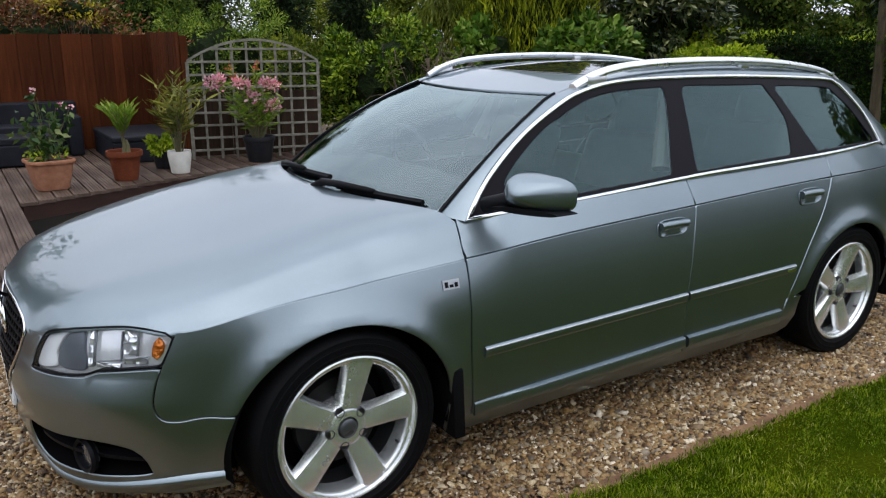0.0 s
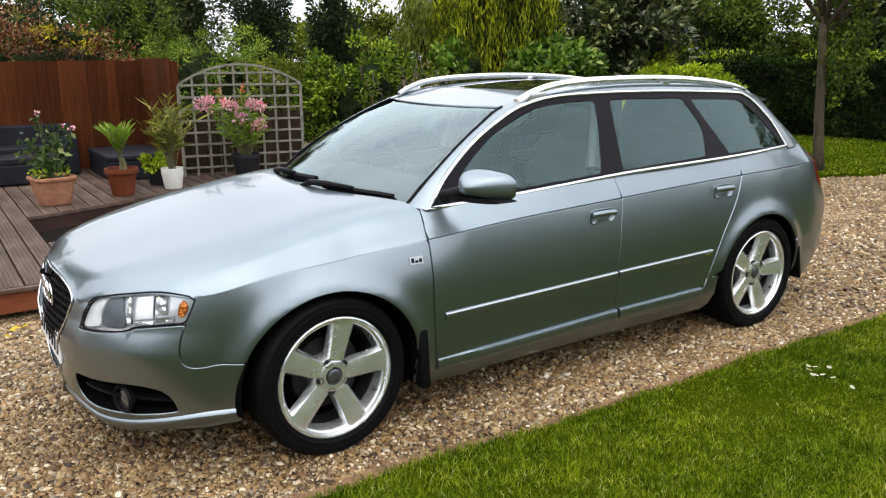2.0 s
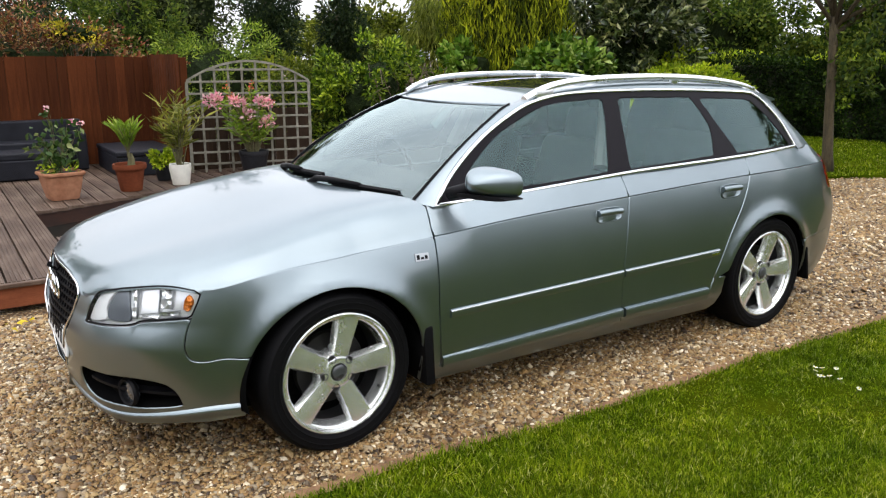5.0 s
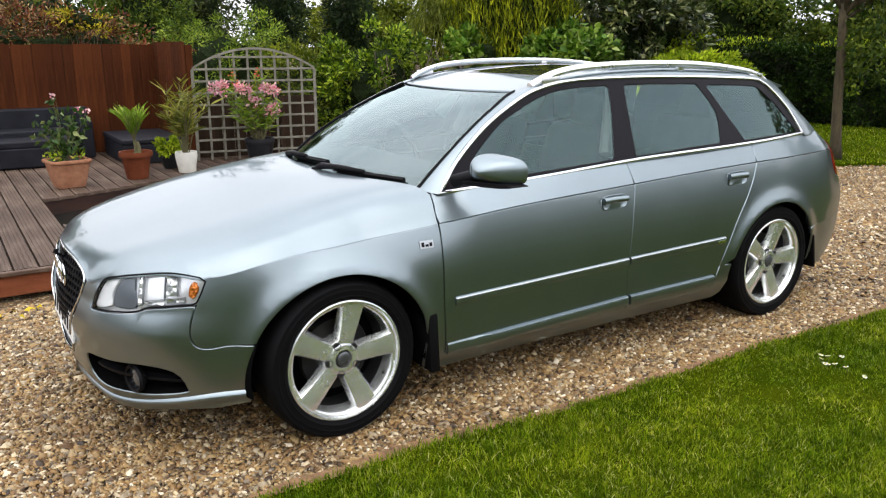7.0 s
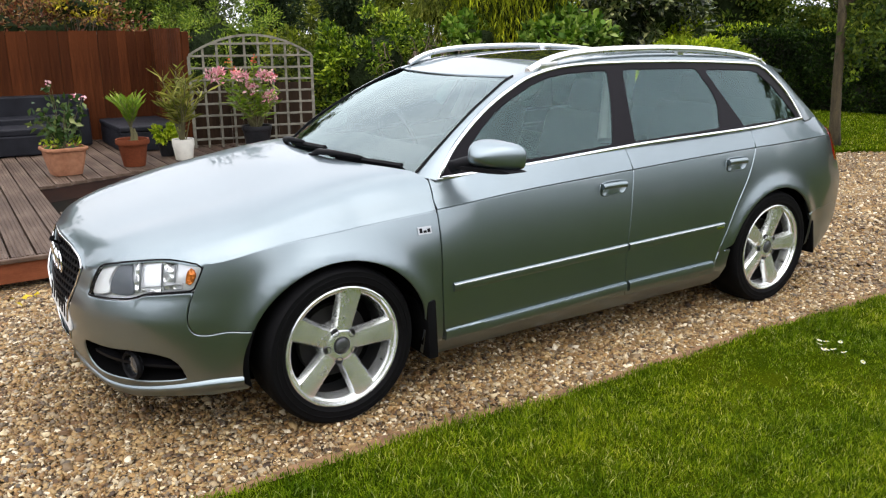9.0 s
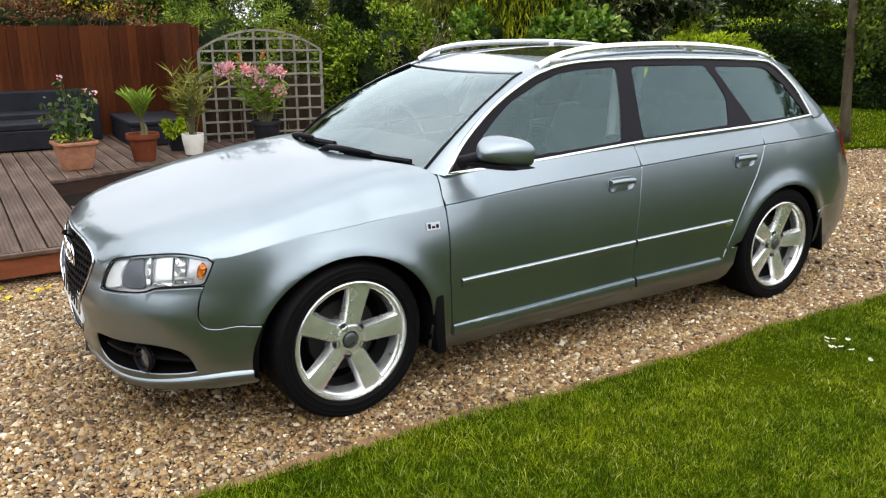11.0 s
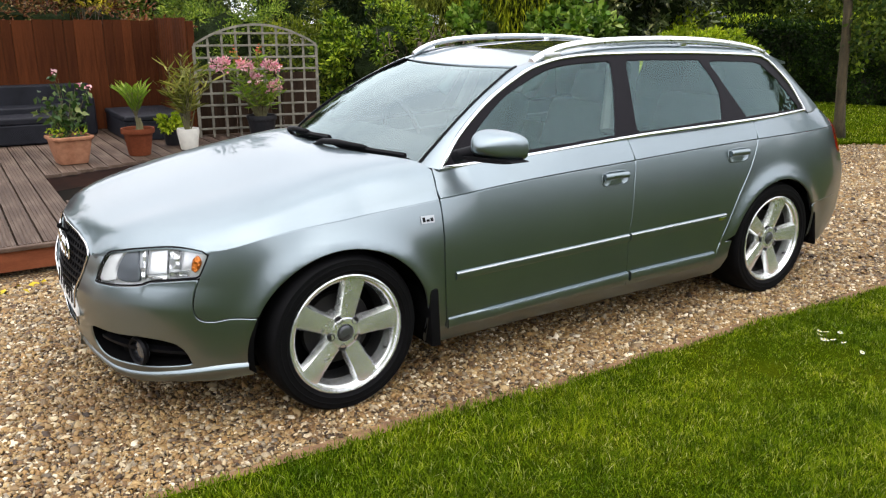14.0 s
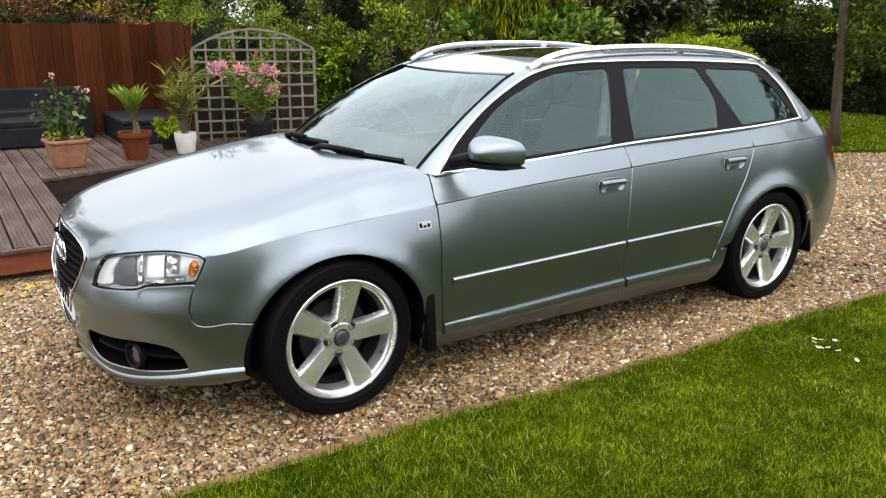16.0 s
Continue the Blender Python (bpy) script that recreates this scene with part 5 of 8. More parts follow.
def inset(s, z):
    """How far the flank lies inside the plan outline."""
    s, z = np.asarray(s, float), np.asarray(z, float)
    zc = spline(CREASE, s)
    zz = np.minimum(z, zc)
    q = 0.40 * np.maximum(zz - 0.56, 0) ** 2 + 0.16 * np.maximum(0.56 - zz, 0) ** 2 + 1.2 * np.maximum(0.27 - zz, 0) ** 2
    q = q + 1.25 * np.maximum(zz - 0.59, 0) ** 2 * np.clip((0.62 - s) / 0.5, 0, 1) * (0.5 - 0.5 * np.cos(np.pi * np.clip((s + 0.48) / 0.42, 0, 1)))
    up = np.maximum(z - zc, 0)
    q = q + up * (0.52 + 0.42 * np.clip((1.25 - s) / 0.75, 0, 1)) + up**2 * 0.6 + up * 0.35 * np.clip((s - 2.95) / 0.5, 0, 1)
    # the rocker tucks under between the wheels
    q = q + 0.45 * np.maximum(0.245 - z, 0) * np.clip((s - 0.30) / 0.15, 0, 1) * np.clip((2.36 - s) / 0.15, 0, 1)
    # nose: hood front leans back, bumper chin tucks in
    nose = np.clip((-0.35 - s) / 0.4, 0, 1)
    nose = nose * nose * (3 - 2 * nose)
    q = q + nose * (0.15 * np.maximum(z - 0.50, 0) + 0.75 * np.maximum(z - 0.60, 0) ** 2 + 0.9 * np.maximum(0.36 - z, 0) ** 2)
    roll = np.clip((z - 0.34) / 0.24, 0, 1)
    q = q - nose * 0.016 * (roll * (1 - roll) ** 0.7 * 2.4) ** 1.5
    tail = np.clip((s - 3.2) / 0.5, 0, 1)
    q = q + tail * (0.30 * np.maximum(z - 0.62, 0) + 0.5 * np.maximum(0.42 - z, 0) ** 2 * 4)
    # swollen wheel arches
    for cx, rx, rz in ARCH:
        r = np.sqrt(((s - cx) / rx) ** 2 + ((z - 0.315) / rz) ** 2)
        q = q - (0.017 * np.exp(-(((r - 1.02) / 0.15) ** 2)) + 0.005 * np.exp(-(((r - 0.98) / 0.10) ** 2))) * np.clip((z - 0.25) / 0.2, 0, 1)
    return q


def flank(s, z):
    """A point of the near side, from the way s round the plan and the height z."""
    s = np.asarray(s, float)
    px, py = np.interp(s, _s, _pl[:, 0]), np.interp(s, _s, _pl[:, 1])
    tx, ty = np.interp(s, _s, _t[:, 0]), np.interp(s, _s, _t[:, 1])
    q = inset(s, z)
    # the outward normal of the plan is (-ty, tx)
    return np.stack([px + ty * q, -(py - tx * q), np.asarray(z, float) + 0 * s], -1)


BELT_W = [(0.2, 0.726), (0.5, 0.739), (1.0, 0.766), (1.5, 0.785), (2.2, 0.792), (2.7, 0.780), (3.1, 0.740), (3.4, 0.70)]


def lean_back(x, h):
    """The upper body lies a little further back towards the tail."""
    k = np.clip((np.asarray(x, float) - 1.75) / 0.7, 0, 1)
    return 0.020 * k * k * (3 - 2 * k) * np.clip(h / 0.30, 0, 1.2)


def glass(x, z):
    """A point of the near side above the belt: the windows and their frames."""
    x = np.asarray(x, float)
    h = np.asarray(z, float) - spline(BELT, x)
    y = spline(BELT_W, x) - 0.52 * h - 0.08 * np.maximum(h, 0) ** 2
    return np.stack([x + lean_back(x, h), -y, np.asarray(z, float) + 0 * x], -1)


HOOD_EDGE = [(-1.50, 0.716), (-1.295, 0.708), (-1.175, 0.697), (-1.10, 0.675), (-1.066, 0.661), (-0.962, 0.674), (-0.906, 0.695), (-0.843, 0.704), (-0.785, 0.713), (-0.631, 0.726), (-0.504, 0.710), (-0.285, 0.743), (0.055, 0.768), (0.45, 0.798), (0.9, 0.838)]
HOOD_MID = [(-0.90, 0.690), (-0.85, 0.714), (-0.80, 0.732), (-0.70, 0.757), (-0.55, 0.793), (-0.335, 0.838), (-0.1, 0.888), (0.1, 0.926), (0.3, 0.953), (0.5, 0.965), (0.8, 0.975)]
_he_s = np.linspace(S_FRONT, 0.60, 220)
_he = flank(_he_s, spline(HOOD_EDGE, _he_s))


HOOD_W = [(-0.90, 0.60), (-0.6, 0.72), (-0.3, 0.80), (0.1, 0.83), (0.5, 0.835), (0.8, 0.835)]


def hood(x, y):
    """The bonnet, a height field that rolls down to its shut line."""
    x, y = np.asarray(x, float), np.asarray(y, float)
    shape = np.broadcast(x, y).shape
    X, Y = np.broadcast_to(x, shape).ravel(), np.abs(np.broadcast_to(y, shape)).ravel()
    A, B = _he[:-1], _he[1:]
    D = (B - A)[:, :2] * np.array([1, -1])
    A2 = A[:, :2] * np.array([1, -1])
    t = np.clip(((X[:, None] - A2[None, :, 0]) * D[None, :, 0] + (Y[:, None] - A2[None, :, 1]) * D[None, :, 1]) / (D**2).sum(1)[None], 0, 1)
    d2 = (X[:, None] - A2[None, :, 0] - t * D[None, :, 0]) ** 2 + (Y[:, None] - A2[None, :, 1] - t * D[None, :, 1]) ** 2
    e = np.sqrt(d2.min(1))
    w = np.exp(-(d2 - d2.min(1)[:, None]) / 0.0008)
    ez = (w * A[None, :, 2]).sum(1) / w.sum(1)
    u = Y / spline(HOOD_W, X)
    base = spline(HOOD_MID, X) - 0.020 * u**2 - 0.012 * u**4
    width = np.interp(X, [-0.85, -0.5, 0.0, 0.5], [0.026, 0.050, 0.075, 0.080])
    k = np.exp(-((e / width) ** 1.25))
    ridge = 0.008 * np.exp(-(((u - 0.62) / 0.14) ** 2)) * np.clip((0.25 - X) / 0.9, 0, 1) * np.clip((X + 0.86) / 0.25, 0, 1)
    z = base + ridge
    z = z + (ez - z) * k
    return np.stack([X, np.broadcast_to(y, shape).ravel(), z], -1).reshape(*shape, 3)


# roof gutter and windscreen side edge against the window chrome: x, z on the glass | x, y, z of the inner edge
PILLAR = [((0.501, 0.902), (0.44, -0.664, 0.908)), ((0.625, 1.033), (0.565, -0.65, 1.012)), ((0.812, 1.163), (0.735, -0.606, 1.124)), ((1.011, 1.261), (0.905, -0.556, 1.218)), ((1.147, 1.309), (1.07, -0.512, 1.291)),
          ((1.338, 1.342), (1.3, -0.528, 1.345)), ((1.636, 1.353), (1.6, -0.543, 1.374)), ((2.08, 1.35), (2.05, -0.548, 1.382)), ((2.625, 1.328), (2.6, -0.54, 1.352)), ((2.788, 1.279), (2.92, -0.535, 1.298)),
          ((2.908, 1.161), (3.075, -0.64, 1.13)), ((2.989, 1.012), (3.2, -0.695, 1.005)), ((3.0, 0.995), (3.215, -0.676, 0.982))]
ROOF_Z = [(0.95, 1.268), (1.085, 1.304), (1.30, 1.353), (1.6, 1.384), (2.05, 1.393), (2.6, 1.365), (2.87, 1.322), (3.02, 1.29)]


def roof(x, y):
    x, y = np.asarray(x, float), np.asarray(y, float)
    u = np.abs(y) / 0.56
    return np.stack([x + lean_back(x, 0.34), y, spline(ROOF_Z, x) - 0.010 * u**2 - 0.004 * u**6], -1)


def screen(u, v):
    """The windscreen: u across from -1 to 1, v from the cowl up to the roof."""
    u, v = np.asarray(u, float), np.asarray(v, float)
    k = 1 - u * u
    bx, by, bz = 0.440 - 0.170 * k, 0.662 * u, 0.908 + 0.030 * k
    tx, ty = 1.080 - 0.065 * k, 0.519 * u
    tz = roof(tx, ty)[..., 2] - 0.004
    b = 4 * v * (1 - v) * 0.036
    return np.stack([bx + (tx - bx) * v - b * 0.5, (by + (ty - by) * v) * (1 + 0.10 * v * (1 - v)), bz + (tz - bz) * v + b * 0.85], -1)


# ---- car materials ----
def paint_mat():
    m, nt, b = nodes_of("grey_metallic_paint")
    f = noise_node(nt, 900, 2)
    r = ramp_node(nt, [(0.3, (0.186, 0.226, 0.242)), (0.7, (0.248, 0.296, 0.315))])
    nt.links.new(f.outputs["Fac"], r.inputs["Fac"])
    d = noise_node(nt, 2.5, 5, 0.6)
    g = ramp_node(nt, [(0.3, (0.94, 0.94, 0.93)), (0.7, (1.03, 1.03, 1.03))])
    nt.links.new(d.outputs["Fac"], g.inputs["Fac"])
    nt.links.new(mix_rgb(nt, r.outputs["Color"], g.outputs["Color"], 1.0, "MULTIPLY"), b.inputs["Base Color"])
    b.inputs["Metallic"].default_value, b.inputs["Roughness"].default_value = 0.97, 0.33
    b.inputs["Coat Weight"].default_value, b.inputs["Coat Roughness"].default_value, b.inputs["Coat IOR"].default_value = 0.8, 0.022, 1.45
    b.inputs["Specular Tint"].default_value = (0.68, 0.73, 0.76, 1)
    return m


def glass_mat(name, tint, ior=1.5, gloss=(0.95, 1.0, 0.99)):
    """A pane: tinted, with a mirror gloss that grows to the grazing angle."""
    m, nt, b = nodes_of(name)
    nt.nodes.remove(b)
    t = nt.nodes.new("ShaderNodeBsdfTransparent")
    t.inputs["Color"].default_value = (*tint, 1)
    g = nt.nodes.new("ShaderNodeBsdfGlossy")
    g.inputs["Roughness"].default_value = 0.01
    g.inputs["Color"].default_value = (*gloss, 1)
    f = nt.nodes.new("ShaderNodeFresnel")
    f.inputs["IOR"].default_value = ior
    mx = nt.nodes.new("ShaderNodeMixShader")
    nt.links.new(f.outputs["Fac"], mx.inputs["Fac"])
    nt.links.new(t.outputs["BSDF"], mx.inputs[1])
    nt.links.new(g.outputs["BSDF"], mx.inputs[2])
    nt.links.new(mx.outputs["Shader"], nt.nodes["Material Output"].inputs["Surface"])
    return m


M_PAINT = paint_mat()
M_CHROME = plain("bright_trim", (0.82, 0.83, 0.84), 0.16, 1.0)
M_RAIL = plain("satin_aluminium_rail", (0.80, 0.81, 0.82), 0.30, 1.0)
M_ALLOY = plain("silver_alloy", (0.76, 0.78, 0.76), 0.25, 0.80, 0.6)
M_ALLOY.node_tree.nodes["Principled BSDF"].inputs["Coat Roughness"].default_value = 0.22
# barrel colour darkened to hold the shade behind the spokes
M_BARREL = plain("shade_dark_barrel", (0.030, 0.030, 0.030), 0.5, 0.4)
M_BLACKTRIM = plain("black_trim", (0.006, 0.006, 0.007), 0.5, spec=0.10)
M_PILLAR = plain("gloss_black_pillar", (0.008, 0.007, 0.009), 0.35, spec=0.08)
M_RUBBER = plain("tyre_rubber", (0.0036, 0.0036, 0.0040), 0.65, spec=0.08)
# near-black colour that puts the shade of recesses into hidden parts
M_DARK = plain("cavity_shade_black", (0.003, 0.003, 0.003), 0.9, spec=0.02)
M_CABIN = plain("grey_cabin_trim", (0.035, 0.036, 0.040), 0.75)
M_SEAT = plain("grey_seat_cloth", (0.055, 0.056, 0.062), 0.9)
M_PALECABIN = plain("pale_pillar_trim", (0.42, 0.43, 0.42), 0.8)
M_GLASS = glass_mat("side_glass", (0.80, 0.92, 0.88), 1.68, (0.71, 0.98, 0.96))
M_SCREEN = glass_mat("windscreen_glass", (0.70, 0.84, 0.82), 2.2, (0.82, 0.98, 0.99))
M_LENS = glass_mat("lamp_lens", (0.97, 0.98, 0.98), 1.3)
M_BOWL = plain("lamp_reflector", (0.94, 0.95, 0.96), 0.10, 0.72)


def fluted(m, scale, dist):
    """Pressed facets: a coarse relief that breaks up what the part mirrors."""
    nt = m.node_tree
    b = next(k for k in nt.nodes if k.type == "BSDF_PRINCIPLED")
    tc = nt.nodes.new("ShaderNodeTexCoord")
    vo = nt.nodes.new("ShaderNodeTexVoronoi")
    vo.inputs["Scale"].default_value = scale
    bp = nt.nodes.new("ShaderNodeBump")
    bp.inputs["Strength"].default_value = 1.0
    bp.inputs["Distance"].default_value = dist
    nt.links.new(tc.outputs["Object"], vo.inputs["Vector"])
    nt.links.new(vo.outputs["Distance"], bp.inputs["Height"])
    nt.links.new(bp.outputs["Normal"], b.inputs["Normal"])


fluted(M_BOWL, 38, 0.012)
M_SIDEBOWL = plain("side_lamp_reflector", (0.92, 0.93, 0.94), 0.22, 0.30)
M_HOUSING = plain("lamp_housing_grey", (0.84, 0.85, 0.87), 0.16, 0.45)
M_LAMPRIB = plain("lamp_rib_grey", (0.22, 0.23, 0.24), 0.3, 0.5)
M_STRIP = plain("satin_strip_line", (0.46, 0.48, 0.50), 0.42, 0.85)
M_BEZEL = plain("lamp_bezel", (0.13, 0.145, 0.165), 0.35, 0.3)
M_AMBER = plain("amber_lamp", (0.70, 0.19, 0.02), 0.15, 0.45, 0.6)
fluted(M_AMBER, 70, 0.008)
M_RED = plain("red_lamp", (0.24, 0.002, 0.003), 0.15, 0.0, 0.3)
M_PLATE = plain("white_plate", (0.72, 0.73, 0.72), 0.35)
M_SUNROOF = plain("dark_roof_glass", (0.010, 0.013, 0.013), 0.03)


# ---- panels cut from the surfaces ----
def inside(poly, pts):
    P, Q = np.asarray(poly), np.asarray(pts)
    x, y = Q[:, 0][:, None], Q[:, 1][:, None]
    a, b = P, np.roll(P, -1, 0)
    c = ((a[:, 1] > y) != (b[:, 1] > y)) & (x < (b[:, 0] - a[:, 0]) * (y - a[:, 1]) / (b[:, 1] - a[:, 1] + 1e-12) + a[:, 0])
    return c.sum(1) % 2 == 1


def area(poly):
    P = np.asarray(poly)
    q = np.roll(P, -1, 0)
    return 0.5 * np.sum(P[:, 0] * q[:, 1] - q[:, 0] * P[:, 1])


def inner_ring(poly, d):
    """The closed polygon moved to its left by d."""
    P = np.asarray(poly)
    e0 = P - np.roll(P, 1, 0)
    e1 = np.roll(P, -1, 0) - P
    e0 /= np.linalg.norm(e0, axis=1)[:, None] + 1e-12
    e1 /= np.linalg.norm(e1, axis=1)[:, None] + 1e-12
    n = np.stack([-(e0 + e1)[:, 1], (e0 + e1)[:, 0]], 1)
    l = np.linalg.norm(n, axis=1)[:, None]
    n = n / np.maximum(l, 1e-9)
    c = np.clip(np.sum(n * np.stack([-e0[:, 1], e0[:, 0]], 1), 1), 0.5, 1)[:, None]
    return P + n * d / c


def thin(poly, d):
    """Drops points closer than d to the one before."""
    out = [np.asarray(poly[0], float)]
    for p in poly[1:]:
        if np.linalg.norm(np.asarray(p) - out[-1]) > d:
            out.append(np.asarray(p, float))
    if np.linalg.norm(out[0] - out[-1]) < d:
        out.pop()
    return np.array(out)


def surf_normals(f, P, ref, e=2e-3):
    a, b = P[:, 0], P[:, 1]
    du = f(a + e, b) - f(a - e, b)
    dv = f(a, b + e) - f(a, b - e)
    n = np.cross(du, dv)
    n /= np.linalg.norm(n, axis=1)[:, None] + 1e-12
    pos = f(a, b)
    if np.sum(np.sum((pos - ref) * n, 1)) < 0:
        n = -n
    return pos, n


CENTRE = np.array([1.4, 0.0, 0.6])


def panel_mesh(f, outline, holes=(), step=0.03, flange=0.014, soft=0.0035, drop=0.0, ref=CENTRE):
    """Vertices, faces and normals of a sheet cut from a surface by an outline, with rounded, turned-in edges."""
    out = thin(outline, 0.006)
    if area(out) < 0:
        out = out[::-1]
    rings = [out]
    for h in holes:
        h = thin(h, 0.006)
        rings.append(h[::-1] if area(h) > 0 else h)
    soft_rings = [inner_ring(r, soft) for r in rings]
    lo, hi = out.min(0), out.max(0)
    gx, gy = np.arange(lo[0] + step / 2, hi[0], step), np.arange(lo[1] + step / 2, hi[1], step)
    grid = np.stack(np.meshgrid(gx, gy, indexing="ij"), 2).reshape(-1, 2)
    if len(grid):
        keep = inside(out, grid)
        for h in rings[1:]:
            keep &= ~inside(h, grid)
        allr = np.concatenate(soft_rings)
        grid = grid[keep]
        if len(grid):
            d = np.array([np.min(np.sum((allr - g) ** 2, 1)) for g in grid])
            grid = grid[d > (0.42 * step) ** 2]
    pts, edges = [], []
    for r in soft_rings:
        o = len(pts)
        pts += [Vector(p) for p in r]
        edges += [(o + i, o + (i + 1) % len(r)) for i in range(len(r))]
    pts += [Vector(p) for p in grid]
    cv, _, cf, _, _, _ = delaunay_2d_cdt(pts, edges, [], 0, 1e-6)
    C = np.array([tuple(v) for v in cv])
    T = np.array([t for t in cf if len(t) == 3])
    mid_pts = C[T].mean(1)
    keep = inside(soft_rings[0], mid_pts)
    for h in soft_rings[1:]:
        keep &= ~inside(h, mid_pts)
    T = T[keep]
    ar = (C[T[:, 1], 0] - C[T[:, 0], 0]) * (C[T[:, 2], 1] - C[T[:, 0], 1]) - (C[T[:, 2], 0] - C[T[:, 0], 0]) * (C[T[:, 1], 1] - C[T[:, 0], 1])
    T = T[np.abs(ar) > 1e-9]
    pos, nrm = surf_normals(f, C, ref)
    V, N, F = [pos - nrm * drop], [nrm], [tuple(t) for t in T]
    base = len(pos)
    for r, sr in zip(rings, soft_rings):
        n = len(r)
        p0, n0 = surf_normals(f, sr, ref)
        p1, n1 = surf_normals(f, r, ref)
        if np.sum(n0 * nrm.mean(0)) < 0:
            n0, n1 = -n0, -n1
        outw = p1 - p0
        outw -= n1 * np.sum(outw * n1, 1)[:, None]
        outw /= np.linalg.norm(outw, axis=1)[:, None] + 1e-9
        V += [p1 - n1 * (drop + soft * 0.55), p1 - n1 * (drop + flange)]
        tilt = n1 + outw * 1.1
        N += [tilt / np.linalg.norm(tilt, axis=1)[:, None], outw]
        at = [int(np.argmin(np.sum((C - q) ** 2, 1))) for q in sr]
        for i in range(n):
            j = (i + 1) % n
            F.append((at[i], base + i, base + j, at[j]))
            F.append((base + i, base + n + i, base + n + j, base + j))
        base += 2 * n
    return orient(np.concatenate(V), F, np.concatenate(N))


def orient(V, F, N):
    """Turns faces so that their winding follows the vertex normals."""
    G = []
    for f in F:
        a, b, c = V[f[0]], V[f[1]], V[f[2]]
        if np.dot(np.cross(b - a, c - a), N[f[0]] + N[f[1]] + N[f[2]]) < 0:
            f = tuple(reversed(f))
        G.append(tuple(int(i) for i in f))
    return V, G, N


def both(name, mesh, mat, parents, label="", near_only=False):
    """The piece on the near flank and its mirror image on the far one."""
    V, F, N = mesh
    a = piece(name, V, F, mat, parents[0], label, smooth=True, normals=N)
    if near_only:
        return a, None
    b = piece(name, V * np.array([1, -1, 1]), [tuple(reversed(f)) for f in F], mat, parents[1], label, smooth=True, normals=N * np.array([1, -1, 1]))
    return a, b


def strip_mesh(path, normals, prof, closed=False, caps=True):
    """A bar swept along a path: prof holds offsets (outward, sideways)."""
    P, Nn = np.asarray(path, float), np.asarray(normals, float)
    n, k = len(P), len(prof)
    if closed:
        T = np.roll(P, -1, 0) - np.roll(P, 1, 0)
    else:
        T = np.gradient(P, axis=0)
    T /= np.linalg.norm(T, axis=1)[:, None]
    U = np.cross(Nn, T)
    U /= np.linalg.norm(U, axis=1)[:, None]
    V = np.concatenate([[P[i] + Nn[i] * a + U[i] * b for a, b in prof] for i in range(n)])
    F = []
    for i in range(n if closed else n - 1):
        j = (i + 1) % n
        for q in range(k):
            r = (q + 1) % k
            F.append((i * k + q, i * k + r, j * k + r, j * k + q))
    if caps and not closed:
        F += [tuple(range(k - 1, -1, -1)), tuple((n - 1) * k + q for q in range(k))]
    bm = bmesh.new()
    vs = [bm.verts.new(v) for v in V]
    for f in F:
        bm.faces.new([vs[i] for i in f])
    bmesh.ops.recalc_face_normals(bm, faces=bm.faces)
    bm.verts.index_update()
    F = [tuple(v.index for v in f.verts) for f in bm.faces]
    bm.free()
    return V, F


def both_plain(name, V, F, mat, parents, label="", smooth=True, angle=40):
    V = np.asarray(V, float)
    a = piece(name, V, F, mat, parents[0], label, smooth=smooth)
    b = piece(name, V * np.array([1, -1, 1]), [tuple(reversed(f)) for f in F], mat, parents[1], label, smooth=smooth)
    if smooth:
        a.data.set_sharp_from_angle(angle=radians(angle))
        b.data.set_sharp_from_angle(angle=radians(angle))
    return a, b


def half_round(w, h, n=6, lift=0.0):
    """A low rounded bar section of width w and height h."""
    return [(lift + h * math.sin(math.pi * i / n), -w / 2 * math.cos(math.pi * i / n)) for i in range(n + 1)] + [(lift - 0.006, w / 2), (lift - 0.006, -w / 2)]


def flank_path(pts, step=0.02):
    P = np.array(curve(pts, step))
    return surf_normals(flank, P, CENTRE)


def flank_round(s, z):
    """The flank carried on round the nose and the tail to the far side."""
    s = np.asarray(s, float)
    far = (s < S_FRONT) | (s > S_REAR)
    t = np.where(s < S_FRONT, 2 * S_FRONT - s, np.where(s > S_REAR, 2 * S_REAR - s, s))
    p = flank(t, z)
    return p * np.stack([np.ones_like(s), np.where(far, -1.0, 1.0), np.ones_like(s)], -1)


def arch_line(k, a0, a1, n=30, grow=0.0):
    cx, rx, rz = ARCH[k]
    return [(cx + (rx + grow) * math.cos(radians(a)), 0.315 + (rz + grow) * math.sin(radians(a))) for a in np.linspace(a0, a1, n)]


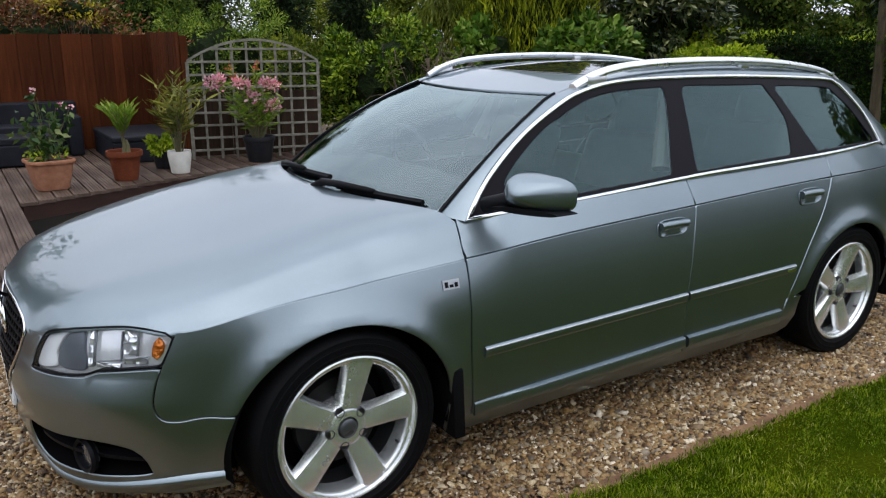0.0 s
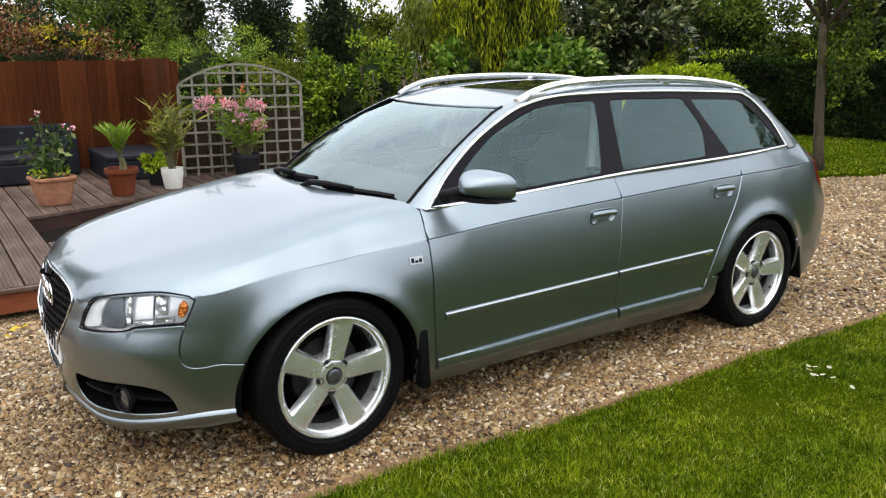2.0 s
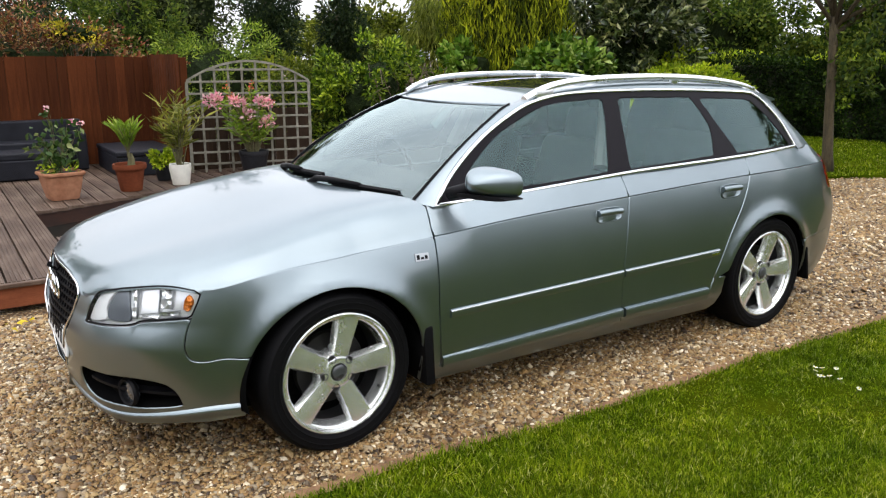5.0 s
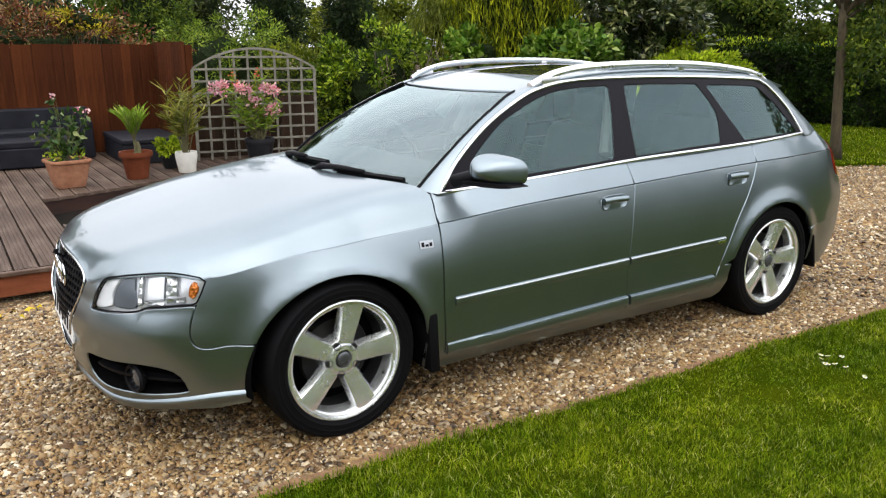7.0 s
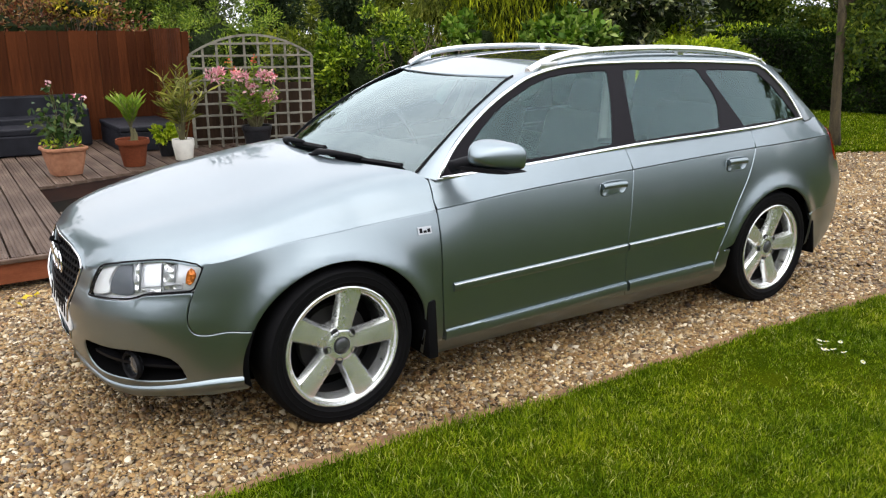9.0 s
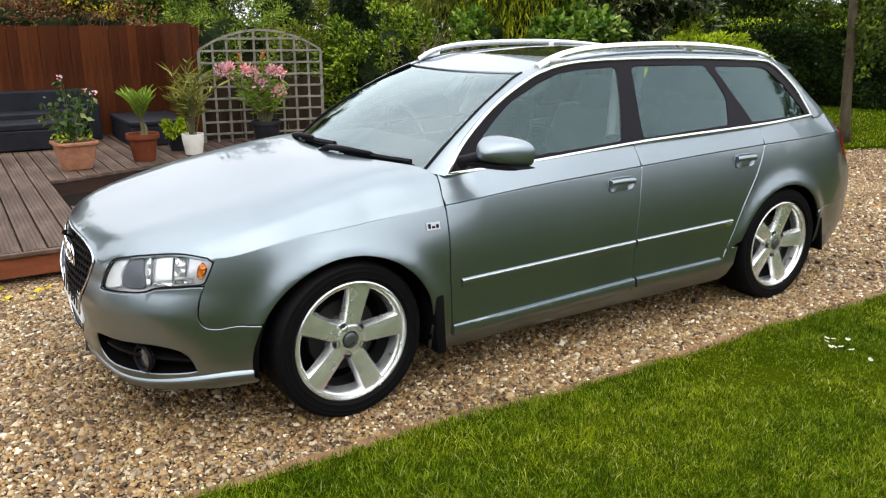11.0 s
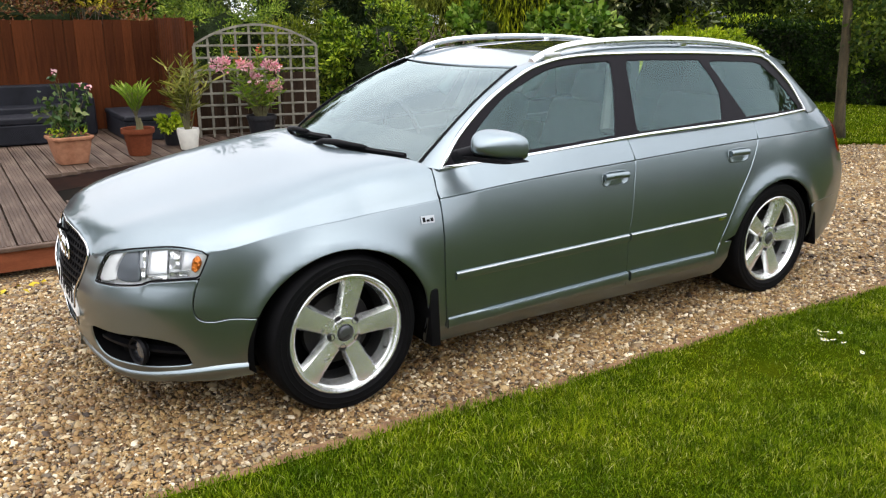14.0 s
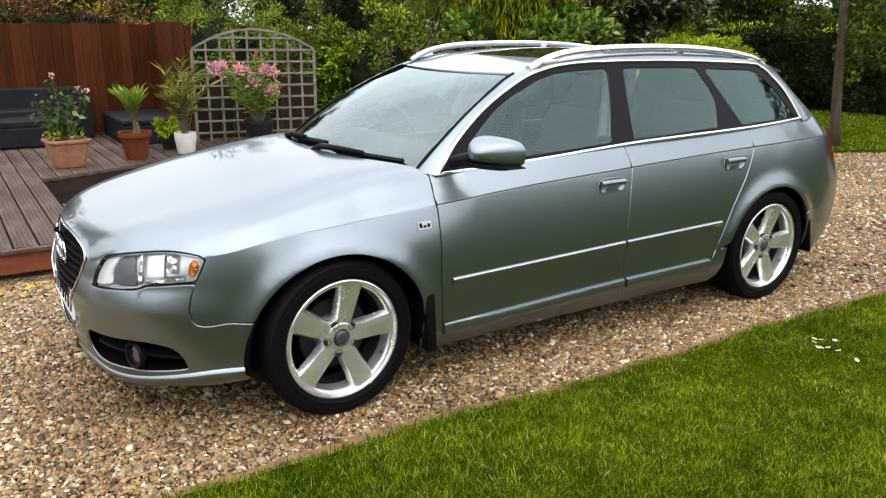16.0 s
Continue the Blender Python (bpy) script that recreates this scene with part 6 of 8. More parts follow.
def build_car():
    car = thing("estate_car", "grey metallic estate car parked on the gravel drive", "car")
    two = (car, car)
    # seams shared by the panels
    lamp_low = [(-0.535, 0.612), (-0.619, 0.607), (-0.718, 0.598), (-0.766, 0.582), (-0.876, 0.572), (-0.990, 0.567)]

    # front bumper, from arch to arch round the nose
    S0 = S_FRONT
    near = [(-0.345, 0.450)] + arch_line(0, 158, 194, 10) + [(-0.372, 0.215)]
    near += [(-0.50, 0.200), (-0.66, 0.190), (-0.85, 0.178), (-1.1, 0.168), (S0 + 0.05, 0.165)]
    up = curve([(-0.345, 0.4505), (-0.431, 0.4535), (-0.497, 0.4465), (-0.545, 0.4565), (-0.565, 0.495), (-0.560, 0.548), (-0.541, 0.603)], 0.012)
    up += [(x, z - 0.006) for x, z in curve(lamp_low, 0.02)[1:]]
    up += [(-0.999, 0.574), (-0.980, 0.620), (-0.960, 0.657), (-0.968, 0.662), (-1.058, 0.650), (-1.070, 0.642), (-1.088, 0.606), (-1.119, 0.546), (-1.170, 0.480), (-1.222, 0.395), (-1.262, 0.340), (-1.288, 0.300), (S0 + 0.05, 0.296)]
    mirror = lambda P: [(2 * S0 - a, b) for a, b in P][::-1]
    outline = [tuple(p) for p in up] + mirror([tuple(p) for p in up]) + mirror([tuple(p) for p in near[::-1]]) + [tuple(p) for p in near[::-1]]
    inlet = curve([(-1.085, 0.360), (-0.875, 0.381), (-0.735, 0.383), (-0.639, 0.361), (-0.601, 0.317), (-0.589, 0.279), (-0.711, 0.262), (-0.816, 0.257), (-1.065, 0.258)], 0.02, True)
    V, F, N = panel_mesh(flank_round, outline, [inlet, mirror(inlet)], 0.028, 0.012)
    bumper = piece("front_bumper", V, F, M_PAINT, car, smooth=True, normals=N)

    # inlet backs, slats and fog lamps
    def deeper(d):
        def g(s, z):
            p, n = surf_normals(flank, np.stack([np.ravel(s), np.ravel(z)], 1), CENTRE)
            return (p - n * d).reshape(*np.shape(s), 3)
        return g
    big = [(a, b) for a, b in inner_ring(thin(inlet, 0.006)[::-1] if area(inlet) < 0 else thin(inlet, 0.006), -0.045)]
    # near-black sheets and walls stand in for the shade deep in the inlets
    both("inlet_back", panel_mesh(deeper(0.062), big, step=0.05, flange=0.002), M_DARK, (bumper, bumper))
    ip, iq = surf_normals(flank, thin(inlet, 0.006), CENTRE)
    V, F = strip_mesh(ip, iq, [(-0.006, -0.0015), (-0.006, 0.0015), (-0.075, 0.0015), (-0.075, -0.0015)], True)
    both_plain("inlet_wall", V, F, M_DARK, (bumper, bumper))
    p, n = flank_path([(-1.06, 0.318), (-0.85, 0.318), (-0.72, 0.317), (-0.61, 0.312)], 0.03)
    V, F = strip_mesh(p - n * 0.035, n, [(0.012, -0.006), (0.012, 0.006), (-0.02, 0.006), (-0.02, -0.006)])
    both_plain("inlet_slat", V, F, M_BLACKTRIM, (bumper, bumper))
    fp, fn = surf_normals(flank, np.array([(-0.812, 0.308)]), CENTRE)
    q = Vector((-0.94, -0.34, 0.0)).to_track_quat("Z", "Y").to_matrix()
    ring, face = lathe([(0.030, 0.0), (0.052, 0.0), (0.056, 0.012), (0.050, 0.022), (0.042, 0.018), (0.040, 0.0)], 32)
    place = lambda W: np.array([tuple(q @ Vector(w)) for w in W]) + fp[0] - fn[0] * 0.030
    both_plain("fog_lamp_ring", place(ring), [tuple(f) for f in face], M_BLACKTRIM, (bumper, bumper))
    lens, lf = lathe([(0.0005, 0.012), (0.02, 0.0105), (0.041, 0.004), (0.041, -0.01)], 28)
    both_plain("fog_lamp", place(lens), [tuple(f) for f in lf], M_LENS_DARK, (bumper, bumper))

    # lip under the bumper
    lip = np.array(curve([(-0.385, 0.252), (-0.50, 0.248), (-0.66, 0.230), (-0.85, 0.208), (-1.05, 0.197), (-1.25, 0.192), (S0, 0.190)], 0.03))
    lip = np.concatenate([lip, np.array([(2 * S0 - a, b) for a, b in lip[:-1]])[::-1]])
    lp, ln = surf_normals(flank_round, lip, CENTRE)
    ln[:, 2] = 0
    ln /= np.linalg.norm(ln, axis=1)[:, None]
    V, F = strip_mesh(lp, ln, [(-0.010, 0.030), (0.002, 0.018), (0.011, 0.005), (0.015, -0.003), (0.013, -0.011), (0.000, -0.026), (-0.02, -0.028)])
    ob = piece("front_lip", V, F, M_PAINT, bumper, smooth=True)
    ob.data.set_sharp_from_angle(angle=radians(50))

    # grille: dark mesh, chrome frame, emblem
    grille = new("grille")
    grille.parent = car
    g_half = [(S0, 0.708), (-1.295, 0.700), (-1.175, 0.688), (-1.110, 0.672), (-1.080, 0.645), (-1.097, 0.606), (-1.128, 0.546), (-1.179, 0.480), (-1.231, 0.395), (-1.271, 0.340), (-1.296, 0.306), (-1.33, 0.302), (S0, 0.302)]
    gl = [tuple(p) for p in g_half[1:-1]]
    whole = gl + [(2 * S0 - a, b) for a, b in gl][::-1]
    def back(s, z):
        p, n = surf_normals(flank_round, np.stack([np.ravel(s), np.ravel(z)], 1), CENTRE)
        n[:, 2] = 0
        return (p - n * 0.05).reshape(*np.shape(s), 3)
    # dark sheet in place of the shade behind the grille
    V, F, N = panel_mesh(back, whole, step=0.05, flange=0.002)
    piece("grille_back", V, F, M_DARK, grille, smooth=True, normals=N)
    mesh = mesh_grid(whole)
    V, F = mesh
    tagged(piece("grille_mesh", V, F, M_BLACKTRIM, grille), kind="stuff")
    frame_pts = np.array(curve(whole, 0.02, True))
    p, n = surf_normals(flank_round, frame_pts, CENTRE)
    V, F = strip_mesh(p + n * 0.002, n, half_round(0.008, 0.003), True)
    ob = piece("grille_frame", V, F, M_CHROME, grille, "bright chrome grille frame", smooth=True)
    for k in range(4):
        yy = (k - 1.5) * 0.062
        sg = S0 - yy
        pc = flank_round(np.array([sg]), np.array([0.612]))[0]
        V, F = [], []
        m = 28
        for i in range(m):
            a = 2 * math.pi * i / m
            for j in range(6):
                b = 2 * math.pi * j / 6
                r = 0.041 + 0.0055 * math.cos(b)
                V.append((pc[0] + 0.002 + 0.0055 * math.sin(b), pc[1] + r * math.cos(a), pc[2] + r * math.sin(a)))
        F = [(i * 6 + j, i * 6 + (j + 1) % 6, ((i + 1) % m) * 6 + (j + 1) % 6, ((i + 1) % m) * 6 + j) for i in range(m) for j in range(6)]
        piece("emblem_ring", V, F, M_CHROME, grille, smooth=True)
    plate = part("number_plate", box_bm((0.012, 0.50, 0.108), (0, 0, 0), 0.004), M_PLATE, bumper, "white number plate")
    plate.matrix_local = pose(-0.860, 0, 0.425, 0, 6, 0)
    for k in range(7):
        part("plate_bar", box_bm((0.003, 0.026, 0.058), (-0.0075, -0.20 + 0.066 * k + (0.02 if k > 3 else 0), 0), 0.001), M_BLACKTRIM, plate)

    # bonnet
    front = [flank(s, spline(HOOD_EDGE, s) - 0.001)[:2] for s in np.linspace(S0 + 0.001, -0.51, 50)]
    side = [flank(s, spline(HOOD_EDGE, s) + 0.0015)[:2] for s in np.linspace(-0.49, 0.448, 48)]
    rear = [(0.444, -0.80), (0.438, -0.72), (0.436, -0.662), (0.365, -0.56), (0.30, -0.40), (0.26, -0.2), (0.245, 0.0)]
    rear = curve(rear[2:], 0.03)
    right = [tuple(p) for p in front] + [tuple(p) for p in side] + [tuple(flank(a, b)[:2]) for a, b in ((0.450, 0.815), (0.4535, 0.83), (0.458, 0.85), (0.463, 0.868), (0.468, 0.888), (0.471, 0.900))] + [(0.466, -0.725), (0.452, -0.69)] + [tuple(p) for p in rear]
    left = [(x, -y) for x, y in right][::-1]
    V, F, N = panel_mesh(hood, right[1:-1] + left[1:-1], step=0.024, flange=0.016, soft=0.002, ref=np.array([0, 0, -3.0]))
    piece("bonnet", V, F, M_PAINT, car, smooth=True, normals=N)

    # front wings
    wing = [(s, float(spline(HOOD_EDGE, s)) - 0.0025) for s in np.linspace(-0.492, 0.446, 48)]
    wing += curve([(0.449, 0.78), (0.449, 0.519), (0.464, 0.277), (0.464, 0.165)], 0.03) + [(0.40, 0.165), (0.372, 0.20)]
    wing += arch_line(0, 0, 156, 44) + curve([(-0.341, 0.456), (-0.431, 0.4575), (-0.497, 0.4505), (-0.541, 0.4600), (-0.5605, 0.496), (-0.5555, 0.548), (-0.537, 0.603), (-0.494, 0.697)], 0.012)
    wings = both("front_wing", panel_mesh(flank, wing, step=0.026, soft=0.0022), M_PAINT, two)
    both_plain("wing_badge", *strip_box(0.349, 0.411, 0.712, 0.742, 0.004), M_STRIP, wings, "small silver badge", smooth=False)
    for a, b, c, d in ((0.356, 0.368, 0.718, 0.736), (0.373, 0.387, 0.718, 0.727), (0.392, 0.404, 0.718, 0.732)):
        both_plain("badge_bar", *strip_box(a, b, c, d, 0.0052), M_BLACKTRIM, wings, smooth=False)

    # doors below the belt
    shut = [(1.543, 0.960), (1.548, 0.861), (1.527, 0.725), (1.506, 0.497), (1.512, 0.32), (1.520, 0.245)]
    back_edge = [(2.480, 0.993), (2.467, 0.897), (2.398, 0.760), (2.284, 0.585), (2.195, 0.386), (2.175, 0.316), (2.172, 0.250)]
    crease = lambda a, b, d: [(s, float(spline(CREASE, s)) + d) for s in np.linspace(a, b, max(3, int((b - a) / 0.03)))]
    over = lambda P: [p for p in P if p[1] > float(spline(CREASE, p[0])) + 0.006]
    below = lambda P: [p for p in P if p[1] < float(spline(CREASE, p[0])) - 0.006]
    C = 0.0022
    edge_f = curve([(0.4705, 0.245), (0.4705, 0.277), (0.4558, 0.519), (0.4558, 0.80), (0.468, 0.86), (0.480, 0.909)], 0.02)
    sh = [tuple(p) for p in curve(shut, 0.02)]
    be = [tuple(p) for p in curve(back_edge, 0.02)]
    low = crease(0.4558, 1.544, -C) + [(a - 0.003, b) for a, b in below(sh)] + curve([(1.50, 0.243), (1.0, 0.240), (0.50, 0.240)], 0.04) + below([tuple(p) for p in edge_f])
    front_doors = both("front_door", panel_mesh(flank, low, step=0.028, soft=0.0018), M_PAINT, two)
    high = crease(0.4565, 1.544, C)[::-1] + over([tuple(p) for p in edge_f]) + curve([(0.49, 0.909), (0.933, 0.925), (1.54, 0.959)], 0.03)[1:] + [(a - 0.003, b) for a, b in over(sh)]
    both("door_shoulder", panel_mesh(flank, high, step=0.028, soft=0.0018), M_PAINT, front_doors)
    low = crease(1.552, 2.462, -C) + [(a - 0.003, b) for a, b in below(be)] + curve([(2.16, 0.246), (1.54, 0.243)], 0.04) + [(a + 0.003, b) for a, b in below(sh)][::-1]
    rear_doors = both("rear_door", panel_mesh(flank, low, step=0.028, soft=0.0018), M_PAINT, two)
    high = crease(1.552, 2.462, C)[::-1] + [(a + 0.003, b) for a, b in over(sh)][::-1] + curve([(1.56, 0.961), (1.875, 0.976), (2.465, 0.9915)], 0.03) + [(a - 0.003, b) for a, b in over(be)]
    both("door_shoulder", panel_mesh(flank, high, step=0.028, soft=0.0018), M_PAINT, rear_doors)

    # rubbing strips, sill blades, handles
    for doors, a, b, za, zb in ((front_doors, 0.506, 1.498, 0.475, 0.4985), (rear_doors, 1.512, 2.203, 0.499, 0.512)):
        p, n = flank_path([(a, za), (b, zb)], 0.03)
        V, F = strip_mesh(p, n, [(-0.006, -0.022), (0.007, -0.021), (0.011, -0.012), (0.010, 0.006), (0.0085, 0.011), (0.002, 0.0155), (-0.006, 0.016)])
        both_plain("rubbing_strip", V, F, M_PAINT, doors)
        V, F = strip_mesh(p, n, [(0.0090, 0.0050), (0.0115, 0.0065), (0.0115, 0.0090), (0.0085, 0.0125)])
        both_plain("strip_trim", V, F, M_STRIP, doors, "bright line on the rubbing strip")
    p, n = flank_path([(2.140, 0.5045), (2.196, 0.5060)], 0.02)
    V, F = strip_mesh(p, n, [(-0.004, -0.006), (0.0125, -0.006), (0.0125, 0.006), (-0.004, 0.006)])
    both_plain("strip_badge", V, F, M_CHROME, rear_doors)
    for doors, a, b, za, zb in ((front_doors, 0.474, 1.511, 0.287, 0.318), (rear_doors, 1.529, 2.142, 0.317, 0.323)):
        p, n = flank_path([(a, za), (b, zb)], 0.03)
        n[:, 2] = 0
        n /= np.linalg.norm(n, axis=1)[:, None]
        grow = np.clip((p[:, 0] - a) / 0.25, 0.35, 1) if a < 1 else np.ones(len(p))
        prof = [(-0.010, 0.003), (0.007, 0.001), (0.0155, -0.004), (0.0175, -0.010), (0.0172, -0.036), (0.0150, -0.043), (0.008, -0.047), (-0.022, -0.049)]
        V, F = strip_mesh(p, n, prof)
        k = len(prof)
        V = V.reshape(-1, k, 3)
        V = (p[:, None] + (V - p[:, None]) * np.stack([grow, grow, 0 * grow + 1], 1)[:, None]).reshape(-1, 3)
        # sideways runs along the up direction here
        both_plain("sill_blade", V, F, M_PAINT, doors, angle=30)
    for doors, s0, s1, z0, z1 in ((front_doors, 1.325, 1.486, 0.822, 0.758), (rear_doors, 2.214, 2.368, 0.857, 0.789)):
        handle_pair(doors, s0, s1, z0, z1)

    # rocker between the arches
    rock = [(0.40, 0.158), (0.40, 0.205), (0.474, 0.236)] + curve([(0.55, 0.236), (1.5, 0.239), (2.17, 0.242)], 0.1) + [(2.182, 0.30), (2.20, 0.365)] + arch_line(1, 172, 188, 5) + [(2.262, 0.20), (2.235, 0.165), (2.0, 0.158), (1.0, 0.156)]
    both("rocker_panel", panel_mesh(flank, rock, step=0.035, drop=0.006), M_PAINT, two)

    # rear quarter
    high = crease(2.472, 3.330, C)[::-1] + [(a + 0.003, b) for a, b in over(be)][::-1] + curve([(2.49, 0.993), (2.95, 1.009), (3.05, 1.011), (3.15, 1.009), (3.235, 1.003), (3.285, 0.982), (3.322, 0.950), (3.333, 0.922)], 0.03)
    low = crease(2.472, 3.308, -C) + [(3.316, 0.88), (3.345, 0.755), (3.39, 0.730), (3.60, 0.722), (3.72, 0.72), (3.72, 0.50)]
    low += curve([(3.60, 0.498), (3.3, 0.492), (3.03, 0.486)], 0.03) + arch_line(1, 29, 166, 40) + [(2.235, 0.375), (2.20, 0.345)] + [(a + 0.003, b) for a, b in below(be) if b > 0.36][::-1]
    quarters = both("rear_quarter_panel", panel_mesh(flank, low, step=0.028, soft=0.0018), M_PAINT, two)
    both("quarter_shoulder", panel_mesh(flank, high, step=0.028, soft=0.0018), M_PAINT, quarters)
    rb = curve([(3.025, 0.4835), (3.3, 0.4895), (3.7, 0.497), (S_REAR - 0.03, 0.497)], 0.04)
    rb_low = [(3.02, 0.315), (3.03, 0.24), (3.2, 0.225), (3.6, 0.22), (S_REAR - 0.03, 0.22)]
    rb_half = rb[::-1] + arch_line(1, 27, 2, 8) + rb_low
    rmirror = lambda P: [(2 * S_REAR - a, b) for a, b in P][::-1]
    rb_all = [tuple(p) for p in rb_half] + rmirror([tuple(p) for p in rb_half])
    V, F, N = panel_mesh(flank_round, rb_all, step=0.035, flange=0.010, soft=0.0012, drop=0.0015)
    piece("rear_bumper", V, F, M_PAINT, car, smooth=True, normals=N)
    lampo = curve([(3.322, 0.902), (3.36, 0.930), (3.75, 0.925), (3.88, 0.90), (3.88, 0.745), (3.70, 0.728), (3.40, 0.735), (3.352, 0.756), (3.324, 0.87)], 0.03, True)
    both("tail_lamp", panel_mesh(flank, lampo, step=0.03), M_RED, two, "red tail lamp")
    hatch = [(3.89, 0.93), (3.89, 0.74), (3.72, 0.72), (3.71, 0.505), (S_REAR - 0.03, 0.505)]
    hatch_all = [tuple(p) for p in hatch] + rmirror([tuple(p) for p in hatch])
    V, F, N = panel_mesh(flank_round, hatch_all, step=0.04, flange=0.02)
    gate = piece("tailgate", V, F, M_PAINT, car, smooth=True, normals=N)

    # window surround, pillars and panes
    dlo = [(0.511, 0.907), (0.633, 1.026), (0.819, 1.155), (1.015, 1.253), (1.15, 1.301), (1.338, 1.334), (1.637, 1.345), (2.081, 1.342), (2.626, 1.32), (2.728, 1.301), (2.788, 1.266), (2.899, 1.158), (2.966, 1.038), (2.977, 1.012)]
    dlo_low = [(2.977, 1.012), (2.495, 0.993), (1.892, 0.977), (1.543, 0.964), (0.958, 0.927), (0.511, 0.907)]
    ring = curve(dlo, 0.03) + curve(dlo_low, 0.04)[1:-1]
    panes = {"front": curve([(0.683, 0.941), (0.705, 1.019), (0.884, 1.152), (1.036, 1.223), (1.186, 1.277), (1.331, 1.301), (1.565, 1.311)], 0.03) + curve([(1.579, 1.299), (1.552, 1.197), (1.476, 0.988)], 0.03) + [(1.461, 0.979), (1.028, 0.953)],
             "rear": curve([(1.678, 1.299), (1.7, 1.312), (2.173, 1.305)], 0.03) + curve([(2.186, 1.299), (2.246, 1.197), (2.263, 1.131), (2.231, 1.017)], 0.03) + [(2.215, 1.009), (1.92, 0.998), (1.621, 0.985), (1.618, 0.997)],
             "quarter": curve([(2.255, 1.288), (2.276, 1.297), (2.629, 1.282), (2.691, 1.26)], 0.03) + curve([(2.79, 1.186), (2.919, 1.038)], 0.03) + [(2.922, 1.024), (2.621, 1.018), (2.426, 1.012)]}
    cut = [panes[k] for k in ("front", "rear", "quarter")]
    both("window_surround", panel_mesh(glass, ring, cut, 0.035, 0.012, drop=0.004), M_PILLAR, two, "gloss black window pillars")
    for k, parents in (("front", front_doors), ("rear", rear_doors), ("quarter", two)):
        P = thin(panes[k], 0.006)
        P = P if area(P) > 0 else P[::-1]
        a, b = both("side_window", panel_mesh(glass, inner_ring(P, -0.004), step=0.05, flange=0.003, drop=0.0075), M_GLASS, parents, "grey tinted window glass")
        a.visible_shadow = b.visible_shadow = False
    loop = np.array(ring)
    p, n = surf_normals(glass, loop, CENTRE)
    V, F = strip_mesh(p, n, half_round(0.017, 0.006), True)
    both_plain("window_trim", V, F, M_CHROME, two, "bright chrome window trim")

    # pillar and roof side
    n_key = len(PILLAR)
    Cc, Ee = [], []
    for i in range(n_key - 1):
        for t in np.linspace(0, 1, 9)[: 9 if i == n_key - 2 else 8]:
            Cc.append(cr([c for c, e in PILLAR], i, t))
            Ee.append(cr([e for c, e in PILLAR], i, t))
    Cc = np.array(Cc)
    c3 = glass(Cc[:, 0], Cc[:, 1])
    e3 = np.array(Ee)
    e3[:, 0] += lean_back(e3[:, 0], e3[:, 2] - spline(BELT, e3[:, 0]))
    T = np.gradient(c3 + e3, axis=0)
    W = e3 - c3
    Nn = np.cross(T, W)
    Nn /= np.linalg.norm(Nn, axis=1)[:, None]
    flip = np.sum((c3 - CENTRE) * Nn, 1) < 0
    Nn[flip] *= -1
    rows = []
    U = (-0.03, 0.0, 0.15, 0.32, 0.5, 0.68, 0.85, 1.0)
    for u in U:
        rows.append(c3 + W * max(u, 0) + Nn * (0.005 * 4 * max(u, 0) * (1 - max(u, 0))) - (Nn * 0.012 if u < 0 else 0))
    V = np.stack(rows, 1).reshape(-1, 3)
    k = len(U)
    F = [(i * k + j, i * k + j + 1, (i + 1) * k + j + 1, (i + 1) * k + j) for i in range(len(c3) - 1) for j in range(k - 1)]
    Nv = np.repeat(Nn[:, None], k, 1).reshape(-1, 3)
    V, F, _ = orient(V, F, Nv)
    both_plain("roof_side", V, F, M_PAINT, two, angle=50)
    V, F = tube([tuple(a + b * 0.003) for a, b in zip(e3[:33], Nn[:33])], 0.0055, 8)
    both_plain("screen_seal", V, F, M_BLACKTRIM, two, "black rubber windscreen seal")

    # roof with sunroof
    E = np.array([e for c, e in PILLAR][4:10])
    edge = curve([tuple(e[:2]) for e in E], 0.04)
    topx = lambda y: 1.082 - 0.065 * (1 - (y / 0.519) ** 2)
    frontal = [(topx(y) + 0.004, y) for y in np.linspace(0.514, -0.514, 24)]
    rearl = [(2.90 + 0.05 * (1 - (y / 0.54) ** 2), y) for y in np.linspace(-0.54, 0.54, 16)]
    outline = frontal + [tuple(p) for p in edge[1:]] + rearl[1:-1] + [(x, -y) for x, y in edge[1:]][::-1]
    sun_hole = [(1.33 - 0.02 * (1 - (y / 0.4) ** 2), y) for y in np.linspace(0.40, -0.40, 14)] + [(1.80, -0.41), (1.80, 0.41)]
    up_ref = np.array([1.9, 0, -5.0])
    V, F, N = panel_mesh(roof, outline, [sun_hole], 0.04, 0.012, ref=up_ref)
    rf = piece("roof", V, F, M_PAINT, car, smooth=True, normals=N)
    sh = thin(sun_hole, 0.006)
    sh = sh if area(sh) > 0 else sh[::-1]
    V, F, N = panel_mesh(roof, inner_ring(sh, 0.004), (), 0.05, 0.01, drop=-0.001, ref=up_ref)
    piece("sunroof", V, F, M_SUNROOF, rf, "dark glass sunroof", smooth=True, normals=N)
    # spoiler over the tailgate
    V, F = [], []
    for i, y in enumerate(np.linspace(-0.54, 0.54, 21)):
        b = 0.05 * (1 - (y / 0.54) ** 2)
        z = spline(ROOF_Z, 2.90) - 0.010 * (y / 0.56) ** 2
        b += 0.02
        V += [(2.895 + b, y, z), (2.97 + b, y, z - 0.022), (3.035 + b, y, z - 0.036), (3.04 + b, y, z - 0.046), (2.95 + b, y, z - 0.052), (2.895 + b, y, z - 0.03)]
        if i:
            F += [(6 * i - 6 + q, 6 * i - 6 + (q + 1) % 6, 6 * i + (q + 1) % 6, 6 * i + q) for q in range(6)]
    F += [(5, 4, 3, 2, 1, 0), tuple(120 + q for q in range(6))]
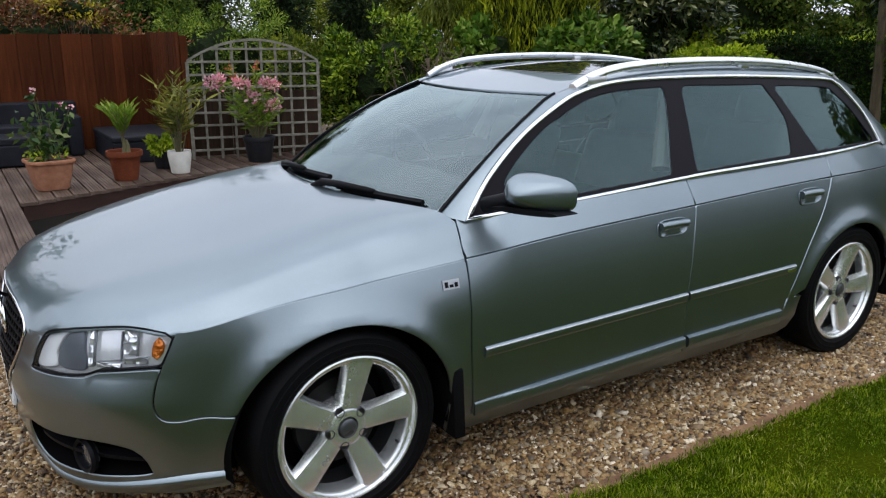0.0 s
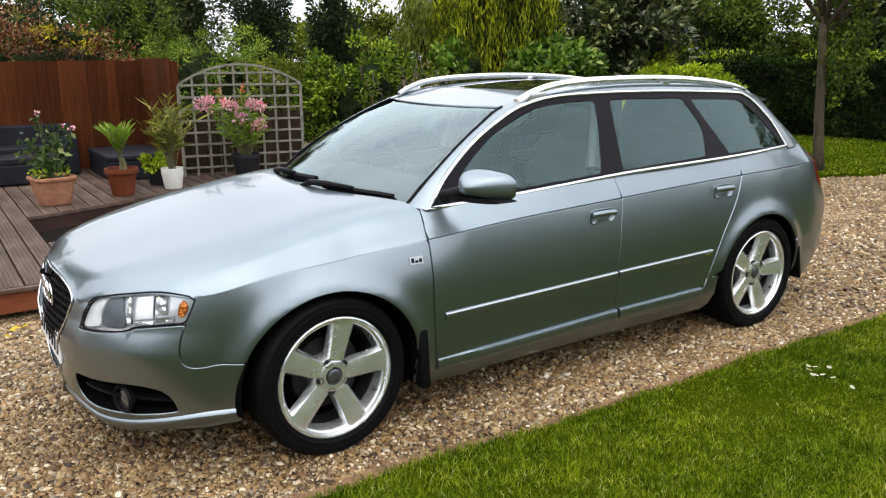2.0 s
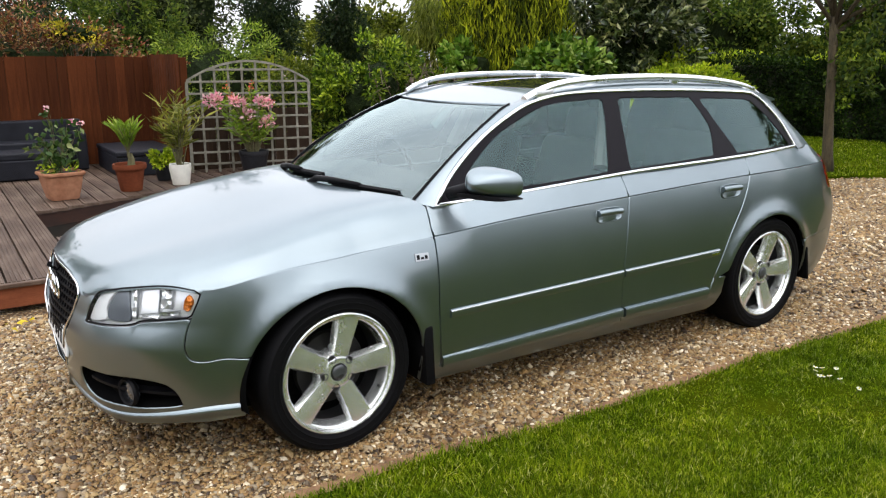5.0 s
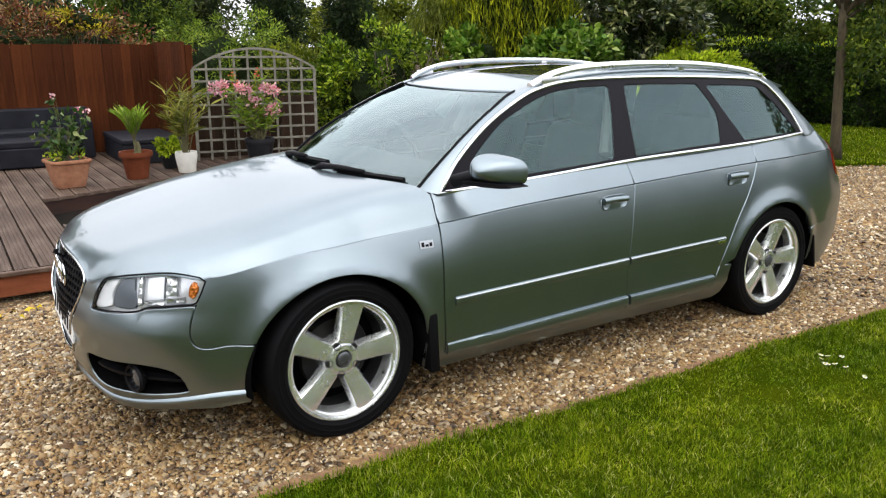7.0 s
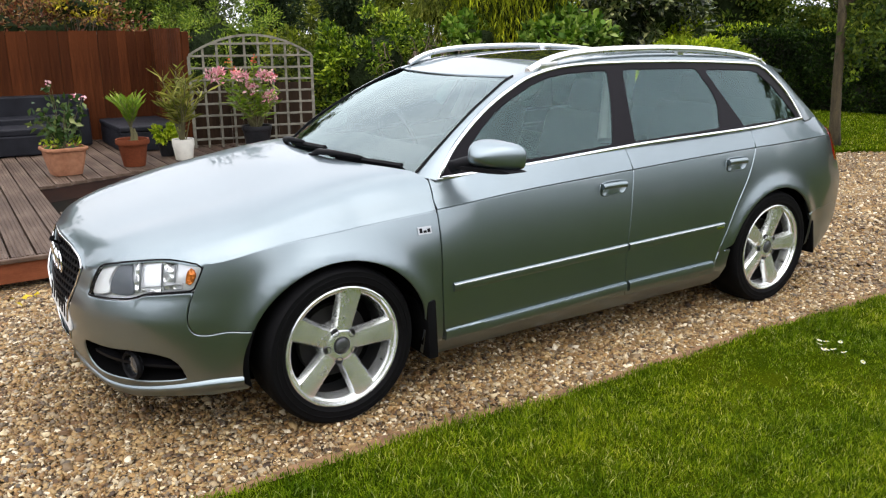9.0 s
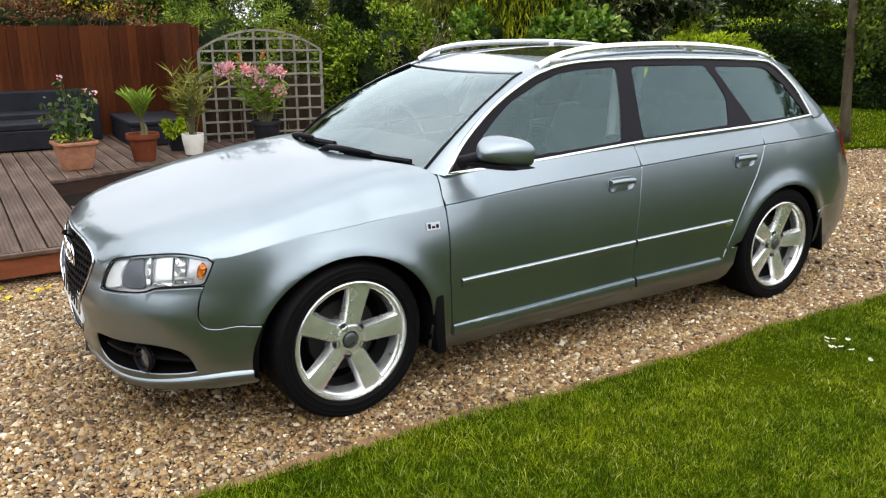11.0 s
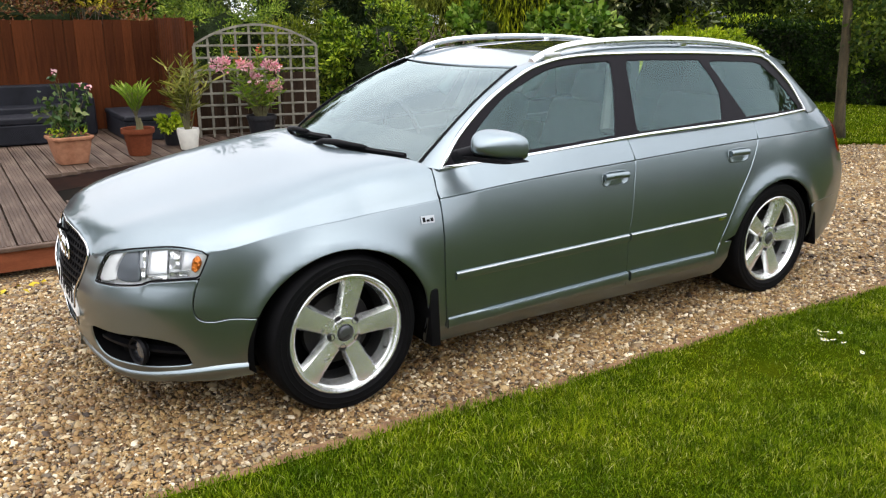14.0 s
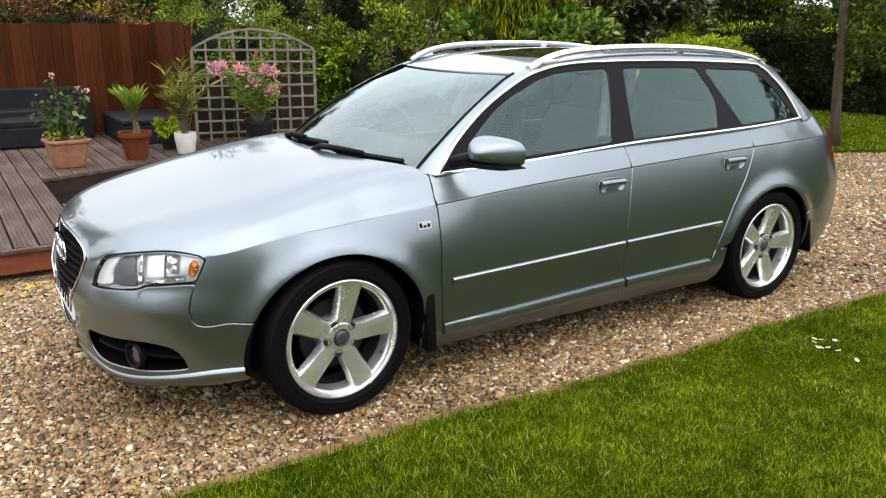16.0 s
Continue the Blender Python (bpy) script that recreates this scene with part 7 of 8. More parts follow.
    ob = piece("roof_spoiler", V, F, M_PAINT, car, smooth=True)
    ob.data.set_sharp_from_angle(angle=radians(35))
    # rear window and tailgate upper part
    V, F = [], []
    for i, y in enumerate(np.linspace(-1, 1, 13)):
        for j, v in enumerate(np.linspace(0, 1, 6)):
            x0, y0, z0 = 2.965 + 0.05 * (1 - y * y), 0.505 * y, 1.275
            x1, y1, z1 = 3.30 + 0.20 * (1 - y * y), 0.655 * y, 0.930
            V.append((x0 + (x1 - x0) * v - 0.01, y0 + (y1 - y0) * v ** 0.8, z0 + (z1 - z0) * v + 0.012 * 4 * v * (1 - v)))
    F = [(i * 6 + j, i * 6 + j + 1, (i + 1) * 6 + j + 1, (i + 1) * 6 + j) for i in range(12) for j in range(5)]
    Nn = np.tile(np.array([0.6, 0, 0.8]), (len(V), 1))
    V, F, _ = orient(np.array(V), F, Nn)
    piece("rear_window", V, F, M_SUNROOF, gate, "dark tailgate window", smooth=True)

    # roof rails
    rail = curve([(1.135, -0.540, 1.312), (1.20, -0.546, 1.344), (1.28, -0.55, 1.370), (1.40, -0.556, 1.390), (1.6, -0.56, 1.403), (1.9, -0.563, 1.408), (2.2, -0.562, 1.402), (2.45, -0.558, 1.386), (2.66, -0.553, 1.362), (2.79, -0.549, 1.336), (2.87, -0.546, 1.302)], 0.03)
    p = np.array(rail)
    n = np.tile(np.array([0, -0.35, 0.94]), (len(p), 1))
    V, F = strip_mesh(p, n, [(0.016 * math.sin(a) + 0.001, 0.021 * math.cos(a)) for a in np.linspace(0, 2 * math.pi, 12, endpoint=False)])
    rails = both_plain("roof_rail", V, F, M_RAIL, two, "satin silver roof rail", angle=60)
    for x, w in ((1.24, 0.10), (2.13, 0.045), (2.76, 0.12)):
        z0, zt = float(spline(ROOF_Z, x)) - 0.022, float(np.interp(x, p[:, 0], p[:, 2]))
        bm = box_bm((w, 0.026, max(zt - z0, 0.012)), (x, -0.556, (zt + z0) / 2), 0.004)
        me = [tuple(v.co) for v in bm.verts]
        bm.verts.index_update()
        fs = [tuple(v.index for v in f.verts) for f in bm.faces]
        bm.free()
        both_plain("rail_foot", me, fs, M_RAIL, rails)

    # windscreen
    uv = [(u, 0.0) for u in np.linspace(-0.985, 0.985, 40)] + [(0.985, v) for v in np.linspace(0.05, 0.98, 14)] + [(u, 0.985) for u in np.linspace(0.985, -0.985, 40)] + [(-0.985, v) for v in np.linspace(0.98, 0.05, 14)]
    V, F, N = panel_mesh(screen, uv, (), 0.08, 0.004, soft=0.006, ref=np.array([2.5, 0, 0.3]))
    ws = piece("windscreen", V, F, M_SCREEN, car, "large raked windscreen", smooth=True, normals=N)
    ws.visible_shadow = False
    # black band round the windscreen
    inn = [(u, 0.10) for u in np.linspace(-0.90, 0.90, 30)] + [(0.945, v) for v in np.linspace(0.10, 0.93, 12)] + [(u, 0.95) for u in np.linspace(0.92, -0.92, 30)] + [(-0.945, v) for v in np.linspace(0.93, 0.10, 12)]
    big_uv = [(u * 1.012, (v - 0.5) * 1.010 + 0.5) for u, v in uv]
    V, F, N = panel_mesh(screen, big_uv, [inn], 0.1, 0.004, soft=0.006, drop=0.005, ref=np.array([2.5, 0, 0.3]))
    piece("screen_band", V, F, M_BLACKTRIM, ws, "black border of the windscreen", smooth=True, normals=N)
    # cowl below it
    V, F = [], []
    for i, u in enumerate(np.linspace(-1.0, 1.0, 31)):
        a = screen(u, 0.02)
        V += [tuple(a - np.array([0.0, 0, 0.006])), (a[0] - 0.07, a[1] * 1.03, a[2] - 0.028), (a[0] - 0.11, a[1] * 1.04, a[2] - 0.075)]
        if i:
            F += [(3 * i - 3, 3 * i - 2, 3 * i + 1, 3 * i), (3 * i - 2, 3 * i - 1, 3 * i + 2, 3 * i + 1)]
    V, F, _ = orient(np.array(V), F, np.tile(np.array([-0.3, 0, 0.95]), (len(V), 1)))
    piece("cowl", V, F, M_BLACKTRIM, car, smooth=True)
    wipers(car)
    headlamps(car)
    mirrors(front_doors)
    wheels(car)
    under(car)
    cabin(car)
    return car


def cr(P, i, t):
    """Catmull-Rom between key i and i + 1."""
    P = [np.array(p, float) for p in P]
    a, b = P[i], P[i + 1]
    p0 = P[i - 1] if i > 0 else a * 2 - b
    p3 = P[i + 2] if i + 2 < len(P) else b * 2 - a
    return 0.5 * (2 * a + (b - p0) * t + (2 * p0 - 5 * a + 4 * b - p3) * t**2 + (3 * a - p0 - 3 * b + p3) * t**3)


def strip_box(s0, s1, z0, z1, h):
    """A thin plate lying on the flank."""
    p, n = surf_normals(flank, np.array([(s0, z0), (s1, z0), (s1, z1), (s0, z1)]), CENTRE)
    V = np.concatenate([p - n * 0.003, p + n * h])
    F = [(4, 5, 6, 7), (0, 1, 5, 4), (1, 2, 6, 5), (2, 3, 7, 6), (3, 0, 4, 7)]
    return orient(V, F, np.tile(n.mean(0), (8, 1)))[0], [tuple(f) for f in F]


def handle_pair(doors, s0, s1, z0, z1):
    """A door handle: a rounded recess rim, a dished bowl and the grip above it."""
    cs, cz = (s0 + s1) / 2, (z0 + z1) / 2
    a, b = (s1 - s0) / 2, (z0 - z1) / 2
    ringp = [(cs + a * np.sign(math.cos(t)) * abs(math.cos(t)) ** 0.5, cz + b * np.sign(math.sin(t)) * abs(math.sin(t)) ** 0.6 + 0.004 * math.cos(t)) for t in np.linspace(0, 2 * math.pi, 40, endpoint=False)]
    p, n = surf_normals(flank, np.array(ringp), CENTRE)
    V, F = strip_mesh(p, n, half_round(0.006, 0.0025), True)
    both_plain("handle_rim", V, F, M_PAINT, doors)
    rows = []
    for k, (sc, dp) in enumerate(((0.97, -0.0015), (0.8, 0.0035), (0.5, 0.002), (0.02, 0.0015))):
        q = np.array([(cs + (x - cs) * sc, cz + (z - cz) * sc) for x, z in ringp])
        pp, nn = surf_normals(flank, q, CENTRE)
        rows.append(pp + nn * (0.0045 - dp))
    V = np.concatenate(rows)
    m = len(ringp)
    F = [(i * m + j, i * m + (j + 1) % m, (i + 1) * m + (j + 1) % m, (i + 1) * m + j) for i in range(3) for j in range(m)]
    V, F, _ = orient(V, F, np.tile(n.mean(0), (len(V), 1)))
    both_plain("handle_bowl", V, F, M_PAINT, doors)
    p, n = flank_path([(cs - a * 0.93, cz + b * 0.36), (cs, cz + b * 0.42), (cs + a * 0.93, cz + b * 0.38)], 0.012)
    V, F = strip_mesh(p, n, [(0.006, -b * 0.48), (0.020, -b * 0.46), (0.026, -b * 0.20), (0.026, b * 0.12), (0.020, b * 0.36), (0.004, b * 0.44)])
    both_plain("handle_grip", V, F, M_PAINT, doors, angle=60)


def mesh_grid(outline):
    """Crossing bars that fill the grille."""
    chunks = []
    P = np.asarray(outline)
    S0 = S_FRONT
    for k in range(-14, 15):
        s = S0 + k * 0.034
        zs = [z for z in np.linspace(0.29, 0.72, 60) if inside(P, [(s, z)])[0]]
        if len(zs) > 4:
            q = np.array([(s, z) for z in zs[::4] + [zs[-1]]])
            p, n = surf_normals(flank_round, q, CENTRE)
            n[:, 2] = 0
            chunks.append(strip_mesh(p - n * 0.022, n, [(0.006, -0.0035), (0.006, 0.0035), (-0.014, 0.0035), (-0.014, -0.0035)]))
    for z in np.arange(0.305, 0.680, 0.027):
        ss = [s for s in np.linspace(S0 - 0.5, S0 + 0.5, 120) if inside(P, [(s, z)])[0]]
        if len(ss) > 4:
            q = np.array([(s, z) for s in ss[::4] + [ss[-1]]])
            p, n = surf_normals(flank_round, q, CENTRE)
            n[:, 2] = 0
            chunks.append(strip_mesh(p - n * 0.020, n, [(0.007, -0.003), (0.007, 0.003), (-0.014, 0.003), (-0.014, -0.003)]))
    return joined(chunks)


def wipers(car):
    def on(u, v, lift):
        p, n = surf_normals(screen, np.array([(u, v)]), np.array([2.5, 0, 0.3]))
        return p[0] + n[0] * lift
    for u0, v0, u1, v1, ua, va in ((-0.36, 0.0, -0.90, 0.025, -0.10, -0.03), (0.42, 0.01, -0.16, 0.035, 0.75, -0.01)):
        w = new("wiper")
        w.parent = car
        V, F = tube([on(u0 + (u1 - u0) * t, v0 + (v1 - v0) * t + 0.02, 0.016) for t in np.linspace(-0.10, 1, 9)], [0.012] * 9, 6)
        piece("wiper_blade", V, F, M_BLACKTRIM, w)
        V, F = tube([on(ua, va, 0.012), on(ua + (u0 - ua) * 0.4, v0 * 0.5, 0.036), on(u0, v0 + 0.015, 0.036), on(u0 + (u1 - u0) * 0.45, v0 + (v1 - v0) * 0.45 + 0.02, 0.028)], [0.017, 0.015, 0.013, 0.010], 8)
        piece("wiper_arm", V, F, M_BLACKTRIM, w, smooth=True)


def headlamps(car):
    outline = curve([(-0.980, 0.5665), (-0.992, 0.567), (-0.986, 0.580), (-0.953, 0.652), (-0.918, 0.682), (-0.843, 0.697), (-0.785, 0.706), (-0.631, 0.719), (-0.520, 0.706), (-0.502, 0.692), (-0.535, 0.620), (-0.549, 0.613), (-0.619, 0.608), (-0.718, 0.599), (-0.766, 0.583), (-0.876, 0.573)], 0.015, True)
    lamps = []
    for _ in range(2):
        e = new("headlamp")
        e.parent = car
        tagged(e, "clear headlamp with a chrome reflector and amber indicator")
        lamps.append(e)
    P = thin(outline, 0.006)
    P = P if area(P) > 0 else P[::-1]

    def deep(d):
        def g(s, z):
            p, n = surf_normals(flank, np.stack([np.ravel(s), np.ravel(z)], 1), CENTRE)
            return (p - n * d).reshape(*np.shape(s), 3)
        return g
    a, b = both("lamp_lens", panel_mesh(flank, inner_ring(P, -0.003), step=0.03, flange=0.006), M_LENS, lamps)
    a.visible_shadow = b.visible_shadow = False
    both("lamp_housing", panel_mesh(deep(0.026), inner_ring(P, -0.009), step=0.03, flange=0.002), M_HOUSING, lamps)
    side_bowl = curve([(-0.985, 0.577), (-0.962, 0.632), (-0.928, 0.676), (-0.880, 0.692), (-0.850, 0.695), (-0.872, 0.668), (-0.890, 0.628), (-0.887, 0.588)], 0.012, True)
    both("lamp_reflector", panel_mesh(deep(0.012), side_bowl, step=0.03, flange=0.01), M_SIDEBOWL, lamps)
    p, n = surf_normals(flank, inner_ring(P, -0.001), CENTRE)
    V, F = strip_mesh(p - n * 0.004, n, [(0.0042, -0.0030), (0.0046, 0.0), (0.0042, 0.0030), (-0.010, 0.0034), (-0.010, -0.0034)], True)
    both_plain("lamp_gasket", V, F, M_BLACKTRIM, lamps, smooth=False)
    # grey bezel with the main lamp, fluted reflectors, indicator
    bez = curve([(-0.878, 0.592), (-0.882, 0.628), (-0.862, 0.668), (-0.838, 0.694), (-0.792, 0.702), (-0.782, 0.650), (-0.772, 0.597), (-0.82, 0.586)], 0.012, True)
    both("lamp_bezel", panel_mesh(deep(0.014), bez, step=0.03, flange=0.02), M_BEZEL, lamps)
    for s0, s1, z0, z1, d in ((-0.766, -0.750, 0.602, 0.706, 0.014), (-0.740, -0.662, 0.624, 0.706, 0.030), (-0.652, -0.612, 0.642, 0.712, 0.018), (-0.604, -0.572, 0.650, 0.708, 0.030), (-0.735, -0.660, 0.605, 0.616, 0.014), (-0.650, -0.580, 0.616, 0.633, 0.018)):
        q = [(s0, z0), (s1, z0), (s1, z1), (s0, z1)]
        both("lamp_reflector", panel_mesh(deep(d), curve([q[0], q[1]], 0.012)[:-1] + curve([q[1], q[2]], 0.012)[:-1] + curve([q[2], q[3]], 0.012)[:-1] + curve([q[3], q[0]], 0.012)[:-1], step=0.02, flange=0.03, soft=0.004), M_BOWL, lamps)
    for a, b, c, d in ((-0.745, 0.606, -0.745, 0.706), (-0.657, 0.624, -0.655, 0.708), (-0.608, 0.640, -0.604, 0.708), (-0.740, 0.620, -0.575, 0.638), (-0.652, 0.676, -0.612, 0.679)):
        p, n = flank_path([(a, b), (c, d)], 0.02)
        V, F = strip_mesh(p - n * 0.011, n, [(0.0, -0.0012), (0.0, 0.0012), (-0.012, 0.0012), (-0.012, -0.0012)])
        both_plain("lamp_rib", V, F, M_LAMPRIB, lamps, smooth=False)
    amb = curve([(-0.566, 0.640), (-0.560, 0.678), (-0.546, 0.692), (-0.530, 0.672), (-0.536, 0.648), (-0.552, 0.630)], 0.01, True)
    both("indicator", panel_mesh(deep(0.012), amb, step=0.02, flange=0.02, soft=0.006), M_AMBER, lamps, "amber indicator")


def mirrors(doors):
    """A rounded housing on a short arm, with its glass facing back."""
    c = np.array([0.636, -0.944, 1.010])
    n, m = 22, 36
    V, F = [], []
    for i in range(n + 1):
        v = i / n
        # sections from the front (v = 0) to the mirror's open back
        x = -0.075 + 0.125 * v
        r = math.sin(min(v * 1.15, 1.0) * math.pi / 2) ** 0.62
        for j in range(m):
            a = 2 * math.pi * j / m
            ca, sa = math.cos(a), math.sin(a)
            yy = 0.092 * r * np.sign(ca) * abs(ca) ** 0.56
            zz = 0.062 * r * np.sign(sa) * abs(sa) ** 0.62
            zz *= 1 - 0.16 * (yy / 0.112)  if zz > 0 else 0.86
            V.append((c[0] + x + 0.62 * yy, c[1] - yy * 0.92, c[2] + zz - 0.006 * (yy / 0.112)))
    F = [(i * m + j, i * m + (j + 1) % m, (i + 1) * m + (j + 1) % m, (i + 1) * m + j) for i in range(n) for j in range(m)]
    F.append(tuple(n * m + j for j in range(m)))
    bm = bmesh.new()
    vs = [bm.verts.new(v) for v in V]
    for f in F:
        bm.faces.new([vs[k] for k in f])
    bmesh.ops.remove_doubles(bm, verts=bm.verts, dist=1e-5)
    bmesh.ops.recalc_face_normals(bm, faces=bm.faces)
    bm.verts.index_update()
    V = [tuple(v.co) for v in bm.verts]
    F = [tuple(v.index for v in f.verts) for f in bm.faces]
    bm.free()
    ms = piece("door_mirror", V, F, M_PAINT, doors[0], "grey door mirror housing", smooth=True)
    ms.data.set_sharp_from_angle(angle=radians(50))
    q = [(0.560, -0.780, 0.955), (0.575, -0.82, 0.972), (0.595, -0.865, 0.985), (0.62, -0.90, 0.995)]
    V, F = tube(q, [0.030, 0.026, 0.028, 0.030], 12)
    piece("mirror_arm", V, F, M_BLACKTRIM, ms, smooth=True)
    V, F = [], []
    for i in range(2):
        for j in range(24):
            a = 2 * math.pi * j / 24
            V.append((c[0] - 0.045 + 0.085 * i + 0.062 * math.cos(a), c[1] - 0.096 * math.cos(a), c[2] - 0.049 + 0.010 * math.sin(a) - 0.004 * math.cos(a)))
    F = [(j, (j + 1) % 24, 24 + (j + 1) % 24, 24 + j) for j in range(24)] + [tuple(range(23, -1, -1)), tuple(range(24, 48))]
    piece("mirror_base", V, F, M_BLACKTRIM, ms)


def wheel_parts():
    R = 0.242
    tyre, tf = lathe([(R - 0.006, 0.098), (R + 0.004, 0.110), (R + 0.012, 0.114), (0.258, 0.1165), (0.259, 0.1185), (0.262, 0.1187), (0.263, 0.1172), (0.280, 0.1178), (0.281, 0.1192), (0.284, 0.1192), (0.285, 0.1172), (0.297, 0.1150), (0.301, 0.1158), (0.304, 0.1140), (0.309, 0.108), (0.3165, 0.096), (0.3205, 0.07), (0.3215, 0.03), (0.3215, -0.03), (0.320, -0.08), (0.309, -0.108), (0.28, -0.117), (R, -0.105), (R - 0.02, -0.09)], 72)
    rim, rf = lathe([(R + 0.002, 0.104), (R + 0.001, 0.111), (R - 0.004, 0.1135), (R - 0.009, 0.1120), (R - 0.012, 0.106), (R - 0.014, 0.1015), (R - 0.021, 0.0995), (R - 0.025, 0.096), (R - 0.028, 0.085), (R - 0.031, 0.062), (R - 0.034, 0.040)], 72)
    chunks = []
    for k in range(5):
        a0 = 2 * math.pi * k / 5
        rows = []
        for r, w, z, d in ((0.050, 0.0325, 0.0845, 0.045), (0.066, 0.0365, 0.0855, 0.045), (0.085, 0.0375, 0.087, 0.04), (0.12, 0.040, 0.091, 0.034), (0.16, 0.0435, 0.095, 0.030), (0.20, 0.0475, 0.099, 0.026), (0.220, 0.051, 0.101, 0.026), (0.236, 0.054, 0.101, 0.03)):
            rows.append([(r, -w * 1.14, z - d), (r, -w * 1.06, z - 0.015), (r, -w * 0.86, z - 0.0015), (r, -w * 0.5, z + 0.001), (r, 0, z + 0.0015), (r, w * 0.5, z + 0.001), (r, w * 0.86, z - 0.0015), (r, w * 1.06, z - 0.015), (r, w * 1.14, z - d)])
        V = [p for row in rows for p in row]
        n = 9
        F = [(i * n + j, (i + 1) * n + j, (i + 1) * n + j + 1, i * n + j + 1) for i in range(len(rows) - 1) for j in range(n - 1)]
        V = np.array(V)
        ca, sa = math.cos(a0), math.sin(a0)
        V = np.stack([V[:, 0] * ca - V[:, 1] * sa, V[:, 0] * sa + V[:, 1] * ca, V[:, 2]], 1)
        chunks.append((V, F))
    hub, hf = lathe([(0.034, 0.080), (0.036, 0.0885), (0.050, 0.0892), (0.060, 0.0882), (0.067, 0.0835), (0.078, 0.072), (0.086, 0.05), (0.086, 0.0)], 40)
    return tyre, tf, rim, rf, chunks, hub, hf


def wheels(car):
    tyre, tf, rim, rf, spokes, hub, hf = wheel_parts()
    turn = lambda V: np.stack([np.asarray(V)[:, 0], -np.asarray(V)[:, 2], np.asarray(V)[:, 1]], 1)
    me = {}

    def mesh(key, V, F, mat, smooth=True):
        V = turn(V)
        bm = bmesh.new()
        vs = [bm.verts.new(v) for v in V]
        for f in F:
            bm.faces.new([vs[int(k)] for k in f])
        bmesh.ops.recalc_face_normals(bm, faces=bm.faces)
        m = bpy.data.meshes.new(key)
        bm.to_mesh(m)
        bm.free()
        m.polygons.foreach_set("use_smooth", np.ones(len(m.polygons), dtype=bool))
        m.set_sharp_from_angle(angle=radians(42))
        m.materials.append(mat)
        me[key] = m
    mesh("tyre", tyre, tf, M_RUBBER)
    V, F = joined([(rim, rf)])
    mesh("rim", V, F, M_ALLOY)
    for k, (V, F) in enumerate(spokes):
        mesh("spoke%d" % k, V, F, M_ALLOY)
    V, F = lathe([(0.2085, 0.041), (0.208, 0.02), (0.197, -0.06), (0.222, -0.09)], 60)
    mesh("barrel", V, F, M_BARREL)
    V, F = joined([(hub, hf)])
    mesh("hub", V, F, M_ALLOY)
    V, F = lathe([(0.0005, 0.0965), (0.016, 0.0963), (0.027, 0.0947), (0.0300, 0.0920), (0.0305, 0.07)], 32)
    mesh("hub_cap", V, F, M_CAP)
    V, F = lathe([(0.0005, 0.0875), (0.0060, 0.0875), (0.0065, 0.0862), (0.0118, 0.0862), (0.0120, 0.080)], 24)
    mesh("bolt", V, F, M_DARKBOLT)
    V, F = lathe([(0.0115, 0.0800), (0.0117, 0.0890), (0.0130, 0.0903), (0.0148, 0.0898), (0.0155, 0.0860), (0.0155, 0.078)], 24)
    mesh("bolt_seat", V, F, M_DARKBOLT)
    V, F = lathe([(0.05, 0.018), (0.145, 0.018), (0.148, 0.012), (0.148, -0.01), (0.05, -0.012)], 40)
    mesh("brake_disc", V, F, M_DISC)
    # an added black disc stands in for the shade deep in the wheel
    V, F = lathe([(0.0005, -0.02), (0.205, -0.03), (0.21, -0.06)], 40)
    mesh("wheel_shade_disc", V, F, M_DARK)
    V, F = tube([(0.212, 0.0, 0.070), (0.206, 0.0, 0.088)], 0.004, 8)
    mesh("valve", V, F, M_BLACKTRIM)
    for x, spin, steer in ((0.0, 78.0, 2.0), (2.652, 74.0, 0.0)):
        for sg in (1, -1):
            w = new("wheel")
            w.parent = car
            tagged(w, "five-spoke silver alloy wheel with a low-profile tyre")
            base = pose(x, -0.757 * sg, 0.3195, 0, 0, steer + (0 if sg > 0 else 180))
            w.matrix_local = base @ pose(0, 0, 0, 0, -spin, 0)
            for nm, key in (("tyre", "tyre"), ("rim", "rim"), ("barrel", "barrel"), ("hub", "hub"), ("hub_cap", "hub_cap"), ("brake_disc", "brake_disc"), ("wheel_shade_disc", "wheel_shade_disc")):
                o = new(nm, me[key])
                o.parent = w
            for k in range(5):
                o = new("spoke", me["spoke%d" % k])
                o.parent = w
                a = 2 * math.pi * (k + 0.5) / 5
                for nm in ("bolt", "bolt_seat"):
                    o = new(nm, me[nm])
                    o.parent = w
                    o.location = (0.061 * math.cos(a), 0, 0.061 * math.sin(a))
            o = new("valve", me["valve"])
            o.parent = w
            o.matrix_local = pose(0, 0, 0, 0, 108, 0)


M_CAP = plain("wheel_cap_grey", (0.10, 0.105, 0.11), 0.3, 0.6)
# bolts and seats painted dark, as the shade of sunk holes
M_DARKBOLT = plain("bolt_hole_shade", (0.02, 0.02, 0.02), 0.5, 0.3)
# darker than bare iron: the wheel's inner shade is in the colour
M_DISC = plain("brake_disc_iron", (0.016, 0.015, 0.014), 0.6, 0.4)
M_LENS_DARK = plain("fog_lamp_glass", (0.05, 0.055, 0.06), 0.06, 0.0, 1.0)


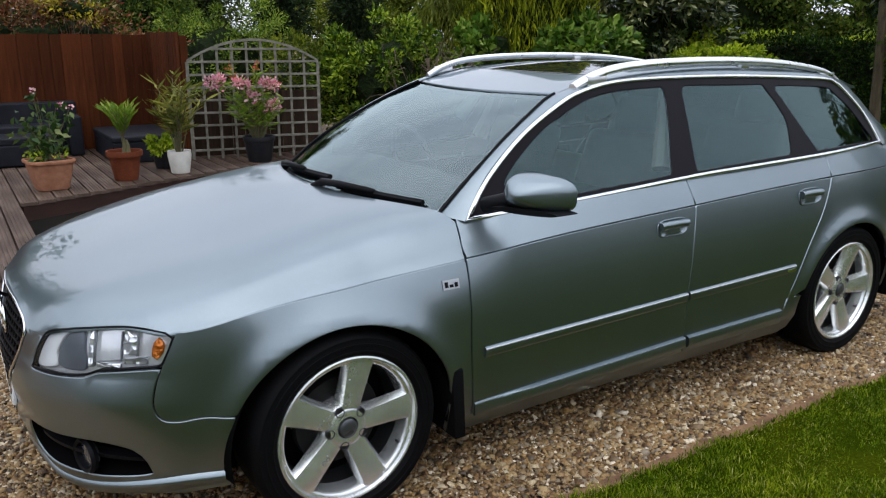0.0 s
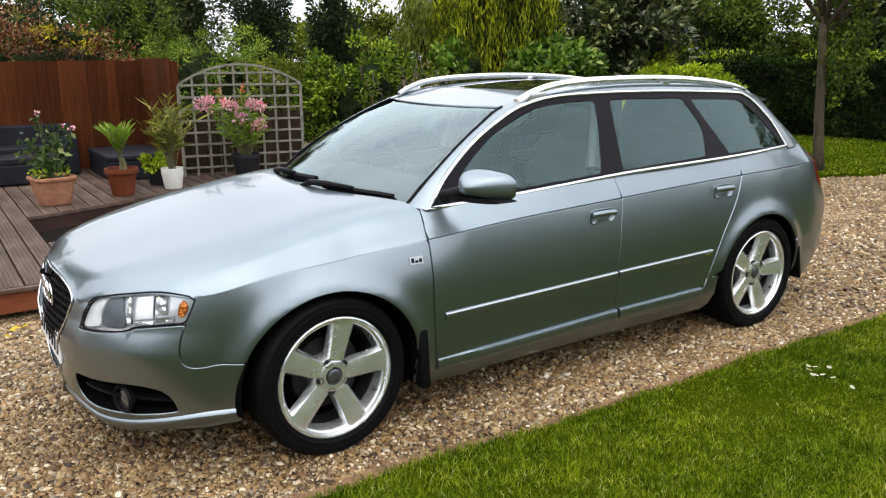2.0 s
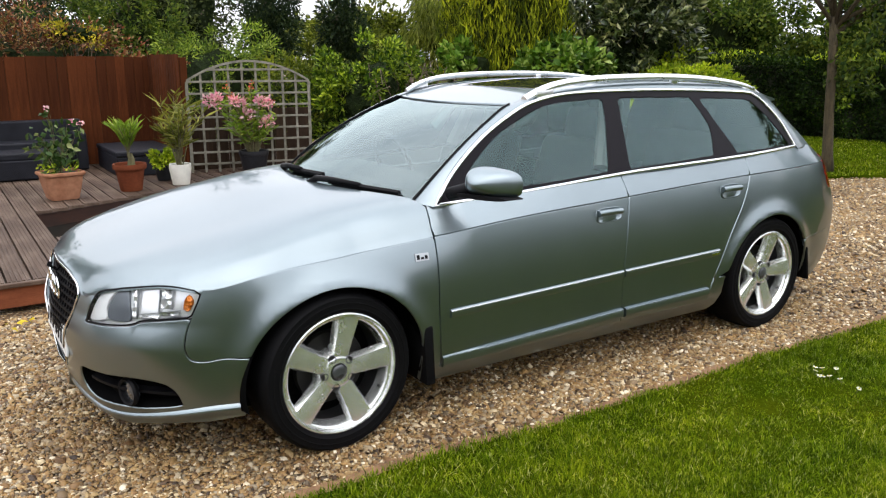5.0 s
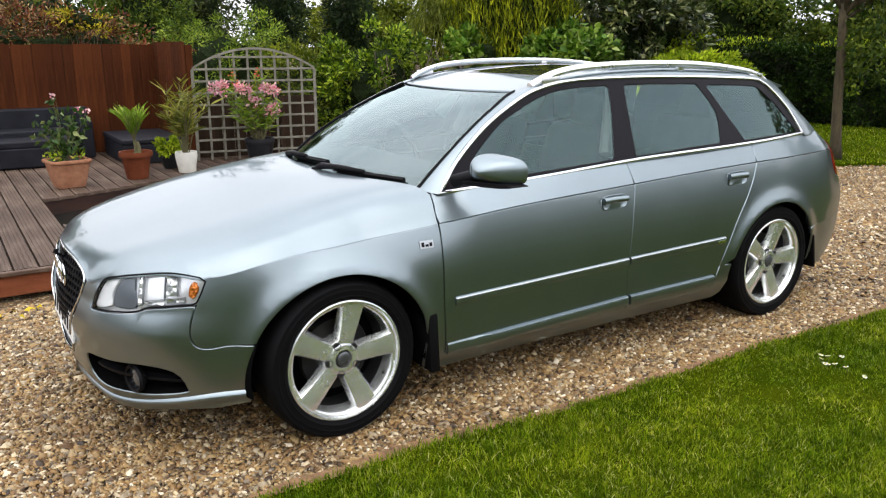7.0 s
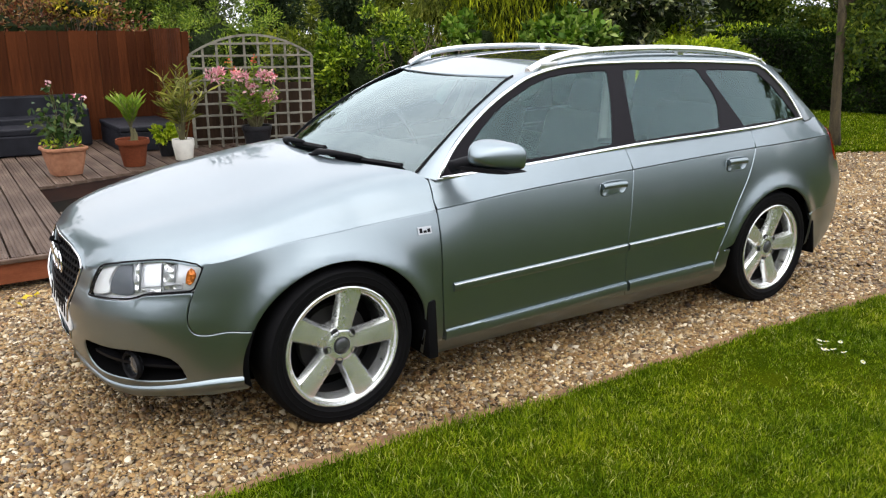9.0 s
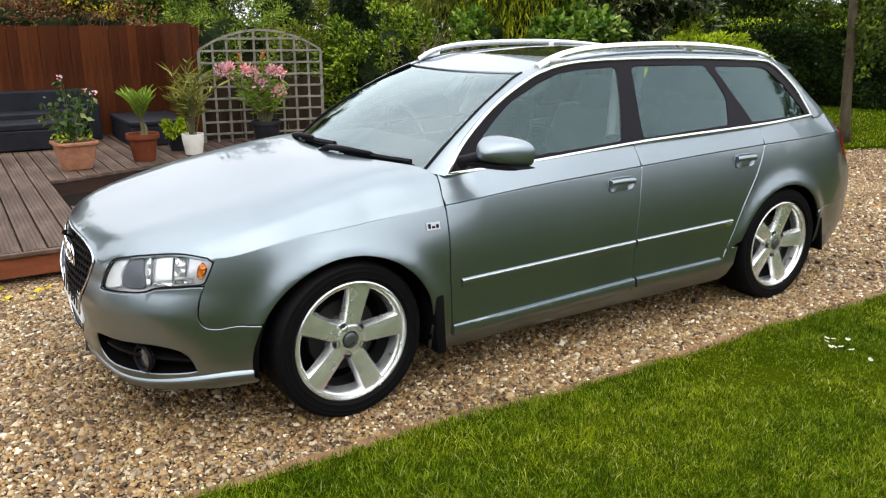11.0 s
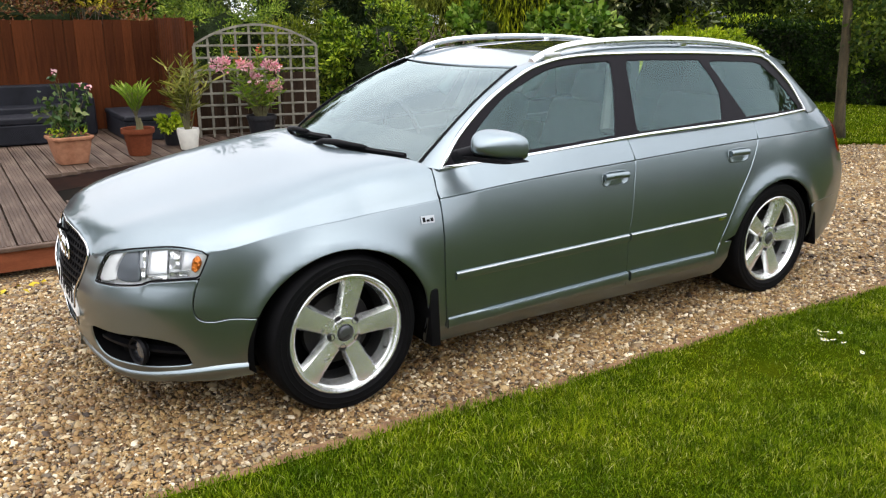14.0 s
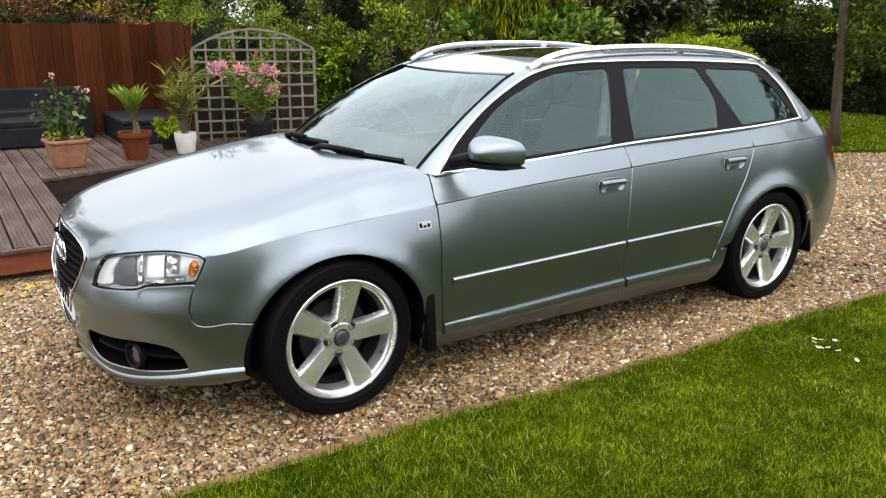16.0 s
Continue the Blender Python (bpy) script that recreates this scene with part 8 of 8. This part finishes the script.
def under(car):
    """Floor pan, wheel housings, mud flaps; dark boxes stand for shade behind panel gaps."""
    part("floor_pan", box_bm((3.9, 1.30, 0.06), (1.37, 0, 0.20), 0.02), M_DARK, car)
    part("gap_shade_box", box_bm((1.72, 1.56, 0.66), (1.335, 0, 0.53), 0.05), M_DARK, car)
    part("gap_shade_box", box_bm((0.24, 1.05, 0.36), (-0.56, 0, 0.42), 0.08), M_DARK, car)
    part("gap_shade_box", box_bm((0.44, 1.20, 0.52), (3.20, 0, 0.52), 0.08), M_DARK, car)
    part("gap_shade_box", box_bm((0.15, 0.94, 0.20), (-0.665, 0, 0.315), 0.03), M_DARK, car)
    part("engine_filler", box_bm((0.98, 1.10, 0.50), (0.0, 0, 0.46), 0.05), M_DARK, car)
    part("boot_filler", box_bm((0.95, 1.10, 0.45), (2.66, 0, 0.52), 0.05), M_DARK, car)
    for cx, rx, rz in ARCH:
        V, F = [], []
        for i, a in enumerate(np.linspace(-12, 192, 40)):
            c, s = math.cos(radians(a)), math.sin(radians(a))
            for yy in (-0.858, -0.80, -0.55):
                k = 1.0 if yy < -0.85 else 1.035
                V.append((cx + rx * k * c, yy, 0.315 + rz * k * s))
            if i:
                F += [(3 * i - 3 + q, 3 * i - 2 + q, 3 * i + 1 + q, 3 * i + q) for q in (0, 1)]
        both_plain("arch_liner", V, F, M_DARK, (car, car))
    for x0, z0, z1, w, th in ((0.388, 0.185, 0.440, 0.19, 0.046), (3.020, 0.225, 0.43, 0.13, 0.020)):
        bm = box_bm((th, w, z1 - z0), (x0, (-0.875 if x0 > 1 else -0.886) + w / 2, (z0 + z1) / 2), 0.008)
        V = [(v.co[0] + 0.045 * (1 - ((v.co[2] - z0) / (z1 - z0))) * (1 if x0 > 1 else 0.3), v.co[1], v.co[2]) for v in bm.verts]
        bm.verts.index_update()
        F = [tuple(v.index for v in f.verts) for f in bm.faces]
        bm.free()
        both_plain("mud_flap", V, F, M_RUBBER, (car, car), "black rubber mud flap")


def cabin(car):
    """Dashboard, wheel, seats and headlining seen through the glass."""
    part("dashboard", box_bm((0.42, 1.36, 0.16), (0.70, 0, 0.86), 0.06, segs=3), M_CABIN, car)
    V, F = [], []
    for i in range(28):
        a = 2 * math.pi * i / 28
        for j in range(8):
            b = 2 * math.pi * j / 8
            r = 0.185 + 0.015 * math.cos(b)
            V.append((0.93 + 0.015 * math.sin(b) + 0.35 * r * math.sin(a) * -1 * 0.9 + 0.02, 0.36 + r * math.cos(a), 0.93 + 0.9 * r * math.sin(a)))
    F = [(i * 8 + j, i * 8 + (j + 1) % 8, ((i + 1) % 28) * 8 + (j + 1) % 8, ((i + 1) % 28) * 8 + j) for i in range(28) for j in range(8)]
    piece("steering_wheel", V, F, M_CABIN, car, smooth=True)
    for x, y, n in ((1.36, -0.37, 1), (1.36, 0.37, 1), (2.22, -0.36, 1), (2.22, 0.36, 1)):
        s = new("seat")
        s.parent = car
        s.location = (x, y, 0)
        part("cushion", box_bm((0.50, 0.50, 0.16), (-0.10, 0, 0.62), 0.06, segs=3), M_SEAT, s)
        bm = box_bm((0.13, 0.48, 0.50), (0, 0, 0.25), 0.055, segs=3)
        o = part("backrest", bm, M_SEAT, s, smooth=True)
        o.matrix_local = pose(0.14, 0, 0.62, 0, 18, 0)
        o = part("headrest", box_bm((0.09, 0.26, 0.17), (0, 0, 0.60), 0.04, segs=3), M_PALECABIN if (x < 2 and y > 0) else M_SEAT, s, smooth=True)
        o.matrix_local = pose(0.15, 0, 0.60, 0, 18, 0)
    V, F = tube([(1.54, -0.655, 0.98), (1.60, -0.60, 1.16), (1.63, -0.555, 1.31)], [0.042, 0.036, 0.020], 8)
    both_plain("pillar_trim", V, F, M_PALECABIN, (car, car))
    xs, ys = np.linspace(1.12, 2.86, 14), np.linspace(-0.52, 0.52, 8)
    X, Y = np.meshgrid(xs, ys, indexing="ij")
    P = roof(X, Y).reshape(-1, 3) - np.array([0, 0, 0.03])
    F = [(i * 8 + j, i * 8 + j + 1, (i + 1) * 8 + j + 1, (i + 1) * 8 + j) for i in range(13) for j in range(7)]
    piece("headlining", P, F, M_PALECABIN, car)
    rows = [(2.99, 0.50, 1.262), (3.02, 0.60, 1.10), (3.08, 0.655, 0.98), (3.10, 0.66, 0.50)]
    V = [(x + d, s * y, z) for d in (0.0, 0.03) for x, y, z in rows for s in (-1, 1)]
    F = [(2 * i, 2 * i + 2, 2 * i + 3, 2 * i + 1) for i in range(3)] + [(8 + 2 * i, 9 + 2 * i, 11 + 2 * i, 10 + 2 * i) for i in range(3)] + [(0, 1, 9, 8), (6, 14, 15, 7)]
    F += [(2 * i, 8 + 2 * i, 10 + 2 * i, 2 * i + 2) for i in range(3)] + [(2 * i + 1, 2 * i + 3, 11 + 2 * i, 9 + 2 * i) for i in range(3)]
    piece("tailgate_trim", V, F, M_CABIN, car)


build_car()
